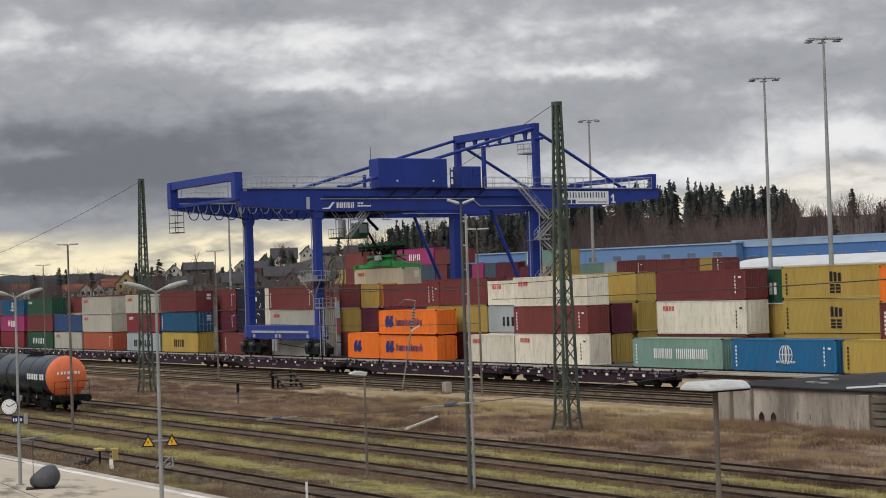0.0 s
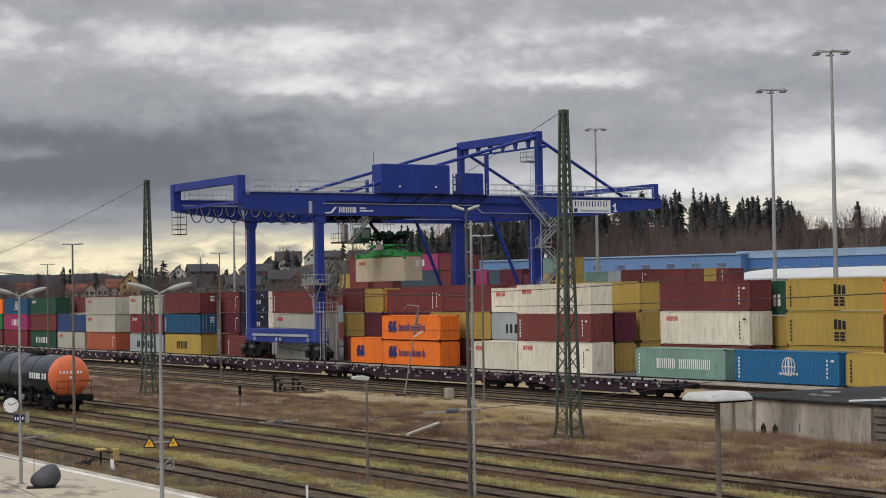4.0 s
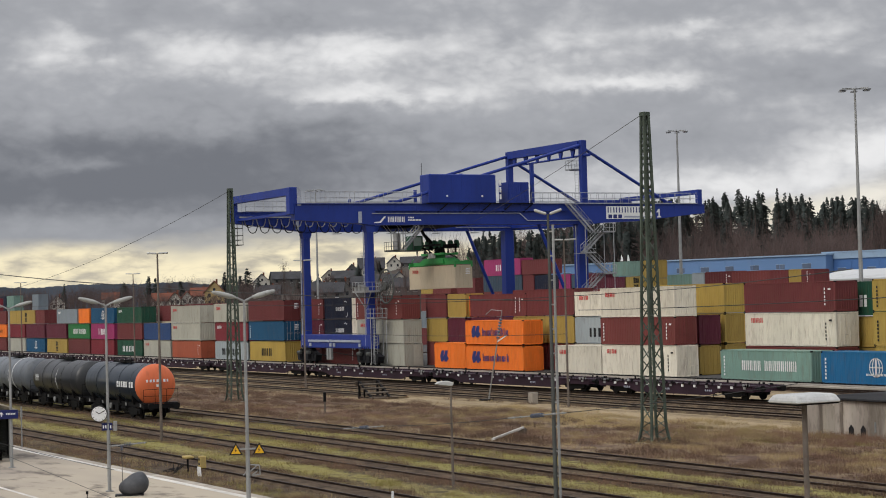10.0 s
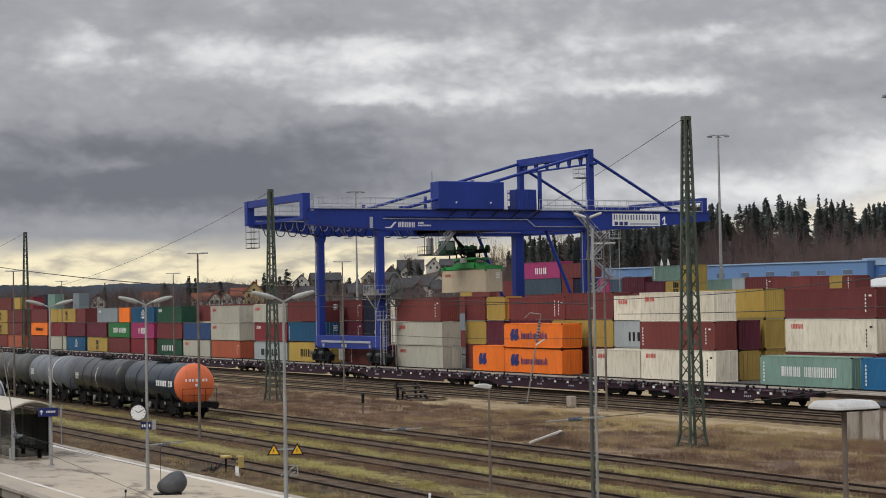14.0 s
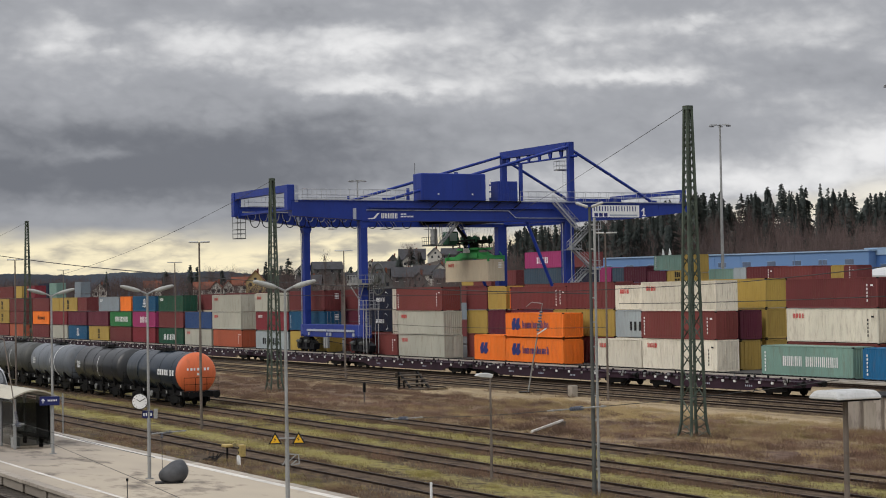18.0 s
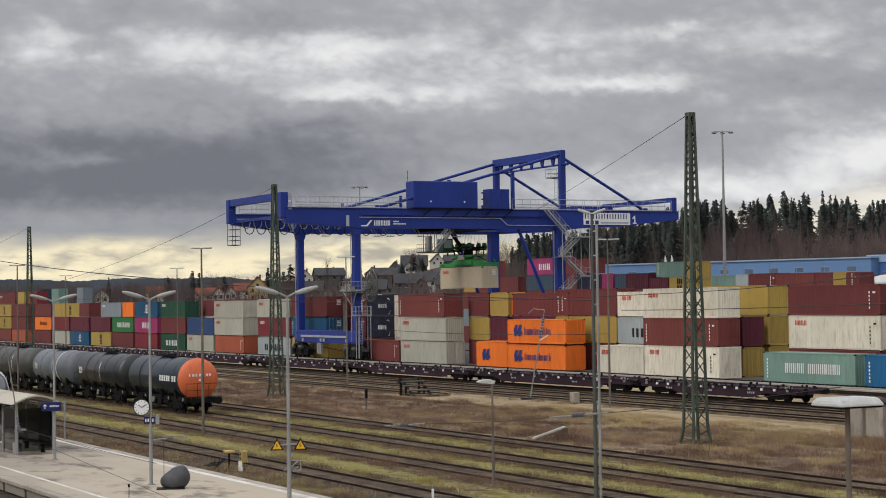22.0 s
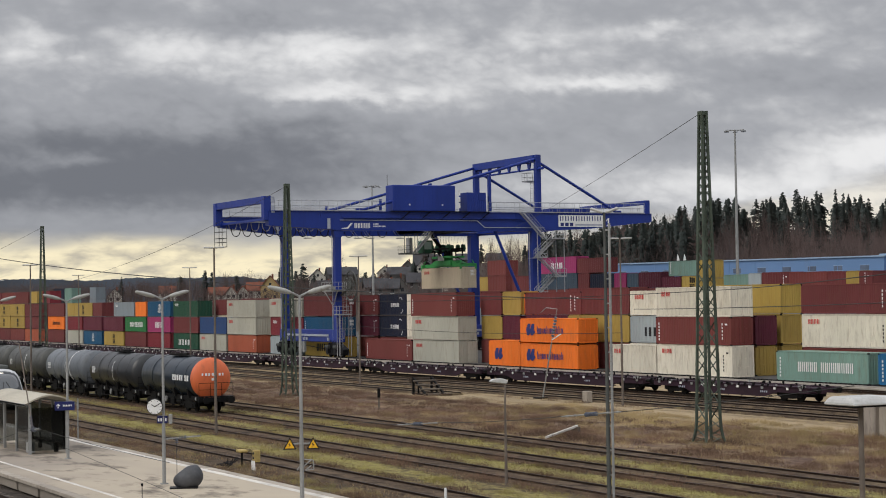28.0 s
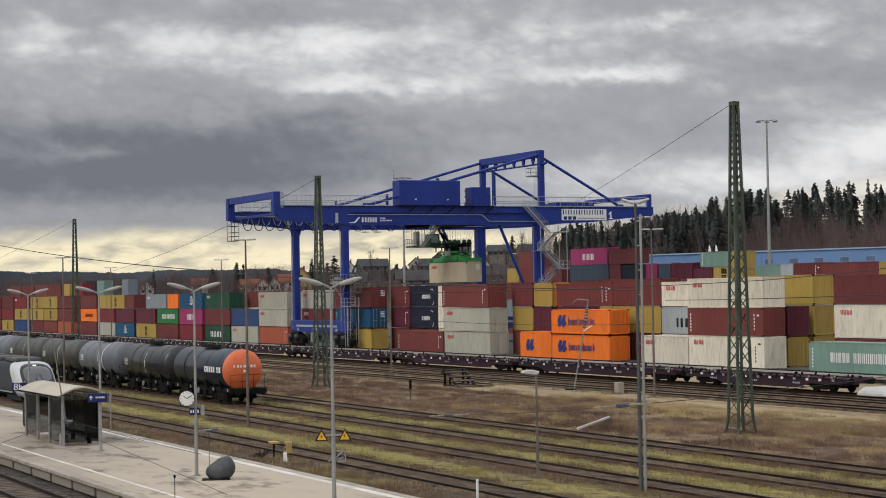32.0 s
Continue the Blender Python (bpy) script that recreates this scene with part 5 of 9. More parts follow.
            lab = "upright column of code bars"
        elif kind == "R":    # small plates near the right end
            for j in range(5):
                box(bm, L / 2 - 1.4, L / 2 - 1.25, -0.006, -0.002, 0.55 + j * 0.32, 0.75 + j * 0.32)
            box(bm, L / 2 - 0.9, L / 2 - 0.55, -0.006, -0.002, H - 0.75, H - 0.6)
            lab = "upright column of code bars"
        elif kind == "D":    # marks on the doors
            for j in range(4):
                box(bm, L / 2 - 0.004, L / 2 - 0.0, CW / 2 + 0.25, CW / 2 + 0.9, H - 0.55 - j * 0.2, H - 0.43 - j * 0.2)
            lab = "rows of small code bars"
        part("lettering", bm, colour, c, lab)
    return c


R1, R2, R3 = 98.25, 101.95, 105.2
G1, G2, G3 = "containers in the front stacks", "containers in the second row", "containers in the rear stacks"
# front row, tier by tier, from the open end of the yard leftwards
container(-104.84, R1, 0, "blue", mark="Ow Vw Rw")
container(-118.30, R1, 0, "teal", mark="Bw Vw")
container(-92.2, R1 + 0.3, 0, "yellow2", mark="Vk")
container(-94.25, R1 + 0.3, 2.66, "maroon", L=6.06, H=2.7, mark="Vw")
container(-94.25, R1 + 0.3, 5.4, "orange", L=6.06, H=2.7)
container(-137.0, R1, 0, "white", H=HC, doors=True, mark="Tr Rk")
container(-137.0, R1, 2.9, "brown", doors=True, mark="Vw Rw")
container(-137.05, R1, 5.5, "white", H=2.8, mark="Tr")
container(-149.3, R1, 0, "white", L=8.4, H=2.75, mark="Tr")
container(-163.86, R1, 0, "orange", doors=True, mark="Hb Nb")
container(-163.86, R1, 2.72, "orange", doors=True, mark="Hb Nb")
container(-176.2, R1, 0, "orange", L=7.15, H=2.85, mark="Hb")
container(-190.7, R1, 0, "grey", H=2.62, doors=True, mark="Tr")
container(-190.85, R1, 2.66, "grey", H=2.8, mark="Tr")
container(-191.1, R1, 5.5, "brown", H=2.8, mark="Vw Rw")
container(-203.25, R1, 0, "brown", L=13.6, doors=True, mark="Vw Rw")
container(-225.2, R1, 0, "yellow2", H=ST + 0.1, mark="Ck")
container(-225.4, R1, 2.8, "deep_blue", doors=True, mark="Dw Vw")
container(-225.4, R1, 5.5, "maroon", H=2.7, doors=True, mark="Dw")
container(-238.2, R1, 0, "pale_blue", mark="Wk")
container(-238.0, R1, 2.68, "red", mark="Tw")
container(-238.3, R1, 5.35, "grey", mark="Tr")
container(-256.1, R1, 0, "rust_orange", doors=True, mark="Rw")
container(-256.33, R1, 2.65, "grey", mark="Tr")
container(-256.33, R1, 5.27, "grey", doors=True, mark="Tr")
for xr, cols, marks in (
        (-268.9, ("grey", "midblue"), ("Tr", "")), (-281.9, ("green", "maroon", "green"), ("Ww", "", "Tw")),
        (-295.9, ("red", "pink", "deep_blue"), ("", "Cw", "Ow")), (-309.2, ("maroon", "bright_green"), ("", "Bw")),
        (-322.5, ("yellow", "wine"), ("Sk", "")), (-336.1, ("deep_blue", "wine"), ("Ow", "")), (-349.2, ("grey", "red"), ("", "")),
        (-362.3, ("maroon", "orange", "maroon"), ("", "Nk", "Dw")), (-381.3, ("rust_orange", "maroon", "maroon"), ("", "", "")),
        (-394.0, ("brown", "yellow", "yellow"), ("", "Sk", "Sk")), (-406.5, ("maroon", "yellow", "yellow"), ("", "Sk", "Sk")),
        (-422.5, ("midblue", "yellow", "red"), ("", "Sk", "Tw")), (-436.0, ("yellow", "red", "maroon"), ("Sk", "", "")), (-449.5, ("maroon", "brown", "red"), ("", "", "")), (-462.5, ("deep_blue", "maroon", "maroon"), ("", "", ""))):
    for k, (cc, mk) in enumerate(zip(cols, marks)):
        container(xr, R1, 2.66 * k, cc, mark=mk, near=xr > -300)
container(-309.0, R1, 5.32, "orange", L=6.06, near=False)
container(-316.0, R1, 5.32, "slate", L=19.0 - 6.8, mark="Tw", near=False)
container(-336.0, R1, 5.32, "maroon", L=6.06, near=False)
container(-342.3, R1, 5.32, "yellow", mark="Sk", near=False)
container(-354.8, R1, 5.32, "yellow", L=6.06, mark="", near=False)
for xr, cc in ((-384, "red"), (-394.5, "yellow"), (-402, "maroon"), (-414.5, "brown"), (-427, "maroon"), (-440, "maroon")):
    container(xr, R1 + 2.9, 8.0, cc, L=6.06 if xr in (-384, -394.5) else L40, near=False, group=G3)
    for k in range(3):
        container(xr, R1 + 2.9, 2.66 * k, ("maroon", "brown", "red")[k], L=6.06 if xr in (-384, -394.5) else L40, near=False, group=G3)

# second row
for xr, cols, hs in ((-119.4, ("brown", "white", "maroon"), (2.75, 2.9, ST)), (-102.6, ("yellow2", "yellow2", "yellow2"), (2.9, 2.75, 2.62)),
                    (-147.4, ("white", "pale_blue", "white"), (2.75, 2.75, 2.5)), (-159.8, ("maroon", "yellow", "maroon"), (2.75, 2.85, 2.8)),
                    (-169.2, ("brown", "wine", "maroon"), (2.75, 2.8, 2.5)), (-212.2 + 12.2, ("white", "white", "white"), (2.75, 2.8, 2.6)), (-234.0, ("maroon", "brown", "maroon"), (2.75, 2.7, 2.6)),
                    (-247.0, ("tan", "brown", "white"), (2.75, 2.7, 2.5)), (-260.0, ("maroon", "red", "maroon"), (2.75, 2.7, 2.6)), (-273.0, ("brown", "tan", "maroon"), (2.75, 2.7, 2.5))):
    z = 0
    for k, (cc, hh) in enumerate(zip(cols, hs)):
        mk = {(-119.4, 1): "Tr Rk", (-119.4, 2): "Rw", (-102.6, 1): "Sk Vk", (-102.6, 2): "Sk Vk", (-147.4, 2): "Tr", (-147.4, 1): "Wk", (-169.2, 2): "Rw", (-159.8, 2): "Vw"}.get((xr, k), "")
        container(xr, R2, z, cc, H=hh, doors=(int(-xr) + k) % 2 == 0, mark=mk, group=G2)
        z += hh + 0.03
for z, cc in ((0, "yellow"), (2.8, "wine")):
    container(-138.4, R2, z, cc, L=6.06, H=2.75, doors=cc == "yellow", mark="" if z < 1 else "Tw", group=G2)
for k in range(3):
    container(-138.8, R3, 2.83 * k, "yellow2" if k == 2 else "yellow", H=2.8, group=G3)
for x, cols in ((-187.0, ("brown", "yellow", "maroon")), (-182.5, ("orange", "wine", "yellow"))):
    for k, cc in enumerate(cols):
        container(x + (0 if k else 0.0), R2 + (0.0 if x < -184 else 0.0), 2.78 * k, cc, L=5.0 if x < -184 else 4.2, H=2.72, doors=cc == "wine", group=G2)
container(-180.5, R2 + 0.4, 5.56, "orange", L=1.8, H=2.5, group=G2)
for k, (cc, dd) in enumerate((("brown", 0), ("wine", 0), ("maroon", 0))):
    container(-220.9, R2, 2.78 * k, cc, L=6.06, H=2.7, mark="Rw" if k else "", group=G2)
for k, cc in enumerate(("brown", "navy", "navy")):
    container(-212.3, R2, 2.78 * k, cc, L=8.2, H=2.7, mark="Aw" if k else "", group=G2)
# rear stacks that rise behind the first rows
container(-114.8, R3, 0, "yellow", H=ST, group=G3)
container(-114.8, R3, 2.62, "yellow", H=ST, group=G3)
container(-114.7, R3, 5.3, "green", H=2.9, mark="Cw", group=G3)

# ---------------------------------------------------------------- the gantry crane
CX0, CY0 = -195.9, 96.6
GX, SPAN = 9.1, 29.85           # half the distance of the legs, distance of the runway rails
ZB, ZT = 16.78, 19.22           # girder bottom and top


def railing(bm, p, q, h=1.1, step=1.5):
    p, q = Vector(p), Vector(q)
    n = max(1, int((q - p).length / step))
    for i in range(n + 1):
        a = p.lerp(q, i / n)
        tube(bm, a, a + Vector((0, 0, h)), 0.028, 4)
    for z in (h, h * 0.5):
        tube(bm, p + Vector((0, 0, z)), q + Vector((0, 0, z)), 0.028, 4)
    beam(bm, p + Vector((0, 0, 0.06)), q + Vector((0, 0, 0.06)), 0.02, 0.12)


def ladder_cage(bm, x, y, z0, z1, w=0.5, cage=True):
    for s in (-1, 1):
        tube(bm, (x, y + s * w / 2, z0), (x, y + s * w / 2, z1), 0.03, 4)
    z = z0
    while z < z1:
        tube(bm, (x, y - w / 2, z), (x, y + w / 2, z), 0.018, 4)
        z += 0.35
    if cage:
        z = z0 + 2.2
        while z < z1:
            pts = [(x + 0.7 * math.sin(a), y + 0.38 * math.cos(a), z) for a in (0, 0.8, 1.57, 2.34, 3.14)]
            for a, b in zip(pts, pts[1:]):
                tube(bm, a, b, 0.02, 4)
            z += 1.0
        for a in (0.8, 1.57, 2.34):
            tube(bm, (x + 0.7 * math.sin(a), y + 0.38 * math.cos(a), z0 + 2.2), (x + 0.7 * math.sin(a), y + 0.38 * math.cos(a), z1), 0.018, 4)


def stair_flight(bm, p, q, w):
    """Stairs from p to q with stringers, steps and handrails; w: sideways offset vector."""
    p, q, w = Vector(p), Vector(q), Vector(w)
    for s in (0, 1):
        beam(bm, p + w * s, q + w * s, 0.05, 0.22)
        tube(bm, p + w * s + Vector((0, 0, 1.0)), q + w * s + Vector((0, 0, 1.0)), 0.03, 4)
        tube(bm, p + w * s + Vector((0, 0, 0.55)), q + w * s + Vector((0, 0, 0.55)), 0.022, 4)
        for k in range(5):
            a = p.lerp(q, k / 4) + w * s
            tube(bm, a, a + Vector((0, 0, 1.0)), 0.025, 4)
    n = max(3, int(abs(q.z - p.z) / 0.2))
    for i in range(n):
        a = p.lerp(q, (i + 0.5) / n)
        beam(bm, a, a + w, 0.24, 0.03)


def build_crane():
    c = thing("gantry_crane", pose(CX0, CY0, 0), "blue rail-mounted container gantry crane with cantilevered girders over the stacks", "gantry crane")
    P = M["crane_blue"]
    y0, y1 = -10.35, 48.7
    for s in (-1, 1):
        bm = bmesh.new()
        prism(bm, [(y0 + 0.6, ZB + 0.55 - 0.25 * s + 0.25), (-1.4, ZB + 0.1), (-0.4, ZB), (30.6, ZB), (38.5, ZB + 0.3), (y1, 18.1), (y1, ZT), (y0 + 0.6, ZT)], "x", s * GX - 0.6, s * GX + 0.6)
        g = part("girder", bm, P, c, "deep blue welded box girder")
        # trolley rail, flange strips and stiffeners
        bm = bmesh.new()
        for zz in (ZT - 0.02, ):
            box(bm, s * GX - 0.75, s * GX + 0.75, y0 + 0.6, y1, zz, zz + 0.06)
        box(bm, s * GX + s * 0.6, s * GX + s * 0.9, 0.6, 27.4, 18.35, 18.43)
        part("flange", bm, P, g)
        bm = bmesh.new()
        box(bm, s * GX - 0.68, s * GX + 0.68, -0.4, 30.4, ZB - 0.06, ZB + 0.02)
        part("bottom_flange", bm, P, g)
        bm = bmesh.new()
        k = y0 + 2
        while k < y1:
            box(bm, s * GX + 0.6, s * GX + 0.64, k, k + 0.03, 18.5, ZT - 0.05)
            k += 2.9
        part("stiffener", bm, P, g)
        # pale cable tray along the outer web
        bm = bmesh.new()
        box(bm, s * GX + 0.62, s * GX + 0.74, 0.2, 20.5, 18.05, 18.13)
        beam(bm, (s * GX + 0.68, 20.5, 18.09), (s * GX + 0.68, 21.6, 17.2), 0.1, 0.1)
        box(bm, s * GX + 0.62, s * GX + 0.74, 21.6, 31.0, 17.15, 17.23)
        part("cable_tray", bm, M["crane_light"], g, "pale cable tray")
    # inner girder pair carries a cross beam at each end
    bm = bmesh.new()
    box(bm, -GX + 0.6, GX - 0.6, y0 + 0.9, y0 + 1.3, 18.1, 18.42)
    part("cross_beam", bm, P, c)
    bm = bmesh.new()
    box(bm, -GX + 0.6, GX - 0.6, y1 - 0.7, y1, 18.3, ZT)
    part("cross_beam", bm, P, c)
    bm = bmesh.new()
    box(bm, -GX + 0.6, GX - 0.6, 30.0, 31.2, 17.0, 18.0)
    part("cross_beam", bm, P, c)
    # portal at the track-side tip
    for s in (-1, 1):
        bm = bmesh.new()
        box(bm, s * GX - 0.5, s * GX + 0.5, y0, y0 + 1.0, 18.0, 21.15)
        bevelled(bm, 0.04)
        part("tip_post", bm, P, c)
    bm = bmesh.new()
    box(bm, -GX + 0.5, GX - 0.5, y0 + 0.1, y0 + 0.9, 20.25, 21.13)
    part("tip_beam", bm, P, c)
    bm = bmesh.new()
    box(bm, GX + 0.5, GX + 0.62, y0 + 0.95, y0 + 1.4, 19.0, 19.95)
    part("side_cabinet", bm, M["crane_light"], c, "pale grey cabinet")
    bm = bmesh.new()
    box(bm, GX + 0.5, GX + 0.62, y0 + 0.95, y0 + 1.4, 20.2, 21.05)
    part("side_cabinet", bm, M["crane_light"], c, "pale grey cabinet")
    bm = bmesh.new()
    for xx in (-GX - 0.3, -GX + 1.5):
        for yy in (y0 + 0.1, y0 + 1.2):
            tube(bm, (xx, yy, 18.0), (xx, yy, 15.15), 0.04, 4)
    for zz in (15.15, 15.75, 16.3, 17.2):
        for a, b in (((-GX - 0.3, y0 + 0.1), (-GX + 1.5, y0 + 0.1)), ((-GX + 1.5, y0 + 0.1), (-GX + 1.5, y0 + 1.2)), ((-GX + 1.5, y0 + 1.2), (-GX - 0.3, y0 + 1.2)), ((-GX - 0.3, y0 + 1.2), (-GX - 0.3, y0 + 0.1))):
            tube(bm, (*a, zz), (*b, zz), 0.035, 4)
    box(bm, -GX - 0.35, -GX + 1.55, y0 + 0.05, y0 + 1.25, 15.08, 15.15)
    part("inspection_basket", bm, M["pole_dark"], c, "grey hanging inspection basket")
    # legs
    for s in (-1, 1):
        bm = bmesh.new()
        prism(bm, [(s * GX - 0.42, -0.44), (s * GX + 0.42, -0.44), (s * GX + 0.42, 0.44), (s * GX - 0.42, 0.44)], "z", 2.2, ZB)
        bevelled(bm, 0.04)
        lg = part("leg", bm, P, c, "blue box-section leg")
        bm = bmesh.new()
        prism(bm, [(-0.46, ZB - 0.9), (0.46, ZB - 0.9), (0.62, ZB - 0.4), (0.62, ZB - 0.06), (-0.62, ZB - 0.06), (-0.62, ZB - 0.4)], "x", s * GX - 0.5, s * GX + 0.5)
        part("leg_head", bm, P, lg)
        bm = bmesh.new()
        tube(bm, (s * GX - 0.5, -0.5, 2.4), (s * GX - 0.5, -0.5, 17.2), 0.06, 6)
        part("cable_duct", bm, M["crane_light"], lg, "pale grey cable duct")
        bm = bmesh.new()
        box(bm, s * GX - 0.62, s * GX + 0.62, SPAN - 0.78, SPAN + 0.58, 2.0, ZB)
        bevelled(bm, 0.06)
        lg = part("leg", bm, P, c, "broad blue box-section leg")
        bm = bmesh.new()
        tube(bm, (s * GX, 23.5, ZB + 0.1), (s * GX, SPAN - 0.3, 3.2), 0.22, 10)
        part("brace", bm, P, lg, "slanting tubular brace")
    # sill beams with cabinets
    for yy, za, zb in ((0.0, 2.1, 3.75), (SPAN, 2.0, 3.7)):
        bm = bmesh.new()
        box(bm, -GX - 1.0, GX + 1.0, yy - 0.55, yy + 0.55, za, zb)
        bevelled(bm, 0.05)
        sl = part("sill_beam", bm, P, c, "blue sill beam between the legs")
        bm = bmesh.new()
        for a, b in ((-7.6, -1.2), (-1.0, 7.4)):
            box(bm, a, b, yy - 0.70, yy - 0.58, 2.85, 3.12)
        part("cable_tray", bm, M["crane_light"], sl, "long pale cable tray")
        bm = bmesh.new()
        for a in (-7.2, -1.2, -0.2, 7.0):
            box(bm, a, a + 0.45, yy - 0.72, yy - 0.57, 2.3, 2.7)
        part("junction_box", bm, M["crane_light"], sl, "pale junction boxes")
        for s in (-1, 1):
            bm = bmesh.new()
            xc = s * (GX - 0.4)
            prism(bm, [(xc - 2.6, 0.45), (xc - 2.9, 1.2), (xc - 1.3, 1.75), (xc - 0.6, 2.1), (xc + 0.6, 2.1), (xc + 1.3, 1.75), (xc + 2.9, 1.2), (xc + 2.6, 0.45)], "y", yy - 0.42, yy + 0.42)
            for w in (-1.3, 1.3):
                box(bm, xc + w - 0.9, xc + w + 0.9, yy - 0.5, yy + 0.5, 0.75, 1.25)
                box(bm, xc + w - 0.3, xc + w + 0.3, yy - 0.95, yy - 0.5, 0.7, 1.4)
            bg = part("bogie", bm, M["bogie_grey"], c, "dark grey steel travel bogie")
            for w in (-1.3, 1.3):
                bm = bmesh.new()
                tube(bm, (xc + w - 0.5, yy - 0.8, 1.5), (xc + w + 0.5, yy - 0.8, 1.5), 0.22, 12)
                part("travel_motor", bm, M["pole_dark"], bg, "grey travel motor")
                bm = bmesh.new()
                box(bm, xc + w - 0.35, xc + w + 0.35, yy - 0.62, yy - 0.2, 1.3, 1.95)
                bevelled(bm, 0.05)
                part("gearbox", bm, M["bogie_grey"], bg, "dark gearbox")
                bm = bmesh.new()
                tube(bm, (xc + w * 1.1, yy - 0.66, 1.5), (xc + w * 0.5, yy - 0.62, 2.4), 0.04, 5)
                tube(bm, (xc + w * 0.7, yy - 0.7, 1.2), (xc + w * 0.2, yy - 0.62, 2.3), 0.035, 5)
                part("cable", bm, M["black"], bg)
            for w in (-2.0, -0.7, 0.7, 2.0):
                bm = bmesh.new()
                tube(bm, (xc + w, yy - 0.14, 0.57), (xc + w, yy + 0.14, 0.57), 0.4, 16)
                tube(bm, (xc + w, yy - 0.3, 0.57), (xc + w, yy - 0.14, 0.57), 0.16, 10)
                part("wheel", bm, M["dark_steel"], bg)
        if yy == 0.0:
            bm = bmesh.new()
            for k in range(2):
                box(bm, -1.9 + 0.75 * k, -1.35 + 0.75 * k, -0.8, -0.5, 0.7, 2.1)
            part("cabinet", bm, M["pole_grey"], sl, "grey switch cabinets under the sill beam")
            bm = bmesh.new()
            for a, b in (((-6.4, -0.6, 1.7), (-2.2, -0.6, 1.1)), ((-6.4, -0.6, 1.4), (-4.0, -0.6, 1.9)), ((-0.4, -0.6, 1.6), (6.0, -0.6, 1.2))):
                tube(bm, a, b, 0.05, 5)
            part("hose", bm, M["dark_steel"], sl)
    # pylon over the landside legs with stays
    py = 30.3
    for s in (-1, 1):
        bm = bmesh.new()
        box(bm, s * GX - 0.36, s * GX + 0.36, py - 0.3, py + 0.5, ZT, 27.35)
        bevelled(bm, 0.04)
        part("pylon_post", bm, P, c, "tall blue pylon post")
        for a, b in (((s * GX, py - 0.4, 26.7), (s * GX, 3.4, ZT + 0.15)), ((s * GX, py + 0.3, 26.3), (s * GX, 43.3, ZT + 0.2))):
            bm = bmesh.new()
            tube(bm, a, b, 0.2, 10)
            box(bm, s * GX - 0.15, s * GX + 0.15, b[1] - 0.6, b[1] + 0.6, ZT, ZT + 0.45)
            part("stay", bm, P, c, "slanting tubular stay")
        bm = bmesh.new()
        box(bm, s * GX - 0.2, s * GX + 0.2, 22.6, 23.0, ZT, 24.4)
        part("stay_post", bm, P, c)
        bm = bmesh.new()
        box(bm, s * GX - 0.15, s * GX + 0.15, 6.2, 6.5, ZT, 20.9)
        part("stay_post", bm, P, c)
    bm = bmesh.new()
    box(bm, -GX + 0.4, GX - 0.4, py - 0.4, py + 0.4, 26.35, 27.33)
    part("pylon_beam", bm, P, c)
    bm = bmesh.new()
    tube(bm, (-GX, py + 0.1, 25.4), (GX, py + 0.1, 25.4), 0.13, 8)
    tube(bm, (GX, py + 0.1, 25.4), (GX + 1.6, py + 0.1, 25.4), 0.2, 8)
    for k in range(6):
        x = -GX + 1.6 + k * 2.9
        prism(bm, [(x - 0.5, 26.4), (x + 0.5, 26.4), (x + 0.15, 25.3), (x - 0.15, 25.3)], "y", py - 0.1, py + 0.1)
    part("hoist_beam", bm, P, c, "blue service hoist beam on brackets")
    bm = bmesh.new()
    ladder_cage(bm, GX - 0.9, py - 0.3, ZT, 24.4, cage=False)
    box(bm, GX - 1.9, GX - 0.5, py - 1.3, py + 0.4, 23.6, 23.68)
    railing(bm, (GX - 1.9, py - 1.3, 23.65), (GX - 0.5, py - 1.3, 23.65), 1.2, 0.6)
    railing(bm, (GX - 0.5, py - 1.3, 23.65), (GX - 0.5, py + 0.4, 23.65), 1.2, 0.6)
    railing(bm, (GX - 1.9, py - 1.3, 23.65), (GX - 1.9, py + 0.4, 23.65), 1.2, 0.6)
    part("pylon_ladder", bm, M["steel"], c, "galvanised ladder with a small platform")
    # machinery house and electrical container
    bm = bmesh.new()
    box(bm, 7.2, GX + 0.55, 8.0, 17.3, ZT + 0.1, 22.85)
    bevelled(bm, 0.12, 2)
    hs = part("machinery_house", bm, P, c, "smooth blue machinery house on the girder")
    bm = bmesh.new()
    for k in range(7):
        box(bm, GX + 0.55, GX + 0.56, 8.4 + 1.35 * k, 8.42 + 1.35 * k, 19.6, 22.7)
    part("seam", bm, P, hs)
    bm = bmesh.new()
    for yy in (10.3, 15.2):
        box(bm, GX + 0.55, GX + 0.62, yy, yy + 0.2, 20.1, 20.3)
    part("lamp", bm, M["white"], hs, "small white lamp")
    bm = bmesh.new()
    box(bm, 6.6, GX + 1.1, 7.4, 22.2, ZT + 0.02, ZT + 0.12)
    for yy in (9.0, 12.0, 15.0, 18.0, 21.0):
        beam(bm, (GX + 1.0, yy + 1.2, ZT), (GX + 0.65, yy, 18.2), 0.12, 0.12)
    part("house_platform", bm, M["dark_steel"], c, "dark bracketed walkway platform")
    bm = bmesh.new()
    tube(bm, (7.4, 8.2, 22.8), (7.4, 8.2, 24.3), 0.03, 4)
    part("antenna", bm, M["dark_steel"], hs)
    bm = bmesh.new()
    for k in range(3):
        box(bm, GX + 0.57, GX + 0.61, 17.75, 18.0, 19.8 + k * 0.85, 20.45 + k * 0.85)
    part("louvre", bm, M["white"], hs, "white louvre panels")
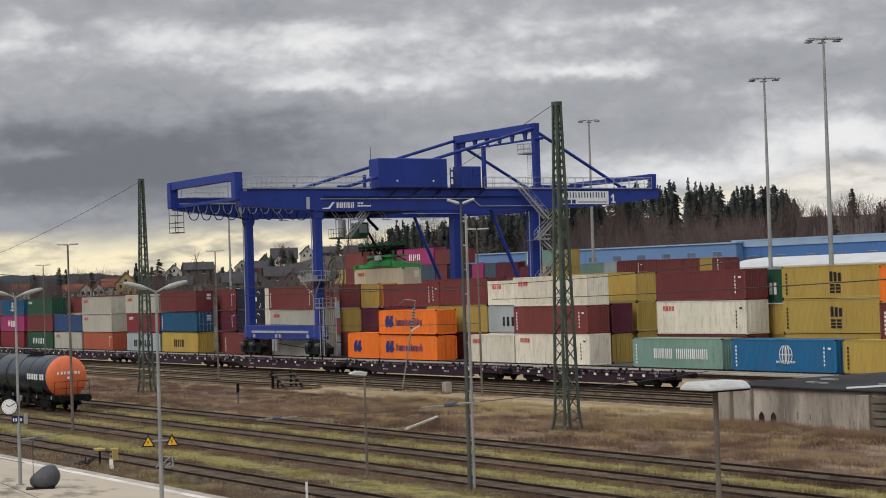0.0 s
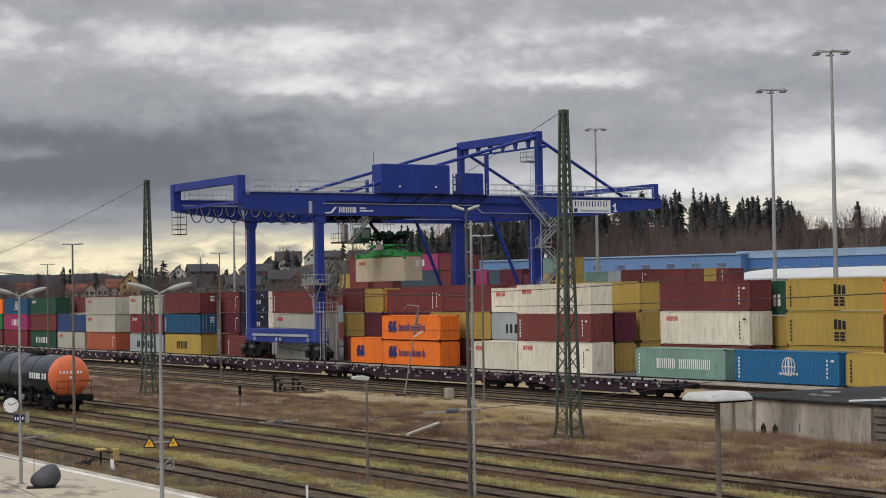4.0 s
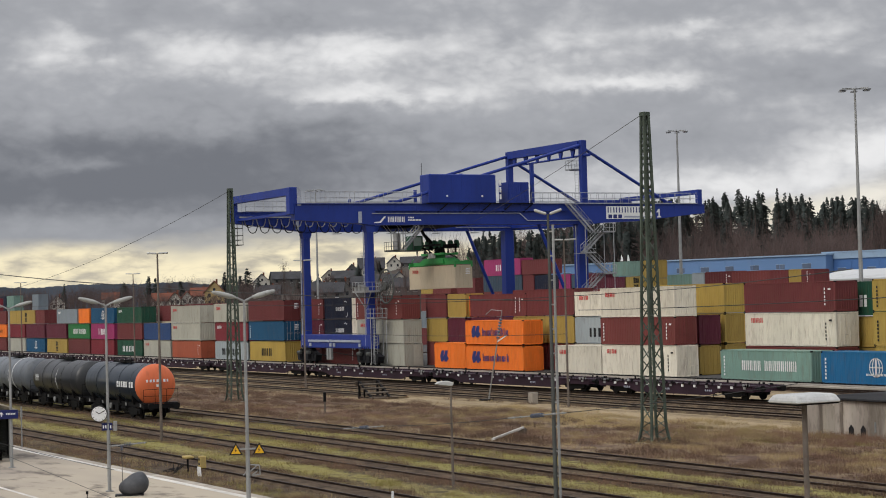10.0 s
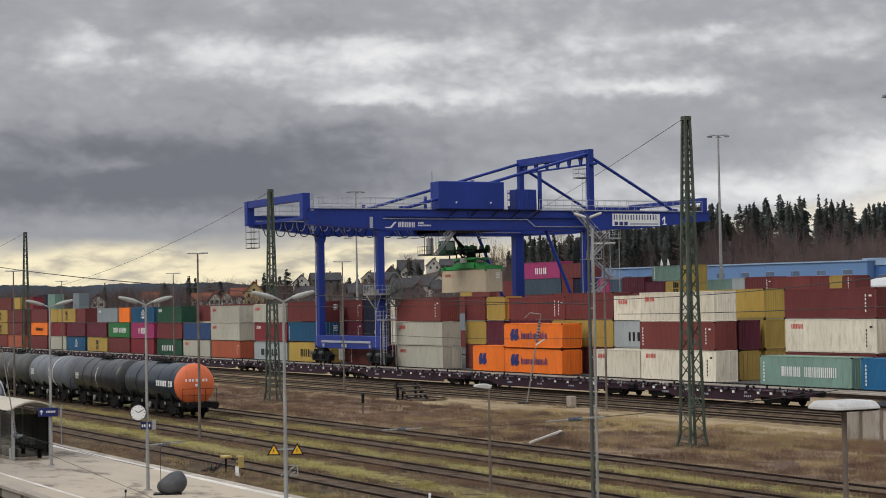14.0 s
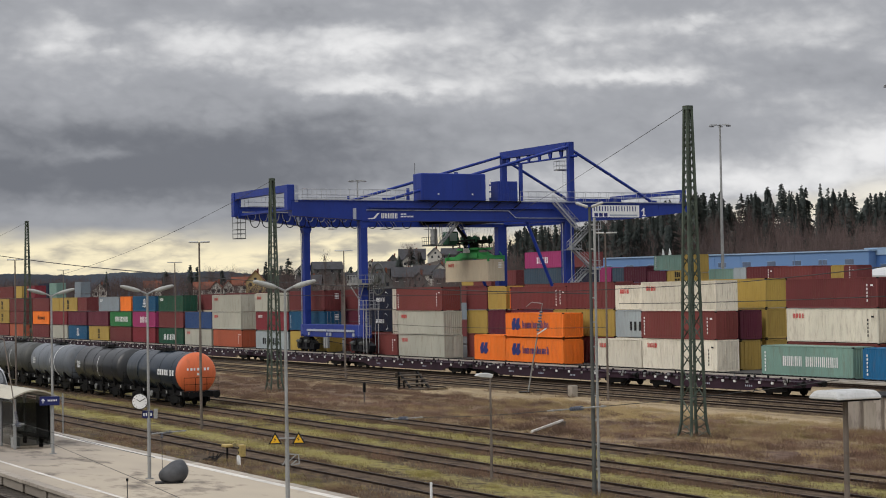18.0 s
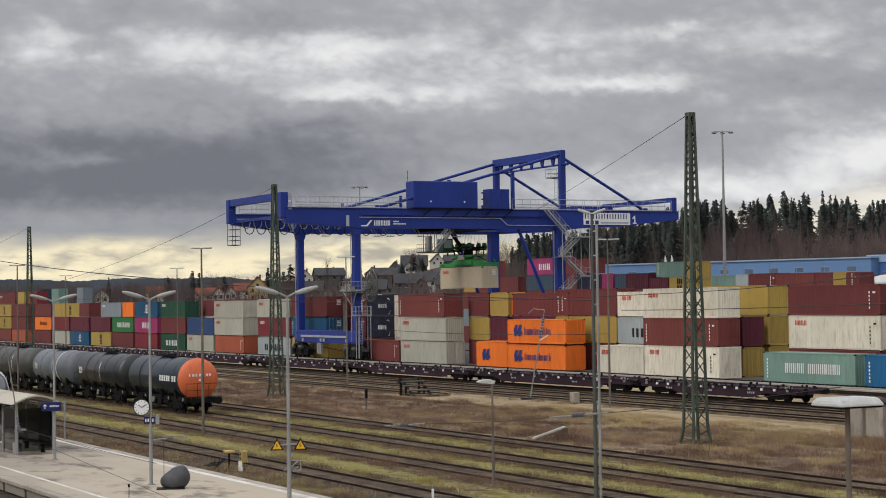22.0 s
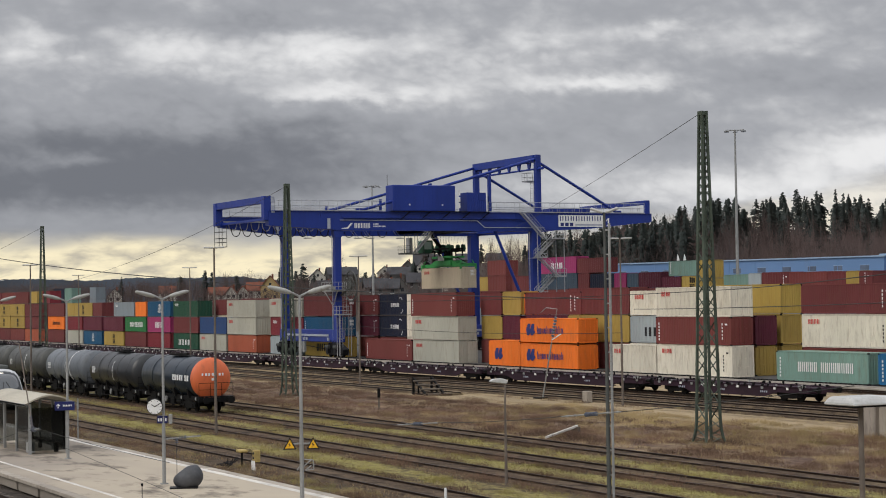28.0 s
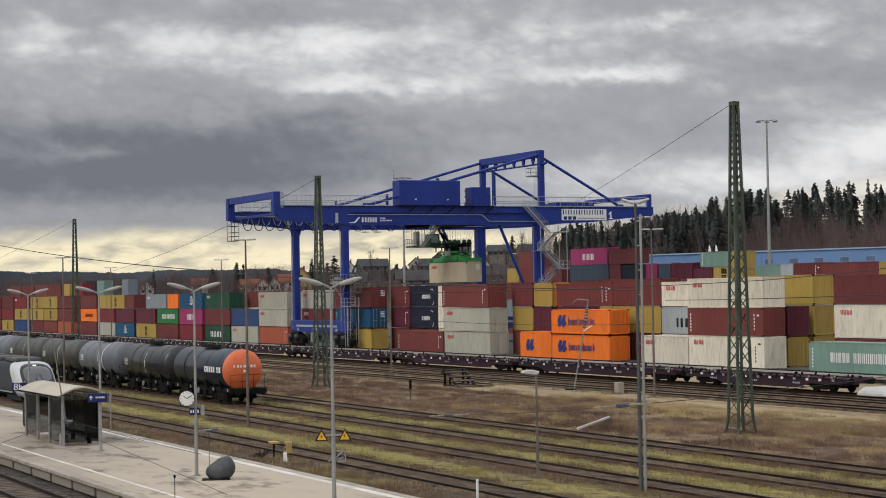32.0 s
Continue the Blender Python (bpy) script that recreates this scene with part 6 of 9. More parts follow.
    v, f = corr(2.9, 2.5, 0.3, 0.05, 0, lambda a, d, z: (GX + 0.5 - d, 19.1 + a, ZT + 0.12 + z), True)
    bm = bmesh.new()
    box(bm, 7.2, GX + 0.42, 19.1, 22.0, ZT + 0.12, 21.95)
    eb = part("switch_room", bm, P, c, "small blue corrugated switch room")
    link_mesh("corrugated_wall", v, f, P, eb)
    bm = bmesh.new()
    box(bm, GX + 0.5, GX + 0.53, 20.9, 21.7, 20.9, 21.8)
    part("door", bm, M["crane_blue"], eb)
    # walkways with railings
    for s, segs in ((1, ((-8.4, 6.8), (22.3, 47.5))), (-1, ((-8.4, 47.5),))):
        for a, b in segs:
            bm = bmesh.new()
            railing(bm, (s * (GX + 0.7), a, ZT + 0.05), (s * (GX + 0.7), b, ZT + 0.05), 1.4, 1.2)
            part("railing", bm, M["steel"], c, "galvanised walkway railing")
            bm = bmesh.new()
            railing(bm, (s * (GX - 0.7), a, ZT + 0.05), (s * (GX - 0.7), b, ZT + 0.05), 1.4, 1.2)
            part("railing", bm, M["steel"], c, "galvanised walkway railing")
    bm = bmesh.new()
    box(bm, -GX + 1.0, -GX + 3.4, 41.0, 47.8, ZT, ZT + 1.5)
    part("tip_cabinet", bm, P, c, "blue cabinet row at the landside tip")
    bm = bmesh.new()
    prism(bm, [(-GX, 18.0), (-GX, 21.2), (GX, 21.2), (GX, 18.0), (GX - 0.5, 18.0), (GX - 0.5, 20.6), (-GX + 0.5, 20.6), (-GX + 0.5, 18.0)], "y", y1 - 0.6, y1 + 0.1)
    part("tip_portal", bm, P, c, "blue portal at the landside tip")
    # signs
    bm = bmesh.new()
    box(bm, GX + 0.605, GX + 0.66, 33.3, 40.7, 17.35, 18.95)
    sg = part("name_board", bm, M["white"], c, "white board with dark lettering bars")
    bm = bmesh.new()
    for k in range(8):
        yy = 33.5 + 0.87 * k
        box(bm, GX + 0.66, GX + 0.668, yy, yy + 0.17, 18.15, 18.82)
        box(bm, GX + 0.66, GX + 0.668, yy + 0.42, yy + 0.56, 18.15, 18.82)
    for k in range(3):
        box(bm, GX + 0.66, GX + 0.668, 33.6 + k * 0.75, 34.15 + k * 0.75, 17.42, 17.9)
    part("lettering", bm, M["blue_mark"], sg, "dark blue lettering bars")
    bm = bmesh.new()
    box(bm, GX + 0.66, GX + 0.666, 36.0, 40.4, 17.5, 17.72)
    part("small_lettering", bm, M["crane_light"], sg)
    bm = bmesh.new()
    box(bm, GX + 0.605, GX + 0.625, 41.36, 41.56, 17.62, 18.6)
    box(bm, GX + 0.606, GX + 0.626, 41.16, 41.76, 17.52, 17.66)
    prism(bm, [(41.06, 18.24), (41.14, 18.13), (41.4, 18.34), (41.4, 18.6)], "x", GX + 0.604, GX + 0.624)
    part("number", bm, M["white"], c, "white figure one")
    bm = bmesh.new()
    for k in range(5):
        yy = 2.28 + 0.47 * k
        box(bm, GX + 0.605, GX + 0.615, yy, yy + 0.16, 17.05, 17.7)
        box(bm, GX + 0.605, GX + 0.615, yy + 0.24, yy + 0.35, 17.05, 17.7)
    prism(bm, [(0.45, 16.95), (1.35, 16.95), (2.05, 17.72), (1.75, 17.72), (1.2, 17.12), (0.45, 17.05)], "x", GX + 0.605, GX + 0.615)
    for k, w in ((0, 0.8), (1, 1.8)):
        for j in range(int(w / 0.2)):
            box(bm, GX + 0.605, GX + 0.615, 5.0 + 0.2 * j, 5.15 + 0.2 * j, 17.5 - 0.3 * k, 17.68 - 0.3 * k)
    part("lettering", bm, M["white"], c, "white lettering bars with a slanted emblem")
    # festoon cables under the track-side cantilever
    def festoon(x, ya, wide, top, dep, mat_):
        bm = bmesh.new()
        pts = [(x, ya + wide * (0.5 + 0.62 * math.sin((i / 5 - 1) * 1.35) / 1.2), top - dep * (1 - abs(i / 5 - 1) ** 2.4)) for i in range(11)]
        sweep(bm, pts, 0.06, 5)
        part("festoon_cable", bm, mat_, c, "hanging loop of festoon cable")
    for k in range(9):
        festoon(-GX + 0.85, y0 + 1.7 + k * 1.65, 1.2, 18.4, 1.05, M["pole_grey"])
        festoon(-GX + 1.1, y0 + 2.0 + k * 1.65, 1.35, 17.65, 1.05, M["dark_steel"])
    for k in range(4):
        festoon(-GX + 1.1, 6.0 + k * 2.6, 1.4, 17.3, 0.8, M["dark_steel"])
    bm = bmesh.new()
    box(bm, -GX + 0.8, -GX + 1.15, y0 + 1, 16.0, 18.5, 18.66)
    part("festoon_rail", bm, M["pole_grey"], c, "pale festoon rail along the far girder")
    for s in (-1, 1):
        bm = bmesh.new()
        box(bm, s * GX + 0.6, s * GX + 0.72, -1.6, -1.2, 16.95, 18.3)
        part("side_cabinet", bm, M["crane_light"], c, "pale upright cabinet on the girder")
    for yy in (-4.6, 2.6, 4.4, 8.8, 14.0, 33.5):
        bm = bmesh.new()
        for dx in (0, 0.8):
            tube(bm, (GX - 1.4 + dx, yy, ZB), (GX - 1.4 + dx, yy + 0.8, ZB - 1.0), 0.03, 4)
        box(bm, GX - 1.5, GX - 0.5, yy + 0.5, yy + 1.3, ZB - 1.06, ZB - 0.98)
        part("floodlight", bm, M["steel"], c, "floodlight on a hanging bracket")
    # access ladder tower, cable reel and platform at one track-side leg
    bm = bmesh.new()
    xl = GX + 1.6
    for z0, z1, yo in ((0.4, 5.8, -0.3), (5.6, 9.9, 0.3)):
        ladder_cage(bm, xl, yo, z0, z1)
    for z in (5.7, ):
        box(bm, GX + 0.7, xl + 0.9, -0.9, 0.9, z - 0.05, z)
        railing(bm, (xl + 0.9, -0.9, z), (xl + 0.9, 0.9, z), 1.1, 0.9)
        railing(bm, (GX + 0.7, -0.9, z), (xl + 0.9, -0.9, z), 1.1, 0.9)
    for dx in (0.0, 0.9):
        for dy in (-0.8, 0.8):
            tube(bm, (xl + dx - 0.1, dy, 0.3), (xl + dx - 0.1, dy, 6.9), 0.05, 4)
    part("ladder_tower", bm, M["steel"], c, "galvanised caged ladder tower")
    bm = bmesh.new()
    box(bm, GX - 1.3, GX + 2.2, -1.7, 1.0, 8.75, 8.85)
    railing(bm, (GX - 1.3, -1.7, 8.85), (GX + 2.2, -1.7, 8.85), 1.1, 0.8)
    railing(bm, (GX + 2.2, -1.7, 8.85), (GX + 2.2, 1.0, 8.85), 1.1, 0.8)
    for k in range(3):
        box(bm, GX - 1.1 + k * 1.0, GX - 0.35 + k * 1.0, -1.6, -1.0, 8.95, 9.35 + 0.35 * (k % 2))
    beam(bm, (GX - 2.0, -1.0, 8.75), (GX, -0.7, 7.0), 0.1, 0.1)
    beam(bm, (GX + 2.2, -1.0, 8.75), (GX + 0.3, -0.7, 7.0), 0.1, 0.1)
    part("service_platform", bm, M["pole_grey"], c, "grey service platform with cabinets")
    bm = bmesh.new()
    cxr, czr = GX + 3.6, 9.4
    for r in (1.95, 1.1, 0.4):
        n = 26
        for k in range(n):
            a, b = math.tau * k / n, math.tau * (k + 1) / n
            tube(bm, (cxr + r * math.cos(a), 0.3, czr + r * math.sin(a)), (cxr + r * math.cos(b), 0.3, czr + r * math.sin(b)), 0.11 if r > 1.8 else 0.06, 5)
    for k in range(16):
        a = math.tau * k / 16
        tube(bm, (cxr, 0.3, czr), (cxr + 1.95 * math.cos(a), 0.3, czr + 1.95 * math.sin(a)), 0.04, 4)
    tube(bm, (cxr, 0.1, czr), (cxr, 0.5, czr), 0.45, 20)
    beam(bm, (GX + 0.5, 0.3, 8.2), (cxr, 0.3, czr), 0.2, 0.25)
    part("cable_reel", bm, M["pole_dark"], c, "large spoked cable reel")
    # stairs at the landside leg
    bm = bmesh.new()
    xs = GX + 1.0
    stair_flight(bm, (xs, 27.0, ZT), (xs, 30.6, 15.6), (0.9, 0, 0))
    z, k = 15.6, 0
    while z > 3.5:
        a, b = (29.0, 32.0) if k % 2 else (32.0, 29.0)
        box(bm, xs - 0.1, xs + 2.2, a - 0.9, a + 0.9, z - 0.06, z)
        railing(bm, (xs + 2.2, a - 0.9, z), (xs + 2.2, a + 0.9, z), 1.1, 0.9)
        stair_flight(bm, (xs + 0.1 + 1.0 * (k % 2), a, z), (xs + 0.1 + 1.0 * (k % 2), b, z - 2.6), (0.85, 0, 0))
        z -= 2.6
        k += 1
    for dy in (28.4, 32.6):
        for dx in (0.0, 2.2):
            tube(bm, (xs + dx, dy, 2.5), (xs + dx, dy, 16.5), 0.06, 5)
    part("stairs", bm, M["steel"], c, "zigzag galvanised stairs at the landside leg")
    # trolley
    bm = bmesh.new()
    for s in (-1, 1):
        box(bm, s * 8.2 - 0.35, s * 8.2 + 0.35, -4.0, 4.0, 17.2, 17.9)
        for yy in (-3.4, 3.4):
            box(bm, -8.2, 8.2, yy - 0.35, yy + 0.35, 17.0, 17.8)
    box(bm, -4.5, 4.5, -3.0, 3.0, 16.95, 17.6)
    tr = part("trolley", bm, M["dark_steel"], c, "dark trolley running between the girders")
    bm = bmesh.new()
    prism(bm, [(-4.3, 13.95), (-3.1, 13.95), (-2.8, 14.5), (-2.8, 15.75), (-4.3, 15.75)], "x", -0.9, 0.9)
    bevelled(bm, 0.07)
    cb = part("cab_shell", bm, M["dark_green"], tr, "dark green operator cab shell")
    bm = bmesh.new()
    box(bm, 0.9, 0.93, -4.15, -3.05, 14.5, 15.55)
    box(bm, -0.7, 0.7, -2.8, -2.77, 14.55, 15.6)
    part("cab_window", bm, M["cab_glass"], cb, "large pale cab window")
    bm = bmesh.new()
    box(bm, -1.0, 1.5, -7.3, -2.9, 13.82, 13.92)
    railing(bm, (1.5, -7.3, 13.9), (1.5, -6.6, 13.9), 1.1, 0.5)
    railing(bm, (-1.0, -7.3, 13.9), (1.5, -7.3, 13.9), 1.1, 0.6)
    for yy in (-6.4, -5.8, -4.4):
        tube(bm, (1.3, yy, 13.9), (1.3, yy, 16.7), 0.05, 4)
        tube(bm, (-0.8, yy, 13.9), (-0.8, yy, 16.7), 0.05, 4)
    part("cab_gallery", bm, M["pole_dark"], tr, "dark grey cab gallery with railings")
    bm = bmesh.new()
    box(bm, 0.3, 1.2, -6.7, -6.1, 13.95, 16.1)
    bevelled(bm, 0.04)
    part("cabinet", bm, M["pole_grey"], tr, "grey switch cabinet on the gallery")
    bm = bmesh.new()
    stair_flight(bm, (1.7, -5.9, 13.95), (1.7, -3.1, 16.9), (-0.85, 0, 0))
    part("stairs", bm, M["steel"], tr, "steep galvanised stairs up to the trolley")
    bm = bmesh.new()
    sweep(bm, [(0.6, -3.0, 16.7), (0.9, -2.7, 15.9), (0.8, -2.0, 15.3), (0.3, -1.3, 14.9)], 0.2, 7)
    part("hanging_cable", bm, M["dark_steel"], tr, "thick dark hanging cable bundle")
    # spreader and hoist block: origin at the top of the hanging container
    S = M["spreader_green"]
    bm = bmesh.new()
    for yy in (-0.55, 0.55):
        box(bm, -6.0, 6.0, yy - 0.18, yy + 0.18, 0.12, 0.55)
    for s in (-1, 1):
        box(bm, s * 5.95 - 0.15, s * 5.95 + 0.15, -1.2, 1.2, 0.06, 0.45)
    box(bm, -2.6, 2.6, -1.0, 1.0, 0.3, 0.85)
    prism(bm, [(-4.2, 0.5), (4.2, 0.5), (2.6, 1.0), (-2.6, 1.0)], "y", -0.8, 0.8)
    sp = part("spreader", bm, S, c, "bright green telescopic container spreader")
    for s in (-1, 1):
        for q in (-1, 1):
            bm = bmesh.new()
            box(bm, s * 6.02 - 0.12, s * 6.02 + 0.12, q * 1.15 - 0.12, q * 1.15 + 0.12, -0.25, 0.5)
            tube(bm, (s * 5.9, q * 1.05, 0.4), (s * 5.4, q * 0.9, 1.0), 0.05, 5)
            part("flipper", bm, S, sp)
    bm = bmesh.new()
    for q in (-0.9, 0.9):
        box(bm, -3.0, 3.0, q - 0.16, q + 0.16, 1.35, 1.62)
    for x in (-2.6, -0.8, 0.8, 2.6):
        box(bm, x - 0.14, x + 0.14, -1.1, 1.1, 1.4, 1.58)
    tube(bm, (0, 0, 0.8), (0, 0, 1.4), 0.7, 14)
    part("rotator", bm, M["spreader_green"], sp, "green slewing frame")
    for x in (-4.2, -2.7, -1.1, 0.8, 2.4):
        for q in (-1, 1):
            bm = bmesh.new()
            tube(bm, (x, q * 1.15 - 0.13, 2.75), (x, q * 1.15 + 0.13, 2.75), 0.5, 16)
            tube(bm, (x, q * 1.15 - 0.17, 2.75), (x, q * 1.15 + 0.17, 2.75), 0.14, 8)
            part("sheave", bm, M["dark_green"], sp, "dark green rope sheave")
            bm = bmesh.new()
            for dx in (-0.45, 0.45):
                tube(bm, (x + dx, q * 1.15, 2.75), (x * 1.2 + dx, q * 1.6, 5.2), 0.013, 4)
            part("rope", bm, M["wire"], sp, "taut hoist ropes")
    bm = bmesh.new()
    for q in (-1.15, 1.15):
        for dq in (-0.2, 0.2):
            box(bm, -4.6, 2.8, q + dq - 0.03, q + dq + 0.03, 2.5, 2.75)
    for x in (-4.4, -2.4, 0.6, 2.6):
        box(bm, x - 0.08, x + 0.08, -1.35, 1.35, 2.2, 2.45)
        for q in (-0.9, 0.9):
            box(bm, x - 0.07, x + 0.07, q - 0.07, q + 0.07, 1.6, 2.25)
    for s_ in (-1, 1):
        tube(bm, (s_ * 0.4, -0.9, 1.6), (s_ * 1.6, -0.9, 2.2), 0.1, 6)
        tube(bm, (s_ * 0.9, 0.2, 1.7), (s_ * 0.3, 0.2, 2.9), 0.1, 6)
    tube(bm, (-0.8, 0, 2.0), (0.8, 0, 2.0), 0.32, 12)
    part("head_block", bm, M["dark_steel"], sp, "dark open hoist head block")
    bm = bmesh.new()
    box(bm, -0.6, 0.5, -1.35, -0.9, 1.0, 1.6)
    part("motor_box", bm, M["white"], sp, "pale motor box")
    bm = bmesh.new()
    for a, b in (((-4.8, 0, 1.1), (-2.4, 0, 1.5)), ((2.4, 0, 1.5), (4.6, 0, 0.9))):
        tube(bm, a, b, 0.08, 5)
    tube(bm, (-0.4, -0.8, 2.0), (-1.4, -1.6, 4.4), 0.16, 6)
    part("hose", bm, M["dark_steel"], sp)
    return c, tr, sp


crane, trolley, spreader = build_crane()
load = container(-189.8, 109.46, 7.2, "tan", H=HC, doors=True, mark="Tr Dw", group="container carried by the crane", name="shipping_container")
tagged(load, "tan forty-foot shipping container hanging from the green spreader")

# rear stacks: right end, length, lowest height seen, top, colour
for xr, L, z0, z1, cc, mk in (
        (-250.3, 11.6, 11.35, 14.0, "pink", "Cw"), (-241.9, 8.1, 11.27, 13.6, "maroon", ""), (-250.0, 12.19, 8.8, 11.35, "dark_slate", ""), (-246.4, 3.3, 8.8, 11.25, "maroon", ""),
        (-239.2, 6.9, 8.7, 11.1, "navy", ""), (-235.9, 3.2, 8.7, 11.1, "pink", ""), (-232.4, 3.1, 8.7, 11.0, "dark_slate", ""), (-226.4, 5.9, 8.7, 11.06, "wine", ""),
        (-221.2, 5.0, 8.7, 10.3, "wine", ""), (-216.0, 5.0, 8.0, 10.3, "yellow", "Sk"), (-217.2, 7.0, 10.33, 12.5, "teal", "Vw"), (-214.0, 2.6, 9.9, 12.5, "yellow", ""),
        (-205.0, 5.7, 8.0, 10.3, "teal", ""), (-202.1, 2.85, 8.0, 10.4, "pale_blue", ""), (-195.95, 6.1, 8.0, 10.45, "maroon", "Rw"), (-188.1, 7.8, 8.0, 10.35, "brown", ""), (-184.45, 3.6, 8.0, 10.3, "maroon", ""), (-181.95, 2.44, 8.0, 10.3, "yellow", ""),
        (-179.45, 2.44, 8.0, 10.25, "maroon", "Rw"), (-273.5, 6.5, 8.8, 11.4, "brown", ""), (-273.5, 6.5, 11.42, 14.0, "brown", ""), (-279.9, 4.4, 8.8, 11.3, "yellow", ""), (-265.0, 6.2, 8.8, 11.2, "maroon", "")):
    container(xr, 150.0, z0, cc, L=L, H=round(z1 - z0, 2), mark=mk, near=False, group=G3)
    if z0 > 9.5:
        continue
    n = max(1, round(z0 / 2.7))
    for k in range(n):
        container(xr, 150.0, z0 / n * k, ("maroon", "slate", "brown")[k % 3], L=L, H=round(z0 / n, 3), near=False, group=G3)
for k in range(4):
    container(-213.95, 150.0, 2.475 * k, ("maroon", "slate", "brown", "yellow")[k], L=2.65, H=2.475, near=False, group=G3)
for xr, L, cc in ((-472.1, 10.2, "navy"), (-464.5, 6.7, "teal"), (-442.6, 5.3, "slate")):
    for k in range(4):
        container(xr, 128.0, 2.97 * k, cc, L=L, H=2.96, near=False, group=G3)


# ---------------------------------------------------------------- railway wagons
def tank_wagon(x_end, shell, end_mat, label, first=False):
    w = thing("tank_wagon", pose(x_end, 42.2, 0.19 - SUNK), label, "tank wagon", "train of tank wagons")
    R, zc, L = 1.41, 2.26, 11.8
    bm = bmesh.new()
    prof = [(0, 0.05), (0.06, 0.55), (0.17, 0.98), (0.29, 1.24), (0.40, 1.37), (0.46, R), (L - 0.46, R), (L - 0.40, 1.37), (L - 0.29, 1.24), (L - 0.17, 0.98), (L - 0.06, 0.55), (L, 0.05)]
    lathe(bm, (0, 0, zc), (-1, 0, zc), prof, 32)
    tk = part("tank", bm, shell, w, smooth=True)
    if end_mat:
        bm = bmesh.new()
        lathe(bm, (0.012, 0, zc), (-1, 0, zc), [(a, r + 0.012) for a, r in prof[:6]] + [(0.55, R + 0.006)], 32)
        part("tank_end", bm, end_mat, tk, "bright orange domed tank end", smooth=True)
        bm = bmesh.new()
        for k in range(7):
            y = -0.80 + k * 0.24
            box(bm, 0.03, 0.045, y, y + (0.15 if k % 2 else 0.11), zc + 0.2, zc + 0.38)
        box(bm, 0.03, 0.045, -0.1, 0.06, zc - 0.12, zc + 0.04)
        part("lettering", bm, M["white"], tk, "pale lettering bars")
        bm = bmesh.new()
        for k in range(7):
            a = -4.3 + k * 0.46 + (0.25 if k > 4 else 0.0)
            box(bm, a, a + (0.26 if k % 3 else 0.32), -R - 0.012, -R + 0.03, zc - 0.16, zc + 0.22)
        part("lettering", bm, M["white"], tk, "white lettering bars")
    else:
        bm = bmesh.new()
        for k in range(3):
            a = -L + 1.2 + k * 0.3
            box(bm, a, a + 0.1, -R - 0.012, -R + 0.02, zc - 0.2, zc + 0.3)
            box(bm, a, a + 0.24, -R - 0.012, -R + 0.02, zc + 0.05, zc + 0.12)
        part("lettering", bm, M["white"], tk, "white lettering bars")
        bm = bmesh.new()
        row = [[bm.verts.new((-5.2 - dx, -math.cos(a) * (R + 0.012), zc + math.sin(a) * (R + 0.012))) for dx in (0, 0.09)] for a in [math.radians(-30 + 8 * k) for k in range(9)]]
        for r0, r1 in zip(row, row[1:]):
            bm.faces.new((r0[0], r1[0], r1[1], r0[1]))
        part("scale_strip", bm, M["white"], tk, "white upright scale strip")
    for k, a in enumerate((1.6, 4.0, 6.4, 8.8)):
        bm = bmesh.new()
        lathe(bm, (-a, 0, zc), (-a - 1, 0, zc), [(0, R + 0.002), (0.0, R + 0.02), (0.09 if k == 1 else 0.05, R + 0.02), (0.09 if k == 1 else 0.05, R + 0.002)], 32)
        part("band", bm, M["white"] if (k == 1 and shell is M["tank_grey"]) else shell, tk, smooth=False)
    bm = bmesh.new()
    tube(bm, (-L / 2, 0, zc + R - 0.05), (-L / 2, 0, zc + R + 0.22), 0.35, 14)
    box(bm, -L / 2 - 1.8, -L / 2 + 1.8, -0.35, 0.35, zc + R + 0.03, zc + R + 0.07)
    part("manhole", bm, M["dark_steel"], tk, "dark dome hatch with a catwalk")
    bm = bmesh.new()
    railing(bm, (-L / 2 - 1.8, -0.4, zc + R + 0.03), (-L / 2 + 1.8, -0.4, zc + R + 0.03), 0.35, 0.9)
    part("catwalk_rail", bm, M["dark_steel"], tk)
    bm = bmesh.new()
    for s in (-1, 1):
        box(bm, -L - 0.7, 0.7, s * 1.0 - 0.08, s * 1.0 + 0.08, 0.78, 1.08)
    for a in (0.7, -L - 0.6):
        box(bm, a - 0.12, a + 0.05, -1.28, 1.28, 0.72, 1.04)
    for a in (-1.6, -4.5, -7.3, -L + 1.6):
        prism(bm, [(-1.2, 0.95), (1.2, 0.95), (1.3, 1.55), (0.8, 1.2), (-0.8, 1.2), (-1.3, 1.55)], "x", a - 0.12, a + 0.12)
    fr = part("underframe", bm, M["dark_steel"], w, "black wagon underframe")
    for y in (-0.87, 0.87):
        bm = bmesh.new()
        tube(bm, (0.7, y, 0.87), (1.15, y, 0.87), 0.12, 10)
        tube(bm, (1.13, y, 0.87), (1.2, y, 0.87), 0.24, 14)
        part("buffer", bm, M["dark_steel"], fr, "round buffer")
    bm = bmesh.new()
    for y in (-1.2, -0.4, 0.4, 1.2):
        tube(bm, (0.6, y, 1.1), (0.6, y, 2.0), 0.017, 5)
    tube(bm, (0.6, -1.2, 2.0), (0.6, 1.2, 2.0), 0.018, 5)
    tube(bm, (0.6, -1.2, 1.55), (0.6, 1.2, 1.55), 0.014, 5)
    box(bm, -0.1, 0.62, -1.3, 1.3, 1.06, 1.1)
    part("end_railing", bm, M["dark_steel"], fr, "end platform with a railing")
    for a in (-2.0, -L + 2.0):
        bm = bmesh.new()
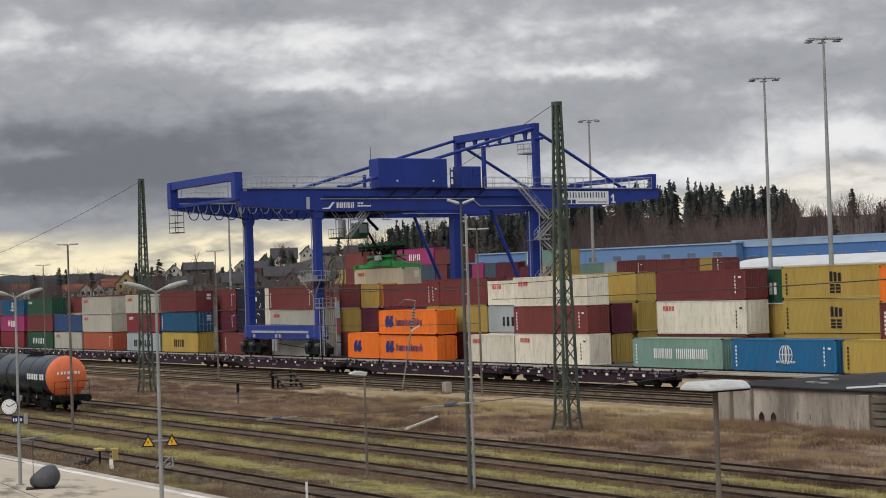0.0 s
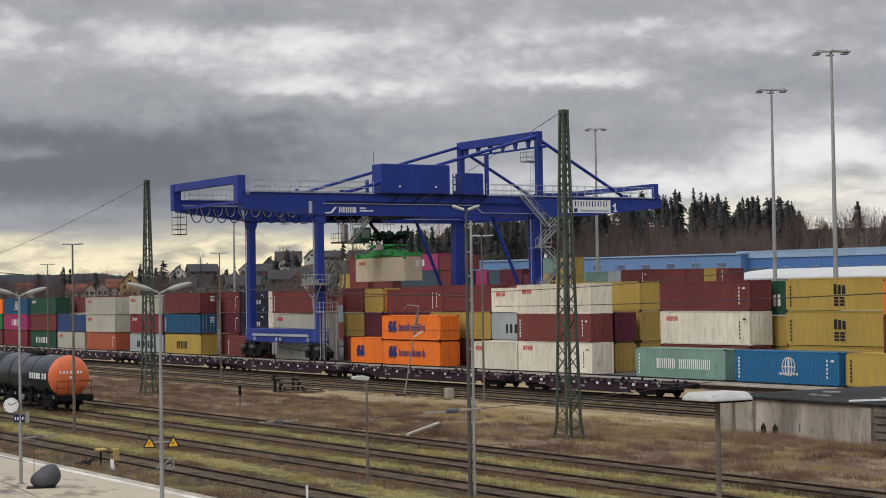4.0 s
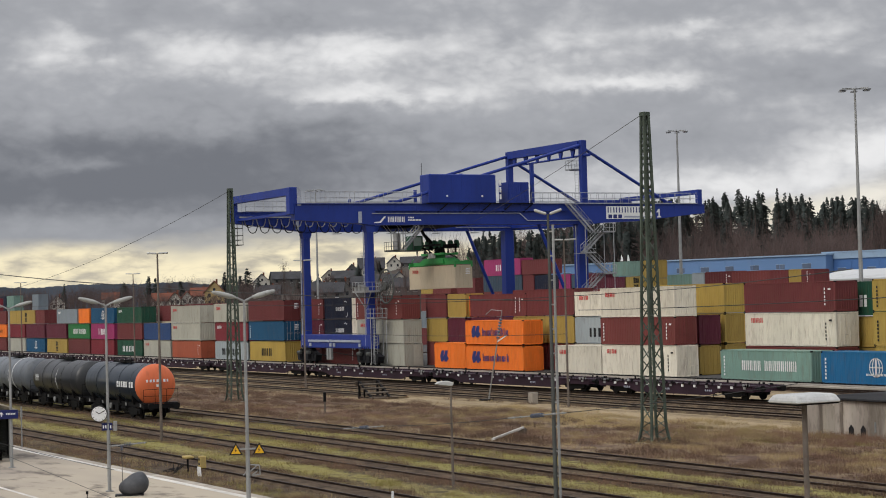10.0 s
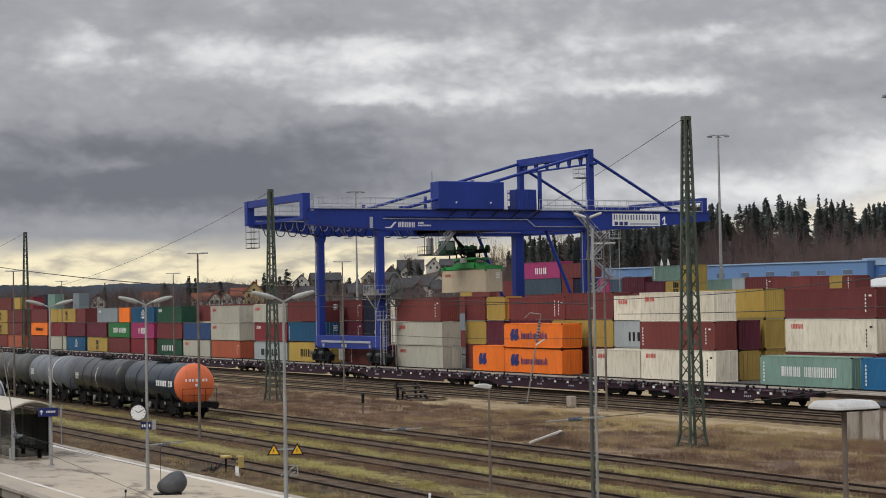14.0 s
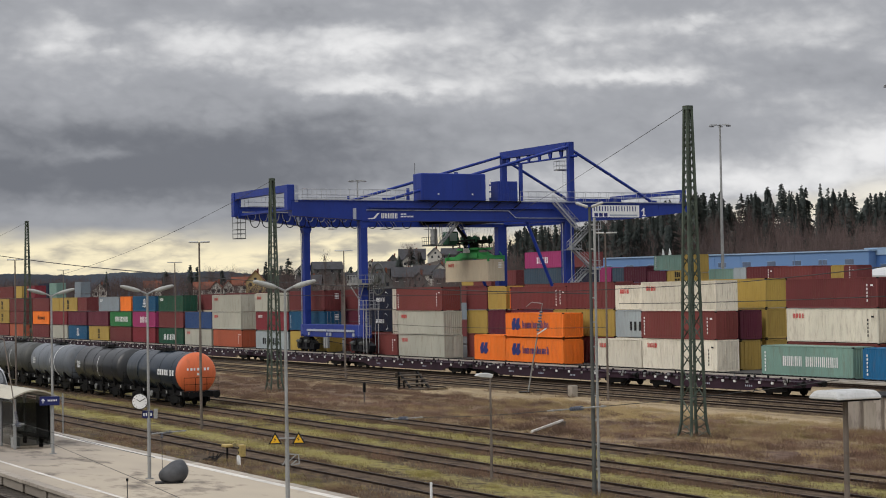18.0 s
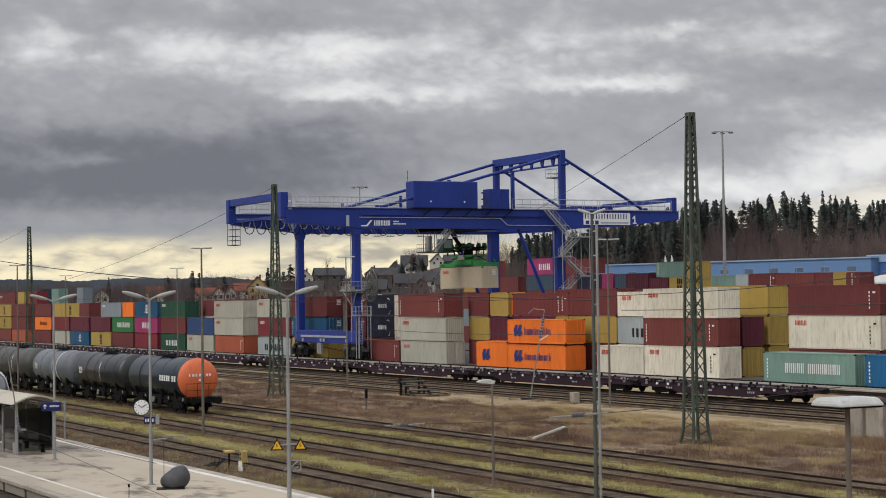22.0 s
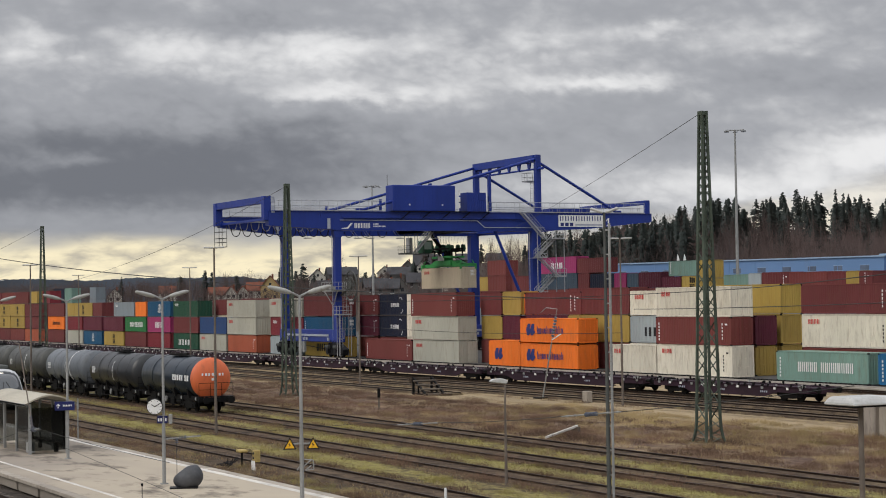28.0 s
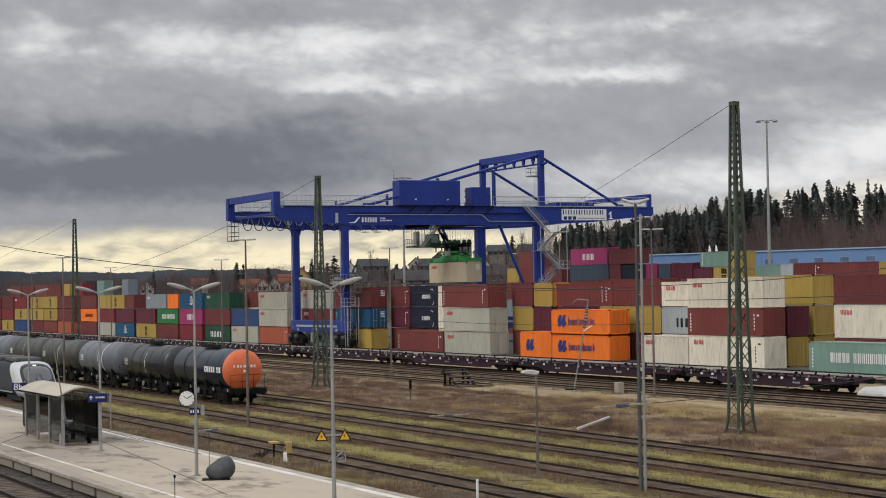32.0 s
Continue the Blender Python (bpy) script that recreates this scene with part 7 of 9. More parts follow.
        for s in (-1, 1):
            prism(bm, [(a - 1.35, 0.35), (a - 0.9, 0.3), (a - 0.4, 0.25), (a + 0.4, 0.25), (a + 0.9, 0.3), (a + 1.35, 0.35), (a + 1.35, 0.62), (a + 0.5, 0.75), (a - 0.5, 0.75), (a - 1.35, 0.62)], "y", s * 1.0 - 0.07, s * 1.0 + 0.07)
        box(bm, a - 0.25, a + 0.25, -1.0, 1.0, 0.4, 0.66)
        bg = part("bogie", bm, M["dark_steel"], w, "black two-axle bogie")
        for d in (-0.9, 0.9):
            bm = bmesh.new()
            for s in (-1, 1):
                tube(bm, (a + d, s * 0.7, 0.46), (a + d, s * 0.82, 0.46), 0.46, 20)
                tube(bm, (a + d, s * 0.82, 0.46), (a + d, s * 1.12, 0.46), 0.13, 10)
            tube(bm, (a + d, -0.8, 0.46), (a + d, 0.8, 0.46), 0.08, 8)
            part("wheelset", bm, M["dark_steel"], bg)
    bm = bmesh.new()
    for a in (-5.2, -6.4):
        box(bm, a - 0.35, a + 0.35, -1.15, -0.75, 0.4, 0.8)
    tube(bm, (-3.6, -0.9, 0.62), (-4.6, -0.9, 0.62), 0.17, 10)
    for a in (-3.0, -4.8, -7.0, -8.8):
        tube(bm, (a, -1.12, 0.4), (a, -1.12, 1.0), 0.035, 5)
        tube(bm, (a, -1.12, 0.98), (a - 0.5, -1.2, 1.5), 0.03, 5)
    tube(bm, (-2.6, -1.14, 0.42), (-9.2, -1.14, 0.42), 0.03, 5)
    part("brake_gear", bm, M["dark_steel"], fr)
    bm = bmesh.new()
    tube(bm, (-6.4, -1.12, 0.72), (-6.4, -1.22, 0.72), 0.2, 12)
    part("hand_wheel", bm, M["pole_grey"], fr, "pale brake wheel")
    for a in (-0.4, -L + 0.4, -3.4, -8.4):
        bm = bmesh.new()
        box(bm, a - 0.12, a + 0.12, -1.10, -1.085, 0.82, 1.02)
        part("plate", bm, M["pole_grey"], fr)
    return w


for k, (sh, en, lb) in enumerate((
        (M["tank_blue"], M["tank_orange"], "blue-grey tank wagon with a bright orange end at the train's tail"),
        (M["tank_dark"], None, "dark anthracite tank wagon coupled in a train"), (M["tank_grey"], None, "grey tank wagon with a white band around it"),
        (M["tank_dirty"], None, "dirty olive-grey tank wagon coupled in a train"), (M["tank_dirty"], None, "dirty olive-grey tank wagon coupled in a train"), (M["tank_grey"], None, "grey tank wagon coupled in a train"),
        (M["tank_dirty"], None, "dirty olive-grey tank wagon coupled in a train"), (M["tank_dark"], None, "dark anthracite tank wagon coupled in a train"))):
    tank_wagon(-118.2 - 13.4 * k, sh, en, lb)


def flat_wagon(L=25.2):
    w = thing("container_wagon", pose(0, 78.3, 0.19), "empty purple-brown container flat wagon on the siding", "flat wagon", "train of empty flat wagons")
    bm = bmesh.new()
    for s in (-1, 1):
        prism(bm, [(-L / 2, 0.62), (-L / 2 + 3.5, 0.62), (-L / 2 + 5.0, 0.28), (L / 2 - 5.0, 0.28), (L / 2 - 3.5, 0.62), (L / 2, 0.62), (L / 2, 1.0), (-L / 2, 1.0)], "y", s * 1.2 - 0.09, s * 1.2 + 0.09)
    box(bm, -L / 2, L / 2, -0.25, 0.25, 0.6, 0.98)
    for a in np.linspace(-L / 2 + 0.2, L / 2 - 0.2, 15):
        box(bm, a - 0.12, a + 0.12, -1.11, 1.11, 0.72, 0.95)
    part("frame", bm, M["wagon"], w, "purple-brown open frame")
    bm = bmesh.new()
    for s in (-1, 1):
        box(bm, -L / 2, L / 2, s * 1.32 - 0.05, s * 1.32 + 0.05, 0.98, 1.04)
    part("side_rail", bm, M["wagon"], w, "dark worn edge rail")
    for k, a in enumerate(np.linspace(-L / 2 + 0.8, L / 2 - 0.8, 13)):
        bm = bmesh.new()
        box(bm, a - 0.12, a + 0.12, -1.36, -1.3, 0.80, 0.97)
        part("bracket", bm, M["white"] if k % 3 else M["pole_grey"], w, "pale painted container stop")
    bm = bmesh.new()
    for k in range(3):
        a = -6.0 + 5.0 * k
        for j in range(4):
            box(bm, a + j * 0.22, a + j * 0.22 + 0.12, -1.3, -1.292, 0.55, 0.68)
    part("lettering", bm, M["crane_light"], w, "small pale lettering bars")
    for a in (-L / 2 + 2.4, L / 2 - 2.4):
        bm = bmesh.new()
        for s in (-1, 1):
            prism(bm, [(a - 1.3, 0.35), (a - 0.5, 0.22), (a + 0.5, 0.22), (a + 1.3, 0.35), (a + 1.3, 0.6), (a + 0.4, 0.7), (a - 0.4, 0.7), (a - 1.3, 0.6)], "y", s * 1.0 - 0.07, s * 1.0 + 0.07)
        box(bm, a - 0.25, a + 0.25, -1.0, 1.0, 0.4, 0.6)
        bg = part("bogie", bm, M["dark_steel"], w, "dark two-axle bogie")
        for d in (-0.9, 0.9):
            bm = bmesh.new()
            for s in (-1, 1):
                tube(bm, (a + d, s * 0.7, 0.42), (a + d, s * 0.82, 0.42), 0.42, 18)
                tube(bm, (a + d, s * 0.82, 0.42), (a + d, s * 1.1, 0.42), 0.12, 8)
            tube(bm, (a + d, -0.8, 0.42), (a + d, 0.8, 0.42), 0.08, 8)
            part("wheelset", bm, M["dark_steel"], bg)
    for s in (-1, 1):
        for y in (-0.87, 0.87):
            bm = bmesh.new()
            tube(bm, (s * L / 2, y, 0.87), (s * (L / 2 + 0.55), y, 0.87), 0.12, 8)
            tube(bm, (s * (L / 2 + 0.52), y, 0.87), (s * (L / 2 + 0.6), y, 0.87), 0.22, 12)
            part("buffer", bm, M["dark_steel"], w)
    bm = bmesh.new()
    box(bm, -1.2, 0.8, -1.15, -0.8, 0.3, 0.6)
    tube(bm, (2.0, -0.9, 0.45), (3.2, -0.9, 0.45), 0.18, 10)
    part("brake_gear", bm, M["dark_steel"], w)
    rr = random.Random(17)
    for mat_, n, lb in ((M["dark_steel"], 34, "dark stakes and fittings"), (M["pole_grey"], 16, "small pale fittings")):
        bm = bmesh.new()
        for k in range(n):
            a = rr.uniform(-L / 2 + 0.3, L / 2 - 0.3)
            y, q, h = rr.choice((-1.33, -1.33, 1.2)), rr.uniform(0.04, 0.11), rr.uniform(0.06, 0.2)
            box(bm, a - q, a + q, y - 0.04, y + 0.04, 0.97, 1.04 + h)
        o = part("edge_trim", bm, mat_, w, lb)
        o["kind"] = "stuff"
    bm = bmesh.new()
    for s in (-1.12, ):
        tube(bm, (-L / 2 + 4.2, s, 0.36), (L / 2 - 4.2, s, 0.36), 0.03, 5)
        for k in range(7):
            a = -L / 2 + 4.6 + k * (L - 9.2) / 6
            tube(bm, (a, s, 0.2), (a + 0.25, s, 0.62), 0.03, 5)
    part("brake_gear", bm, M["dark_steel"], w)
    return w


flat_wagon(18.6).matrix_basis = pose(-108.1, 78.3, 0.19)
fw = flat_wagon()
fw.matrix_basis = pose(-131.5, 78.3, 0.19)
for k in range(1, 11):
    copy_thing(fw, pose(-131.5 - 26.5 * k, 78.3, 0.19))


# ---------------------------------------------------------------- masts, lamps, poles
def lattice_mast(name, x, y, H, label, base=0.45, top=0.13, mat_=M["mast_green"]):
    m = thing(name, pose(x, y, -0.06), label, "lattice mast", "lattice masts")

    def half(z):
        return base + (top - base) * z / H + (0.16 * (1 - z / 1.2) ** 2 if z < 1.2 else 0.0)
    zs = [0, 0.4, 0.8, 1.2]
    while zs[-1] < H - 0.7:
        zs.append(zs[-1] + 2.0 * half(zs[-1]) * 0.95)
    zs[-1] = H
    for sx, sy in ((-1, -1), (1, -1), (1, 1), (-1, 1)):
        bm = bmesh.new()
        rings = []
        for a in zs:
            h = half(a)
            rings.append([bm.verts.new((sx * h + i * 0.058, sy * h + j * 0.058, a)) for i, j in ((-1, -1), (1, -1), (1, 1), (-1, 1))])
        for r0, r1 in zip(rings, rings[1:]):
            for k in range(4):
                bm.faces.new((r0[k], r0[(k + 1) % 4], r1[(k + 1) % 4], r1[k]))
        bm.faces.new(rings[-1])
        part("leg", bm, mat_, m)
    for fx in range(4):
        for i, (a, b) in enumerate(zip(zs, zs[1:])):
            bm = bmesh.new()
            s = 1 if i % 2 else -1
            ha, hb = half(a), half(b)
            p, q = (s * ha, -ha, a), (-s * hb, -hb, b)
            R_ = Matrix.Rotation(fx * math.pi / 2, 3, "Z")
            beam(bm, R_ @ Vector(p), R_ @ Vector(q), 0.07, 0.025)
            part("brace", bm, mat_, m)
    bm = bmesh.new()
    box(bm, -top - 0.065, top + 0.065, -top - 0.065, top + 0.065, H - 0.2, H)
    part("cap", bm, mat_, m)
    bm = bmesh.new()
    box(bm, -0.75, 0.75, -0.75, 0.75, -0.3, 0.07)
    part("footing", bm, M["concrete"], m, "concrete footing")
    return m


lattice_mast("lattice_mast", -77.68, 54.2, 16.93, "tall green steel lattice mast standing in dry grass")
lattice_mast("lattice_mast", -136.2, 55.0, 16.93, "tall green steel lattice mast standing in dry grass")
lattice_mast("lattice_mast", -215.0, 55.8, 16.9, "tall green steel lattice mast standing in dry grass")


def yard_lamp(x, y, H, w, double, label, along=(0.75, -0.66), mat_=M["pole_rust"]):
    m = thing("yard_lamp", pose(x, y, -0.05), label, "lamp post", "yard lamp posts")
    bm = bmesh.new()
    tube(bm, (0, 0, 0), (0, 0, H * 0.45), 0.085, 10, 0.072)
    tube(bm, (0, 0, H * 0.45), (0, 0, H), 0.072, 10, 0.048)
    p = part("pole", bm, mat_, m)
    if double:
        bm = bmesh.new()
        tube(bm, (0.16, 0.1, 0), (0.16, 0.1, H - 0.4), 0.05, 8)
        z = 1.0
        while z < H - 0.5:
            beam(bm, (0, 0, z), (0.16, 0.1, z), 0.05, 0.05)
            z += 0.9
        part("conduit", bm, M["pole_grey"], p)
    d = Vector((along[0], along[1], 0))
    for s in (-1, 1):
        bm = bmesh.new()
        a, b = d * (s * 0.06), d * (s * w / 2)
        up = 0.16 if double else 0.02
        n = Vector((-d.y, d.x, 0))
        p0, p1 = Vector((0, 0, H)) + a, Vector((0, 0, H + up)) + b
        beam(bm, p0, p1, 0.24, 0.10)
        bevelled(bm, 0.03)
        part("luminaire", bm, M["lamp_white"], m, "flat pale luminaire")
    return m


yard_lamp(-58.0, 36.0, 10.65, 1.02, True, "tall grey lamp post with two raised luminaires between tracks", (0.5, 0.86), M["pole_dark"])
yard_lamp(-100.1, 35.9, 10.7, 1.2, False, "tall brown lamp post with a flat double luminaire", (0.5, 0.86))
yard_lamp(-142.4, 36.0, 10.7, 1.2, False, "tall brown lamp post with a flat double luminaire", (0.5, 0.86))
for x in (-107.9, -151.9, -198.3, -244.0, -289.4):
    yard_lamp(x, 68.2, 11.55, 1.65, False, "thin yard lamp post with a long flat luminaire", (0.45, 0.89))
m = thing("yard_lamp", pose(-65.79, 35.96, -0.05), "short dark lamp post with one small white luminaire", "lamp post", "yard lamp posts")
bm = bmesh.new()
tube(bm, (0, 0, 0), (0, 0, 2.0), 0.062, 10, 0.055)
tube(bm, (0, 0, 2.0), (0, 0, 4.1), 0.05, 10, 0.04)
part("pole", bm, M["pole_rust"], m)
bm = bmesh.new()
prism(bm, [(-0.04, 4.08), (0.06, 4.1), (0.12, 4.22), (-0.2, 4.3), (-0.7, 4.27), (-0.86, 4.18), (-0.7, 4.13)], "x", -0.13, 0.13)
bevelled(bm, 0.025)
for v_ in bm.verts:
    v_.co.y *= 0.62
    v_.co.x += v_.co.y * 0.55
part("luminaire", bm, M["lamp_white"], m, "tapered white luminaire")


def platform_lamp(x, y=22.4, H=7.15):
    m = thing("platform_lamp", pose(x, y, 0.55), "grey platform lamp post with two white upswept luminaires", "lamp post", "platform lamp posts")
    bm = bmesh.new()
    tube(bm, (0, 0, 0), (0, 0, 2.6), 0.072, 12, 0.068)
    tube(bm, (0, 0, 2.6), (0, 0, H), 0.058, 12, 0.042)
    tube(bm, (0, 0, 0), (0, 0, 0.04), 0.16, 12)
    part("pole", bm, M["pole_grey"], m)
    for s in (-1, 1):
        bm = bmesh.new()
        tube(bm, (0, 0, H - 0.05), (0, s * 0.32, H + 0.1), 0.035, 8)
        part("arm", bm, M["pole_grey"], m)
        bm = bmesh.new()
        lathe(bm, (0, s * 0.28, H + 0.07), (0, s * 1.3, H + 0.36), [(0, 0.03), (0.05, 0.065), (0.25, 0.095), (0.58, 0.09), (0.78, 0.06), (0.83, 0.025)], 12)
        for v in bm.verts:
            v.co.z = H + 0.07 + (v.co.z - H - 0.07) * 0.9
        part("luminaire", bm, M["lamp_grey"], m, "white elongated lamp head", smooth=True)
    return m


for x in (-54.5, -68.4, -82.15, -95.95, -109.8, -123.7):
    platform_lamp(x)


def near_lamp():
    m = thing("platform_lamp", pose(-27.2, 22.4, 0.55), "low grey lamp post with one broad white luminaire", "lamp post")
    bm = bmesh.new()
    tube(bm, (0, 0, 0), (0, 0, 4.84), 0.052, 12)
    part("pole", bm, M["pole_rust"], m)
    bm = bmesh.new()
    box(bm, -0.46, 0.46, -0.56, 0.56, 4.86, 5.02)
    for v in bm.verts:
        if v.co.z > 4.95:
            v.co.x *= 0.72
            v.co.y *= 0.86
    bevelled(bm, 0.06, 2)
    part("luminaire", bm, M["lamp_white"], m, "broad weathered white lamp housing")
    bm = bmesh.new()
    box(bm, -0.4, 0.4, -0.5, 0.5, 4.83, 4.87)
    part("diffuser", bm, M["dark_steel"], m)


near_lamp()


def flood_mast(x, y, H, r=0.26):
    m = thing("floodlight_mast", pose(x, y, -0.05), "very tall pale grey floodlight mast over the yard", "floodlight mast", "floodlight masts")
    bm = bmesh.new()
    tube(bm, (0, 0, 0), (0, 0, H * 0.5), r, 14, r * 0.72)
    tube(bm, (0, 0, H * 0.5), (0, 0, H), r * 0.72, 14, r * 0.38)
    part("pole", bm, M["pole_grey"], m)
    bm = bmesh.new()
    for a in range(3):
        t = a * math.pi / 3 + 0.4
        beam(bm, (-1.5 * math.cos(t), -1.5 * math.sin(t), H), (1.5 * math.cos(t), 1.5 * math.sin(t), H), 0.12, 0.1)
    hd = part("head_frame", bm, M["pole_grey"], m)
    for a in range(6):
        t = a * math.pi / 3 + 0.4
        bm = bmesh.new()
        x0, y0 = 1.4 * math.cos(t), 1.4 * math.sin(t)
        box(bm, x0 - 0.28, x0 + 0.28, y0 - 0.28, y0 + 0.28, H - 0.22, H - 0.06)
        bevelled(bm, 0.04)
        part("floodlight", bm, M["steel"], hd)


flood_mast(-118.6, 111.0, 28.0)
flood_mast(-143.5, 126.0, 27.9)
flood_mast(-217.2, 157.1, 31.2, 0.3)
flood_mast(-301.0, 138.0, 28.1)


def stub_things():
    w = thing("buffer_stop", pose(-131.8, 64.6, -0.05), "old dark rail-built buffer stop at the siding's end", "buffer stop")
    for s in (-0.8, 0.8):
        bm = bmesh.new()
        beam(bm, (0, s, 0), (0, s, 1.42), 0.14, 0.16)
        beam(bm, (0, s, 1.36), (2.15, s, 0.12), 0.13, 0.15)
        beam(bm, (0.9, s, 0.1), (0.9, s, 0.8), 0.1, 0.12)
        beam(bm, (-0.2, s, 0.12), (2.4, s, 0.12), 0.12, 0.12)
        part("strut", bm, M["dark_steel"], w)
    bm = bmesh.new()
    box(bm, -0.25, -0.05, -1.05, 1.05, 1.0, 1.36)
    bevelled(bm, 0.03)
    part("buffer_beam", bm, M["old_timber"], w, "weathered timber buffer beam")
    for x, h in ((0.45, 0.2), (1.0, 0.16), (1.55, 0.2), (2.2, 0.26)):
        z = 1.40 - 1.24 * x / 2.15
        bm = bmesh.new()
        box(bm, x - 0.16, x + 0.16, -0.98, 0.98, max(0.0, z - 0.35 * h), max(0.1, z + 0.05))
        bevelled(bm, 0.025)
        part("cross_tie", bm, M["sleeper"], w)
    for x, y, h, lb in ((-116.9, 53.9, 1.42, "slim weathered post in dry weeds"),):
        w = thing("marker_post", pose(x, y, -0.05), lb, "post")
        bm = bmesh.new()
        box(bm, -0.045, 0.045, -0.045, 0.045, 0, h * 0.55)
        part("post", bm, M["pole_rust"], w)
        bm = bmesh.new()
        box(bm, -0.085, 0.085, -0.085, 0.085, h * 0.55, h)
        bevelled(bm, 0.02)
        part("cap", bm, M["dark_steel"], w, "thicker dark upper half")
    w = thing("switch_cabinet", pose(-113.4, 68.7, -0.05), "small pale concrete switch cabinet beside the siding", "cabinet")
    bm = bmesh.new()
    box(bm, -0.34, 0.34, -0.22, 0.22, 0, 0.82)
    bevelled(bm, 0.03)
    part("body", bm, M["concrete"], w)
    bm = bmesh.new()
    box(bm, -0.28, 0.28, -0.232, -0.222, 0.08, 0.74)
    part("door", bm, M["concrete"], w)
    w = thing("dwarf_signal", pose(-78.1, 29.9, -0.05), "small yellow trackside box with a white base plate", "track signal")
    bm = bmesh.new()
    box(bm, -0.16, 0.16, -0.14, 0.14, 0.35, 0.9)
    bevelled(bm, 0.03)
    part("housing", bm, M["faded_yellow"], w)
    bm = bmesh.new()
    prism(bm, [(-0.12, 0.0), (0.28, 0.0), (0.2, 0.42), (-0.12, 0.42)], "y", -0.2, -0.15)
    part("plate", bm, M["white"], w)
    bm = bmesh.new()
    box(bm, -0.07, 0.07, -0.152, -0.142, 0.7, 0.8)
    box(bm, -0.07, 0.07, -0.152, -0.142, 0.5, 0.6)
    part("lens", bm, M["black"], w)
    w = thing("point_lever", pose(-80.2, 30.0, -0.05), "yellow-topped short trackside stub", "track stub")
    bm = bmesh.new()
    tube(bm, (0, 0, 0), (0, 0, 0.65), 0.05, 8)
    part("stem", bm, M["dark_steel"], w)
    bm = bmesh.new()
    box(bm, -0.26, 0.26, -0.2, 0.2, 0.64, 0.77)
    bevelled(bm, 0.03)
    part("head", bm, M["faded_yellow"], w)
    w = thing("cable_tangle", pose(-81.0, 29.6, -0.05), "loose dark cables tangled beside the trackside box", "cables")
    rc = random.Random(9)
    for k in range(5):
        bm = bmesh.new()
        x, y = rc.uniform(-0.9, 0.4), rc.uniform(-0.3, 0.3)
        sweep(bm, [(x + 0.25 * j + rc.uniform(-0.1, 0.1), y + rc.uniform(-0.25, 0.25), 0.03 + (0.18 * math.sin(j * 0.8) ** 2 if j < 5 else 0.4)) for j in range(6)], 0.022, 5)
        part("cable", bm, M["black"], w)
    w = thing("marker_post", pose(-59.45, 30.0, -0.05), "slim white trackside marker post", "post")
    bm = bmesh.new()
    tube(bm, (0, 0, 0), (0, 0, 0.75), 0.05, 8)
    part("post", bm, M["white"], w)
    w = thing("loose_beam", pose(-86.8, 50.95, -0.04, 0, 0, 131.6), "pale loose concrete beam lying tilted in the weeds", "beam")
    bm = bmesh.new()
    beam(bm, (-2.75, 0, 0.14), (2.75, 0, 0.36), 0.11, 0.11)
    part("beam", bm, M["worn_line"], w)
    bm = bmesh.new()
    box(bm, 2.3, 2.7, -0.2, 0.2, -0.06, 0.32)
    part("block", bm, M["sleeper"], w)
    # leaning rod with an insulator string, standing beside the siding
    w = thing("leaning_rod", pose(-120.0, 68.8, -0.05), "thin leaning grey rod with an insulator string", "rod")
    top = Vector((2.35, 0, 6.7))
    bm = bmesh.new()
    tube(bm, (0, 0, 0), tuple(top * 0.62), 0.055, 8)
    tube(bm, tuple(top * 0.62), tuple(top), 0.03, 6)
    part("rod", bm, M["pole_grey"], w)
    for k in range(7):
        bm = bmesh.new()
        q = top * (0.70 + 0.033 * k)
        tube(bm, tuple(q), tuple(q + top * 0.012), 0.13, 10)
        part("insulator", bm, M["insulator"], w)
    bm = bmesh.new()
    tube(bm, (-0.3, 0, 0.0), (-0.3, 0, 0.12), 0.55, 12)
    part("base", bm, M["dark_steel"], w, "dark round base")
    bm = bmesh.new()
    beam(bm, tuple(top * 0.66), tuple(top * 0.66 + Vector((1.3, 0, 0.45))), 0.06, 0.08)
    part("arm", bm, M["white"], w, "short pale arm")
    bm = bmesh.new()
    tube(bm, tuple(top), tuple(top + Vector((-1.6, 0, 0.1))), 0.03, 5)
    tube(bm, tuple(top + Vector((-1.6, 0, 0.1))), tuple(top + Vector((-2.4, 0, -0.25))), 0.03, 5)
    part("bracket", bm, M["pole_grey"], w)


def insulator_string(p, q, label):
    """A run of ribbed insulators with end rods on a span wire."""
    p, q = Vector(p), Vector(q)
    w = thing("insulator_string", Matrix.Translation(p), label, "insulator", "insulators on wires")
    d = q - p
    bm = bmesh.new()
    tube(bm, (0, 0, 0), tuple(d), 0.028, 6)
    part("rod", bm, M["pole_grey"], w)
    for k in range(5):
        bm = bmesh.new()
        a = d * (0.42 + 0.04 * k)
        tube(bm, tuple(a), tuple(a + d * 0.018), 0.085, 12)
        part("insulator", bm, M["insulator"], w)
    for k in (0.08, 0.22, 0.78, 0.93):
        bm = bmesh.new()
        a = d * k
        tube(bm, tuple(a), tuple(a + d * 0.03), 0.042, 8)
        part("clamp", bm, M["pole_grey"], w)


insulator_string((-76.05, 36.0, 1.81), (-72.0, 36.0, 2.12), "ribbed grey insulator string on a low span wire")
insulator_string((-60.9, 35.75, 2.95), (-56.7, 35.75, 3.33), "ribbed grey insulator string beside a lamp post")


insulator_string((-68.4, 22.4, 2.27), (-67.95, 23.75, 2.37), "pale rod with ribbed insulators reaching out from a platform lamp post")
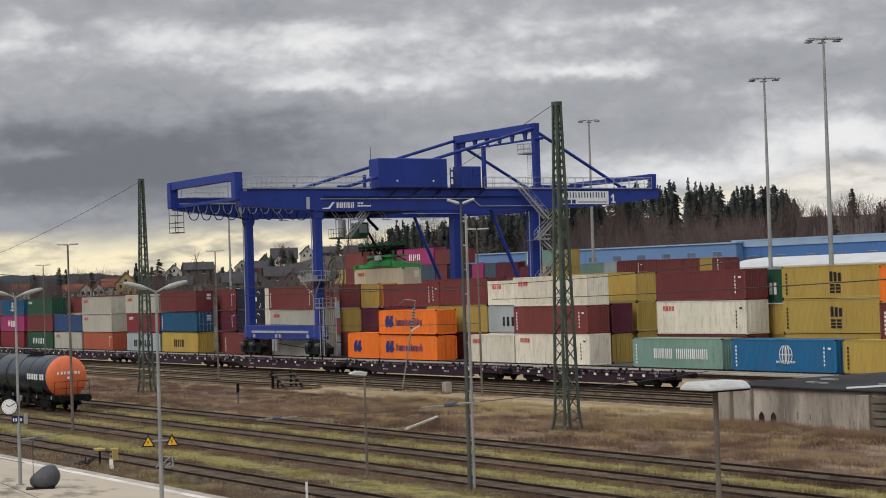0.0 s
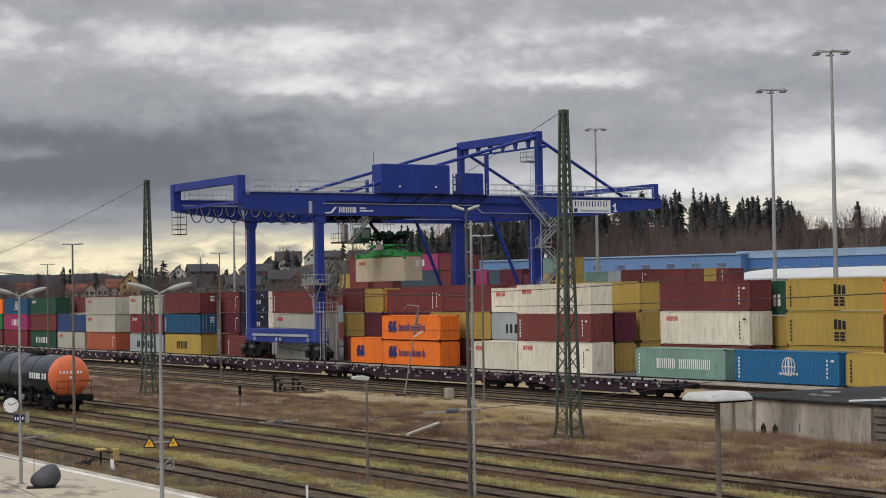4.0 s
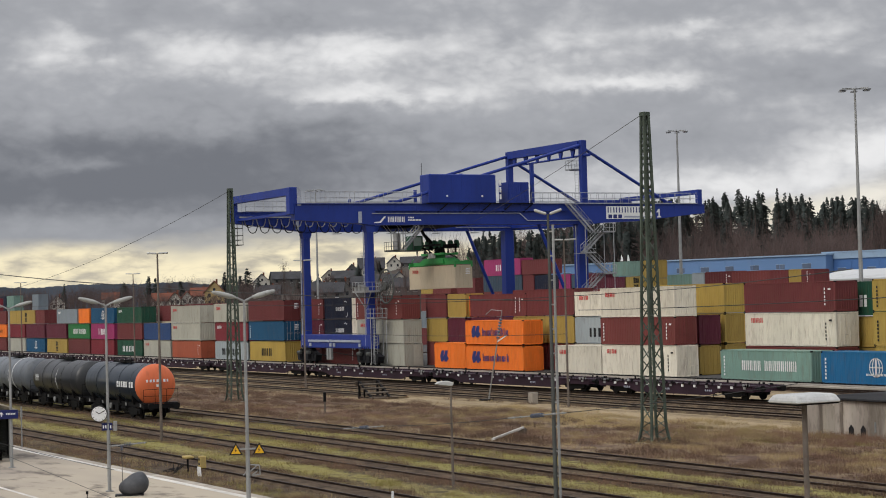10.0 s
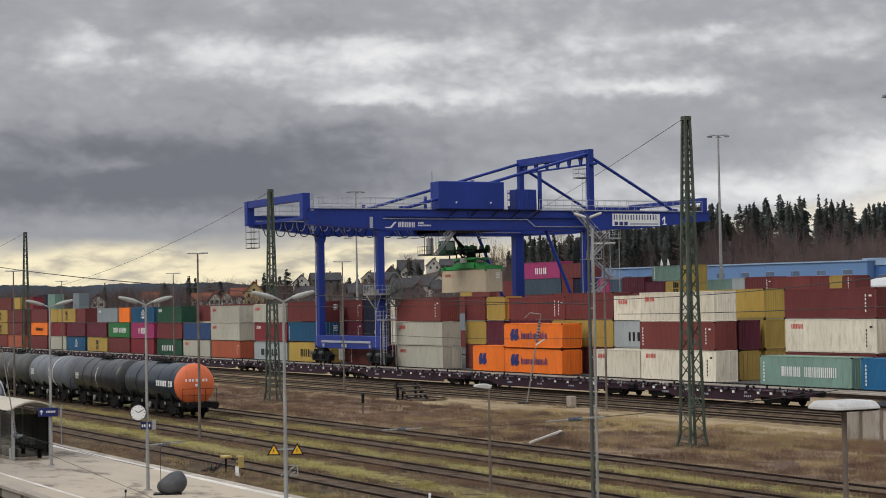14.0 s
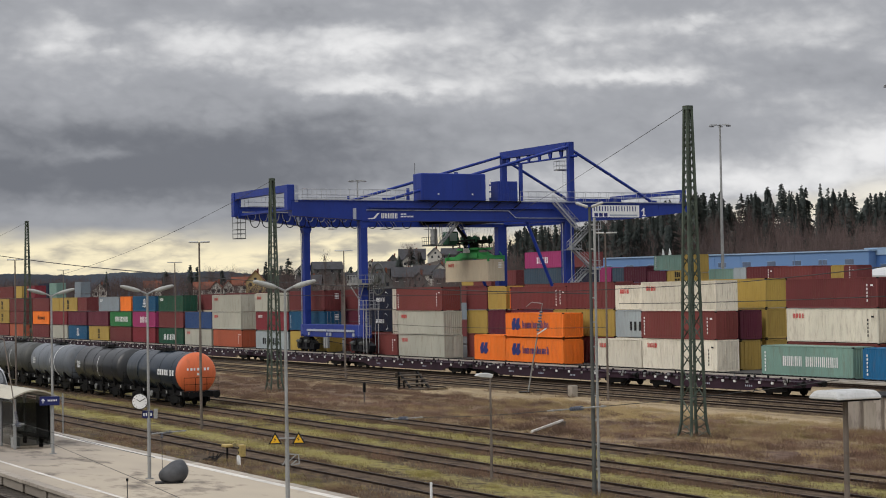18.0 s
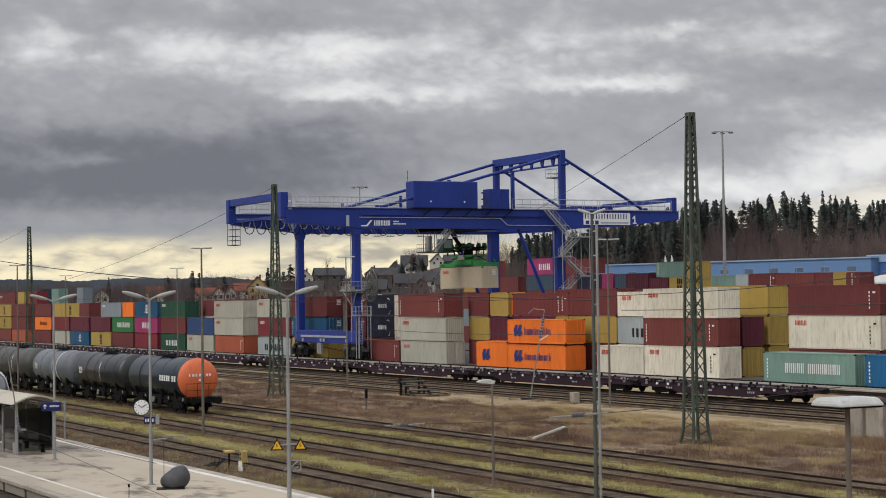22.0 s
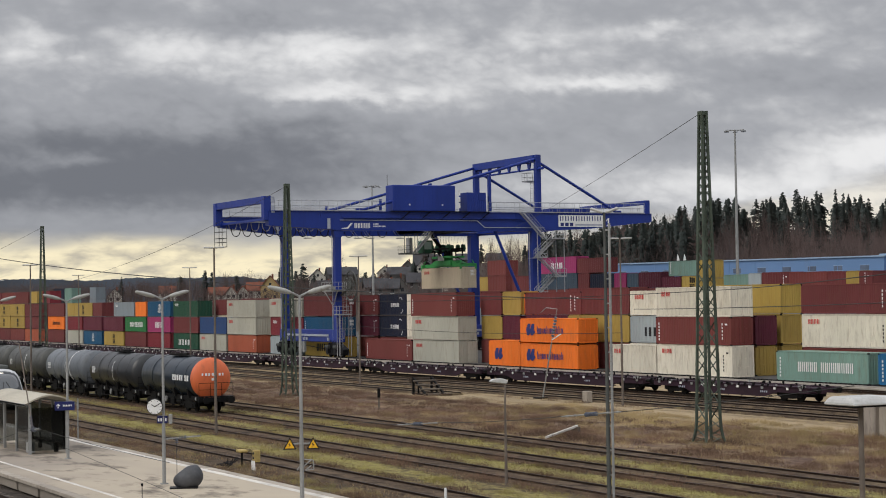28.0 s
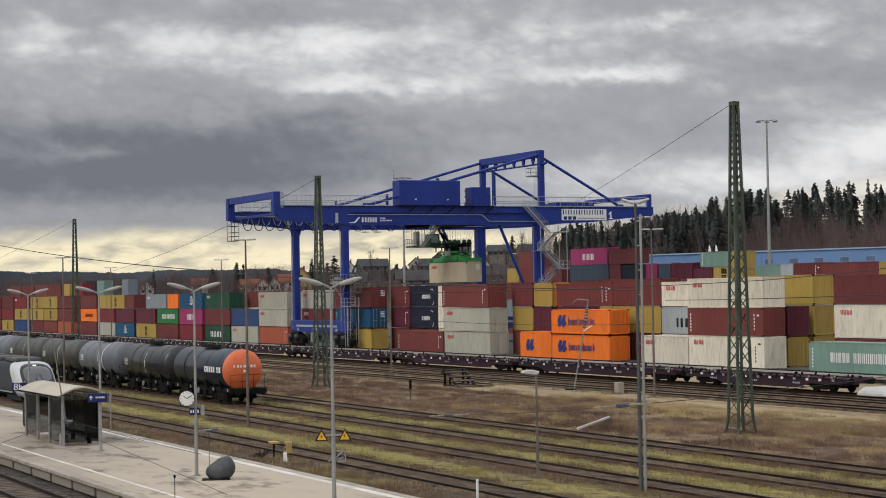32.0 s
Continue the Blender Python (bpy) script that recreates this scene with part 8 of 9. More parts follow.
w = thing("dropper_rod", pose(-68.2, 22.85, 0.9), "thin dark dropper rod hanging beside a platform lamp post", "rod")
bm = bmesh.new()
tube(bm, (0, 0, 0), (0, 0, 1.4), 0.012, 6)
part("rod", bm, M["wire"], w)
bm = bmesh.new()
for k in range(3):
    tube(bm, (0, 0, 1.22 + 0.07 * k), (0, 0, 1.26 + 0.07 * k), 0.06, 10)
part("insulator", bm, M["insulator"], w)
stub_things()


# ---------------------------------------------------------------- station platform things
def text_mesh(body, size, m4):
    t = bpy.data.curves.new("text", "FONT")
    t.body, t.size, t.extrude = body, size, 0.004
    tmp = bpy.data.objects.new("tmp", t)
    scene.collection.objects.link(tmp)
    me = bpy.data.meshes.new_from_object(tmp.evaluated_get(bpy.context.evaluated_depsgraph_get()))
    bpy.data.objects.remove(tmp)
    me.transform(m4)
    return me


def platform_things():
    z = 0.55
    # station clock
    w = thing("station_clock", pose(-68.4, 22.05, 3.54, 0, 0, 71), "round white station clock with black hands on a lamp post", "clock")
    bm = bmesh.new()
    tube(bm, (0, -0.09, 0), (0, 0.09, 0), 0.31, 28)
    part("case", bm, M["dark_steel"], w)
    bm = bmesh.new()
    tube(bm, (0, -0.10, 0), (0, -0.085, 0), 0.285, 28)
    fc = part("dial", bm, M["white"], w, "white dial")
    bm = bmesh.new()
    for k in range(12):
        a = k * math.tau / 12
        p = Vector((math.sin(a), 0, math.cos(a)))
        beam(bm, p * 0.22 + Vector((0, -0.104, 0)), p * 0.265 + Vector((0, -0.104, 0)), 0.008, 0.02)
    part("hour_marks", bm, M["black"], fc)
    bm = bmesh.new()
    for a, l in ((math.radians(-52), 0.15), (math.radians(60), 0.22)):
        beam(bm, (0, -0.108, 0), (math.sin(a) * l, -0.108, math.cos(a) * l), 0.01, 0.026)
    part("clock_hand", bm, M["black"], fc)
    bm = bmesh.new()
    beam(bm, (0, 0, -0.2), (0.34, 0, -0.2), 0.05, 0.05)
    part("bracket", bm, M["pole_grey"], w)
    w = thing("platform_sign", pose(-68.4, 22.5, 3.03, 0, 0, 71), "small dark blue platform number sign on a lamp post", "sign")
    bm = bmesh.new()
    box(bm, -0.34, 0.06, -0.09, 0.09, -0.14, 0.14)
    bevelled(bm, 0.01)
    p = part("panel", bm, M["sign_blue"], w)
    bm = bmesh.new()
    for k in range(4):
        if k != 2:
            box(bm, -0.3 + k * 0.09, -0.25 + k * 0.09, -0.096, -0.091, -0.06, 0.06)
    part("lettering", bm, M["white"], p, "white lettering bars")
    bm = bmesh.new()
    box(bm, 0.1, 0.24, -0.11, 0.11, -0.16, 0.2)
    part("box", bm, M["pole_grey"], w, "grey junction box")
    # direction sign
    w = thing("direction_sign", pose(-82.15, 22.25, 2.95, 0, 0, 74), "dark blue direction sign with a white arrow on a post", "sign")
    bm = bmesh.new()
    box(bm, -0.42, 0.46, -0.12, -0.06, -0.2, 0.2)
    bevelled(bm, 0.01)
    p = part("panel", bm, M["sign_blue"], w)
    bm = bmesh.new()
    box(bm, -0.29, -0.25, -0.128, -0.122, -0.1, 0.08)
    prism(bm, [(-0.36, 0.02), (-0.27, 0.11), (-0.18, 0.02), (-0.21, 0.0), (-0.27, 0.06), (-0.33, 0.0)], "y", -0.128, -0.122)
    for k in range(6):
        box(bm, -0.06 + k * 0.07, -0.015 + k * 0.07, -0.128, -0.122, -0.02, 0.06)
    part("lettering", bm, M["white"], p, "white arrow and lettering bars")
    w = thing("marker_post", pose(-94.1, 26.2, 0.55), "slim grey post with a pale plate at the platform edge", "post")
    bm = bmesh.new()
    tube(bm, (0, 0, 0), (0, 0, 2.1), 0.035, 8)
    part("post", bm, M["pole_grey"], w)
    bm = bmesh.new()
    box(bm, -0.05, 0.05, -0.045, 0.045, 1.55, 1.95)
    part("plate", bm, M["pole_grey"], w)
    # warning triangles
    w = thing("warning_sign", pose(-54.5, 22.4, 2.98, 0, 0, 67), "pair of yellow warning triangles on a lamp post", "warning sign")
    for s in (-1, 1):
        bm = bmesh.new()
        prism(bm, [(s * 0.37 - 0.215, -0.18), (s * 0.37 + 0.215, -0.18), (s * 0.37, 0.205)], "y", -0.1, -0.08)
        p = part("panel", bm, M["black"], w)
        bm = bmesh.new()
        prism(bm, [(s * 0.37 - 0.15, -0.142), (s * 0.37 + 0.15, -0.142), (s * 0.37, 0.128)], "y", -0.104, -0.1)
        part("face", bm, M["sign_yellow"], p)
        bm = bmesh.new()
        prism(bm, [(s * 0.37 - 0.055, -0.115), (s * 0.37 + 0.035, -0.035), (s * 0.37 - 0.015, -0.01), (s * 0.37 + 0.045, 0.07), (s * 0.37 - 0.05, -0.02), (s * 0.37 - 0.005, -0.04)], "y", -0.107, -0.104)
        part("bolt_mark", bm, M["black"], p)
    bm = bmesh.new()
    beam(bm, (-0.5, -0.05, 0.0), (0.5, -0.05, 0.0), 0.05, 0.05)
    part("bracket", bm, M["pole_grey"], w)
    bm = bmesh.new()
    for p0, p1 in (((0.0, -0.5), (0.36, -0.53)), ((0.36, -0.53), (0.38, -0.82)), ((0.38, -0.82), (0.12, -0.85)), ((0.0, -0.78), (0.30, -0.52)), ((0.12, -0.85), (0.3, -0.7)), ((-0.16, -0.85), (0.0, -0.66))):
        beam(bm, (p0[0], 0, p0[1]), (p1[0], 0.02, p1[1]), 0.035, 0.035)
    part("wire_bracket", bm, M["pole_grey"], w, "open bent bracket of grey bars")
    # dark sack
    w = thing("covered_bin", pose(-66.4, 22.75, z, 0, 0, 70), "dark grey plastic-wrapped bulky object lying on the platform", "covered object")
    bm = bmesh.new()
    bmesh.ops.create_icosphere(bm, subdivisions=4, radius=0.5)
    for v in bm.verts:
        x, y, zz = v.co
        k = 0.74 + 0.34 * smooth01((x + 0.55) / 0.9)
        nn = noise.noise(v.co * 3.0) * 0.05
        v.co = Vector((x * 1.12 + zz * 0.06 - 0.06, y * 0.85 * k, (zz * 0.92 * k) + 0.40 * k + nn))
        if v.co.z < 0.03:
            v.co.z = 0.03 - (0.03 - v.co.z) * 0.05
    part("cover", bm, M["plastic_grey"], w, smooth=True)
    bm = bmesh.new()
    box(bm, -0.75, 0.3, -0.3, 0.3, 0.0, 0.05)
    part("foot", bm, M["black"], w)
    # shelter
    x0, x1, y0, y1 = -93.2, -85.8, 21.6, 23.35
    w = thing("platform_shelter", pose(0, 0, z), "glazed platform shelter with a pale curved roof", "waiting shelter")
    H = 2.35
    for x in (x0, x0 + 2.5, x0 + 4.9, x1):
        for y in (y0, y1):
            bm = bmesh.new()
            box(bm, x - 0.06, x + 0.06, y - 0.06, y + 0.06, 0, H)
            part("post", bm, M["pole_grey"], w)
    for a, b in ((x0, x0 + 2.5), (x0 + 2.5, x0 + 4.9), (x0 + 4.9, x1)):
        for y in (y0, y1):
            if y == y0 and a == x0 + 2.5:
                continue
            bm = bmesh.new()
            box(bm, a + 0.08, b - 0.08, y - 0.01, y + 0.01, 0.15, H - 0.2)
            part("pane", bm, M["glass"], w, "dark tinted glass pane").visible_shadow = False
    for x in (x0, x1):
        bm = bmesh.new()
        box(bm, x - 0.01, x + 0.01, y0 + 0.08, y1 - 0.08, 0.15, H - 0.2)
        part("pane", bm, M["glass"], w, "dark tinted glass pane").visible_shadow = False
    bm = bmesh.new()
    n = 14
    arc = [(y0 - 0.35 + (y1 - y0 + 0.7) * k / n, H + 0.42 * math.sin(math.pi * k / n)) for k in range(n + 1)]
    prism(bm, arc + [(a, b - 0.07) for a, b in arc[::-1]], "x", x0 - 0.4, x1 + 0.4)
    part("roof", bm, M["shelter_roof"], w, "thin beige curved roof sheet")
    bm = bmesh.new()
    for y in (y0 - 0.3, y1 + 0.3):
        box(bm, x0 - 0.4, x1 + 0.4, y - 0.05, y + 0.05, H - 0.08, H + 0.02)
    part("gutter", bm, M["pole_grey"], w)
    bm = bmesh.new()
    box(bm, x0 + 0.4, x1 - 0.4, y1 - 0.5, y1 - 0.15, 0.42, 0.47)
    for x in (x0 + 0.8, x0 + 3.6, x1 - 0.8):
        box(bm, x - 0.03, x + 0.03, y1 - 0.4, y1 - 0.2, 0, 0.42)
    part("bench", bm, M["dark_steel"], w, "dark bench")
    bm = bmesh.new()
    box(bm, x0 + 5.1, x1 - 0.2, y1 - 0.12, y1 - 0.06, 0.3, 2.0)
    part("notice_board", bm, M["train_dark"], w, "dark notice board")
    bm = bmesh.new()
    box(bm, x1 - 0.7, x1 - 0.3, y0 - 0.02, y0 + 0.3, 0.05, 0.55)
    part("waste_box", bm, M["pole_grey"], w, "grey waste box")
    w = thing("platform_number_sign", pose(-98.2, 22.4, 2.82, 0, 0, 76), "dark blue platform sign with white figures", "sign")
    bm = bmesh.new()
    box(bm, -0.36, 0.36, -0.06, 0.06, -0.22, 0.22)
    p = part("panel", bm, M["sign_blue"], w)
    me = text_mesh("8b", 0.5, Matrix.Translation((-0.3, -0.066, -0.17)) @ Euler((radians(90), 0, 0)).to_matrix().to_4x4())
    use_mesh("figures", me, M["white"], p, "white figures")
    bm = bmesh.new()
    tube(bm, (0.3, 0, -2.27), (0.3, 0, 0.3), 0.04, 8)
    part("post", bm, M["pole_grey"], w)


platform_things()


def passenger_train():
    w = thing("passenger_train", pose(-131.2, 31.6, 0.05), "white and dark passenger train standing beside the platform", "passenger train")
    n, px = 32, 4.2

    def nose(y, z):
        """How far the raked, rounded front lies behind its foremost point."""
        rho = (abs(y / 1.43) ** px + abs((z - 1.55) / 1.3) ** px) ** (1 / px)
        return -1.15 * max(0.0, z - 0.8) - 1.2 * min(1.0, rho) ** 5

    def outline(k, cz=1.55, ry=1.43, rz=1.3, p=px):
        out = []
        for i in range(n):
            a = math.tau * i / n
            c, q = math.cos(a), math.sin(a)
            r = k / (abs(c) ** p + abs(q) ** p) ** (1 / p)
            out.append((ry * r * c, cz + rz * r * q))
        return out

    def skin(name, rings, mat_, label):
        bm = bmesh.new()
        rows = [[bm.verts.new(p) for p in ring] for ring in rings]
        for r0, r1 in zip(rows, rows[1:]):
            for i in range(n):
                bm.faces.new((r0[i], r0[(i + 1) % n], r1[(i + 1) % n], r1[i]))
        bm.faces.new(rows[-1])
        return part(name, bm, mat_, w, label, smooth=True)
    full = outline(1.0)
    skin("body", [[(-70, y, z) for y, z in full], [(nose(y, z) - 0.5, y, z) for y, z in full]], M["train_dark"], "dark sides with black window glass")
    skin("front_mask", [[(nose(y, z) - 1.3, y * 1.006, z + 0.006) for y, z in full]] + [[(nose(y, z), y, z) for y, z in outline(k)] for k in (1.0, 0.93, 0.85, 0.7, 0.5, 0.25, 0.05)], M["train_white"], "white rounded front surround")
    skin("screen_surround", [[(nose(y, z) + d, y, z) for y, z in outline(k, 1.70, 1.17, 1.02, 3.6)] for k, d in ((1.0, 0.003), (0.98, 0.014), (0.85, 0.016), (0.6, 0.016), (0.3, 0.016), (0.04, 0.016))], M["train_dark"], "black panel around the windscreen")
    skin("windscreen", [[(nose(y, z) + d, y, z) for y, z in outline(k, 1.98, 1.0, 0.55, 3.4)] for k, d in ((1.0, 0.005), (0.98, 0.025), (0.85, 0.03), (0.6, 0.03), (0.3, 0.03), (0.04, 0.03))], M["train_glass"], "large raked windscreen reflecting the pale sky")
    for q in (-0.32, 0.32):
        bm = bmesh.new()
        tube(bm, (nose(q, 1.4) + 0.05, q, 1.4), (nose(q * 0.3, 2.0) + 0.05, q * 0.3, 2.0), 0.02, 5)
        part("wiper", bm, M["black"], w)
    bm = bmesh.new()
    box(bm, -60, -3.2, -1.48, -1.435, 0.62, 0.72)
    part("stripe", bm, M["pole_grey"], w, "grey waist stripe")
    for s in (-1, 1):
        bm = bmesh.new()
        box(bm, nose(0.85, 0.8) - 0.1, nose(0.85, 0.8) + 0.06, s * 0.85 - 0.16, s * 0.85 + 0.16, 0.72, 0.86)
        part("headlight", bm, M["lamp_white"], w)
    bm = bmesh.new()
    box(bm, nose(0, 2.6) - 0.1, nose(0, 2.6) + 0.06, -0.12, 0.12, 2.52, 2.62)
    part("headlight", bm, glow_mat("train_headlight", (1.0, 0.93, 0.8), 2.5), w, "small lit top headlight")
    bm = bmesh.new()
    box(bm, -6, -1.5, -1.2, 1.2, 0.1, 0.45)
    part("skirt", bm, M["train_dark"], w, "dark lower skirt")
    for a in (-6, -11, -17, -24):
        bm = bmesh.new()
        box(bm, a - 1.9, a + 1.9, -0.95, 0.95, 2.8, 3.12)
        bevelled(bm, 0.08)
        part("roof_unit", bm, M["pole_dark"], w, "dark grey roof equipment box")


passenger_train()


# ---------------------------------------------------------------- halls, houses, woods
def polar(az, r):
    return -math.sin(radians(az)) * r, math.cos(radians(az)) * r


def hall(name, p, q, depth, H, mats, label, windows=0, ridge=2.2, fascia=0.0):
    d = (Vector(q) - Vector(p))
    L = d.length
    yaw = math.degrees(math.atan2(d.y, d.x))
    w = thing(name, pose(p[0], p[1], -0.1, 0, 0, yaw), label, "industrial hall")
    bm = bmesh.new()
    box(bm, 0, L, 0, depth, 0, H)
    part("wall", bm, mats[0], w)
    bm = bmesh.new()
    prism(bm, [(-0.3, H), (depth / 2, H + ridge), (depth + 0.3, H), (depth + 0.3, H - 0.25), (-0.3, H - 0.25)], "x", -0.3, L + 0.3)
    part("roof", bm, mats[1], w)
    if fascia:
        bm = bmesh.new()
        box(bm, -0.1, L + 0.1, -0.22, 0.05, H - fascia, H - 0.26)
        part("fascia", bm, M["blue_hall_roof"], w, "pale blue roof fascia")
    H -= fascia
    for k in range(windows):
        a = 4 + k * (L - 8) / max(1, windows - 1)
        bm = bmesh.new()
        box(bm, a - 0.9, a + 0.9, -0.05, 0.1, H - 2.6, H - 1.7)
        wd = part("window", bm, M["hall_window"], w)
        bm = bmesh.new()
        for zz in (H - 2.65, H - 1.7):
            box(bm, a - 1.0, a + 1.0, -0.08, -0.01, zz, zz + 0.06)
        part("window_frame", bm, M["blue_hall_roof"], wd)
    bm = bmesh.new()
    for k in range(int(L / 6)):
        box(bm, 6 * k, 6 * k + 0.12, -0.06, 0.0, 0, H - 0.3)
    part("cladding_joint", bm, mats[0], w)


hall("warehouse", (-322.9, 200.9), (-263, 222.7), 40, 14.4, (M["blue_hall"], M["blue_hall_roof"]), "long blue clad warehouse behind the container yard", 11, 0.3)
hall("warehouse", (-266, 224.7), (-190, 244), 46, 14.75, (M["blue_hall_deep"], M["blue_hall_roof"]), "blue clad warehouse with a pale blue roof fascia", 12, 0.4, 1.35)
hall("low_hall", (-246, 205), (-150, 208), 14, 9.5, (M["white_roof"], M["white_roof"]), "low white roofed hall behind the container yard", 0, 1.6)


def at_height(r, el):
    return CAM_Z + r * math.tan(radians(el))


def house(az, el, r, w_, d_, rh, face, wall, roof, label):
    """A house whose ridge stands at that elevation; face: which side looks to the valley."""
    x, y = polar(az, r)
    z = ground_z(x, y)
    h = max(2.6, at_height(r, el) - rh - z)
    rr = random.Random(int(az * 10))
    e = thing("house", pose(x, y, z, 0, 0, az + rr.uniform(*((-5, 5) if face == "gable" else (-14, 14))) - (90 if face == "gable" else 0)), label, "house", "houses on the hillside")
    bm = bmesh.new()
    prism(bm, [(-d_ / 2, -6), (d_ / 2, -6), (d_ / 2, h), (0, h + rh), (-d_ / 2, h)], "x", -w_ / 2, w_ / 2)
    part("wall", bm, M[wall], e)
    bm = bmesh.new()
    o = 0.5
    for s in (-1, 1):
        k = rh / (d_ / 2)
        prism(bm, [(0, h + rh + 0.05), (s * (d_ / 2 + o), h - o * k + 0.05), (s * (d_ / 2 + o), h - o * k + 0.35), (0, h + rh + 0.38)], "x", -w_ / 2 - o, w_ / 2 + o)
    rf = part("roof", bm, M[roof], e, "tiled pitched roof")
    bm = bmesh.new()
    box(bm, w_ * 0.15, w_ * 0.15 + 0.7, 0.6, 1.3, h + rh * 0.5, h + rh + 0.9)
    part("chimney", bm, M["tile_red"], rf)
    for zz in [h - 1.9] + ([h - 4.6] if h > 5.2 else []):
        n = max(2, int(w_ / 3))
        for k in range(n):
            a = -w_ / 2 + w_ * (k + 0.5) / n
            bm = bmesh.new()
            box(bm, a - 0.55, a + 0.55, -d_ / 2 - 0.06, -d_ / 2 + 0.1, zz, zz + 1.3)
            wd = part("window", bm, M["window"], e)
            bm = bmesh.new()
            box(bm, a - 0.65, a + 0.65, -d_ / 2 - 0.12, -d_ / 2, zz - 0.12, zz)
            part("sill", bm, M["white"], wd)
        for k in range(2):
            a = -d_ / 4 + k * d_ / 2
            bm = bmesh.new()
            box(bm, w_ / 2 - 0.1, w_ / 2 + 0.06, a - 0.5, a + 0.5, zz, zz + 1.3)
            part("window", bm, M["window"], e)
    if rh > 3:
        bm = bmesh.new()
        box(bm, w_ / 2 - 0.1, w_ / 2 + 0.06, -0.5, 0.5, h + 0.3, h + 1.5)
        part("window", bm, M["window"], e)


for a in (
        (67.1, 0.98, 880, 9, 7.4, 3.6, "gable", "render_white", "tile_dark", "white gabled house with a dark roof"),
        (66.35, 1.03, 880, 14, 9, 3.2, "eave", "render_grey", "tile_dark", "grey row house with a dark slate roof"),
        (65.0, 1.05, 900, 9, 7, 3.2, "gable", "render_white", "tile_dark", "cream gabled house with a dark roof"),
        (64.55, 0.95, 880, 11, 8, 3.2, "eave", "render_grey", "tile_dark", "grey house with a long dark roof"),
        (64.3, 1.22, 960, 8, 8, 4.2, "gable", "render_grey", "tile_dark", "steep dark-roofed grey house on the slope"),
        (63.7, 1.08, 930, 13, 9, 4.8, "eave", "render_grey", "tile_dark", "large house with a broad dark roof"),
        (63.85, 1.04, 900, 5, 5, 2.8, "gable", "render_white", "tile_dark", "small white gable under a dark roof"),
        (64.6, 0.76, 640, 6, 5.6, 3.6, "gable", "render_grey", "tile_dark", "near grey house with a steep dark roof"),
        (65.3, 0.66, 660, 8, 6, 2.8, "eave", "render_grey", "tile_dark", "low grey house with a dark roof"),
        (63.0, 1.42, 1000, 9, 7, 3.5, "gable", "render_white", "tile_dark", "white gabled house high on the slope"),
        (62.4, 1.36, 1000, 13, 9, 3.2, "eave", "render_grey", "tile_dark", "grey house with a dark roof on the slope"),
        (61.5, 1.1, 900, 10, 8, 3.2, "eave", "render_white", "tile_dark", "white house with a dark roof"),
        (63.95, 0.82, 740, 10, 7, 3.4, "eave", "render_grey", "tile_dark", "grey house with a dark roof below the slope"),
        (63.3, 0.86, 740, 9, 7, 3.2, "eave", "render_white", "tile_dark", "pale house with a long dark roof"),
        (62.85, 0.93, 740, 7, 7, 3.4, "gable", "render_white", "tile_dark", "white gabled house with a dark roof"),
        (63.5, 0.66, 640, 6, 6, 3.2, "gable", "render_grey", "tile_dark", "grey gabled house behind the stacks"),
        (62.6, 0.74, 690, 10, 7, 3.0, "eave", "render_grey", "tile_dark", "low grey house under a dark roof"),
        (64.95, 0.64, 620, 8, 6, 2.8, "eave", "render_grey", "tile_dark", "low grey house with a dark roof"),
        (68.55, 0.80, 735, 8, 7.6, 4.2, "gable", "render_yellow", "tile_red", "yellow rendered house with a red tiled gable roof"),
        (69.0, 0.60, 775, 7, 6, 3.0, "eave", "render_white", "tile_red", "white house with a red tiled roof"),
        (69.4, 0.50, 720, 6, 4.2, 2.4, "gable", "render_white", "tile_red", "small white gable with a red roof"),
        (69.75, 0.49, 720, 6, 4.2, 2.4, "gable", "render_white", "tile_red", "small white gable with a red roof"),
        (70.1, 0.46, 745, 9, 6, 2.6, "eave", "render_white", "tile_red", "white house with a long red tiled roof"),
        (73.3, 0.47, 800, 7, 6, 3.0, "gable", "render_white", "tile_dark", "white gabled house among dark trees"),
        (71.7, 0.52, 900, 8, 6, 2.8, "eave", "render_white", "tile_red", "white house with a red roof among trees"),
        (66.9, 0.62, 700, 9, 7, 3.0, "eave", "render_grey", "tile_dark", "low grey house under a dark roof")):
    house(*a)


def far_ridge():
    rg = random.Random(7)
    v, f = [], []
    n = 900
    for k in range(n + 1):
        az = 56 + 40 * k / n
        x, y = polar(az, 1900)
        el = 0.75 + 0.07 * math.sin(az * 0.8 + 1.2) + 0.03 * math.sin(az * 2.1) + 0.10 * smooth01((az - 72) / 3)
        h = at_height(1900, el) + rg.uniform(-0.6, 0.3) + 1.0 * noise.noise(Vector((az * 4.0, 0, 0)))
        v += [(x, y, -5), (x, y, h)]
        x, y = polar(az, 2300)
        v += [(x, y, h + 1)]
    for k in range(n):
        a = 3 * k
        f += [(a, a + 3, a + 4, a + 1), (a + 1, a + 4, a + 5, a + 2)]
    tagged(link_mesh("far_woods", v, f, M["far_hill"]), "far dark wooded ridge on the horizon, tinted blue for haze", "far woods", kind="structure")


far_ridge()


def add_tri(v, f, a, b, c):
    k = len(v)
    v += [a, b, c]
    f.append((k, k + 1, k + 2))


def trunk_geo(v, f, x, y, z, H, w):
    for a in range(3):
        t0, t1 = a * math.tau / 3, (a + 1) * math.tau / 3
        add_tri(v, f, (x + math.cos(t0) * w, y + math.sin(t0) * w, z - 1), (x + math.cos(t1) * w, y + math.sin(t1) * w, z - 1), (x, y, z + H))


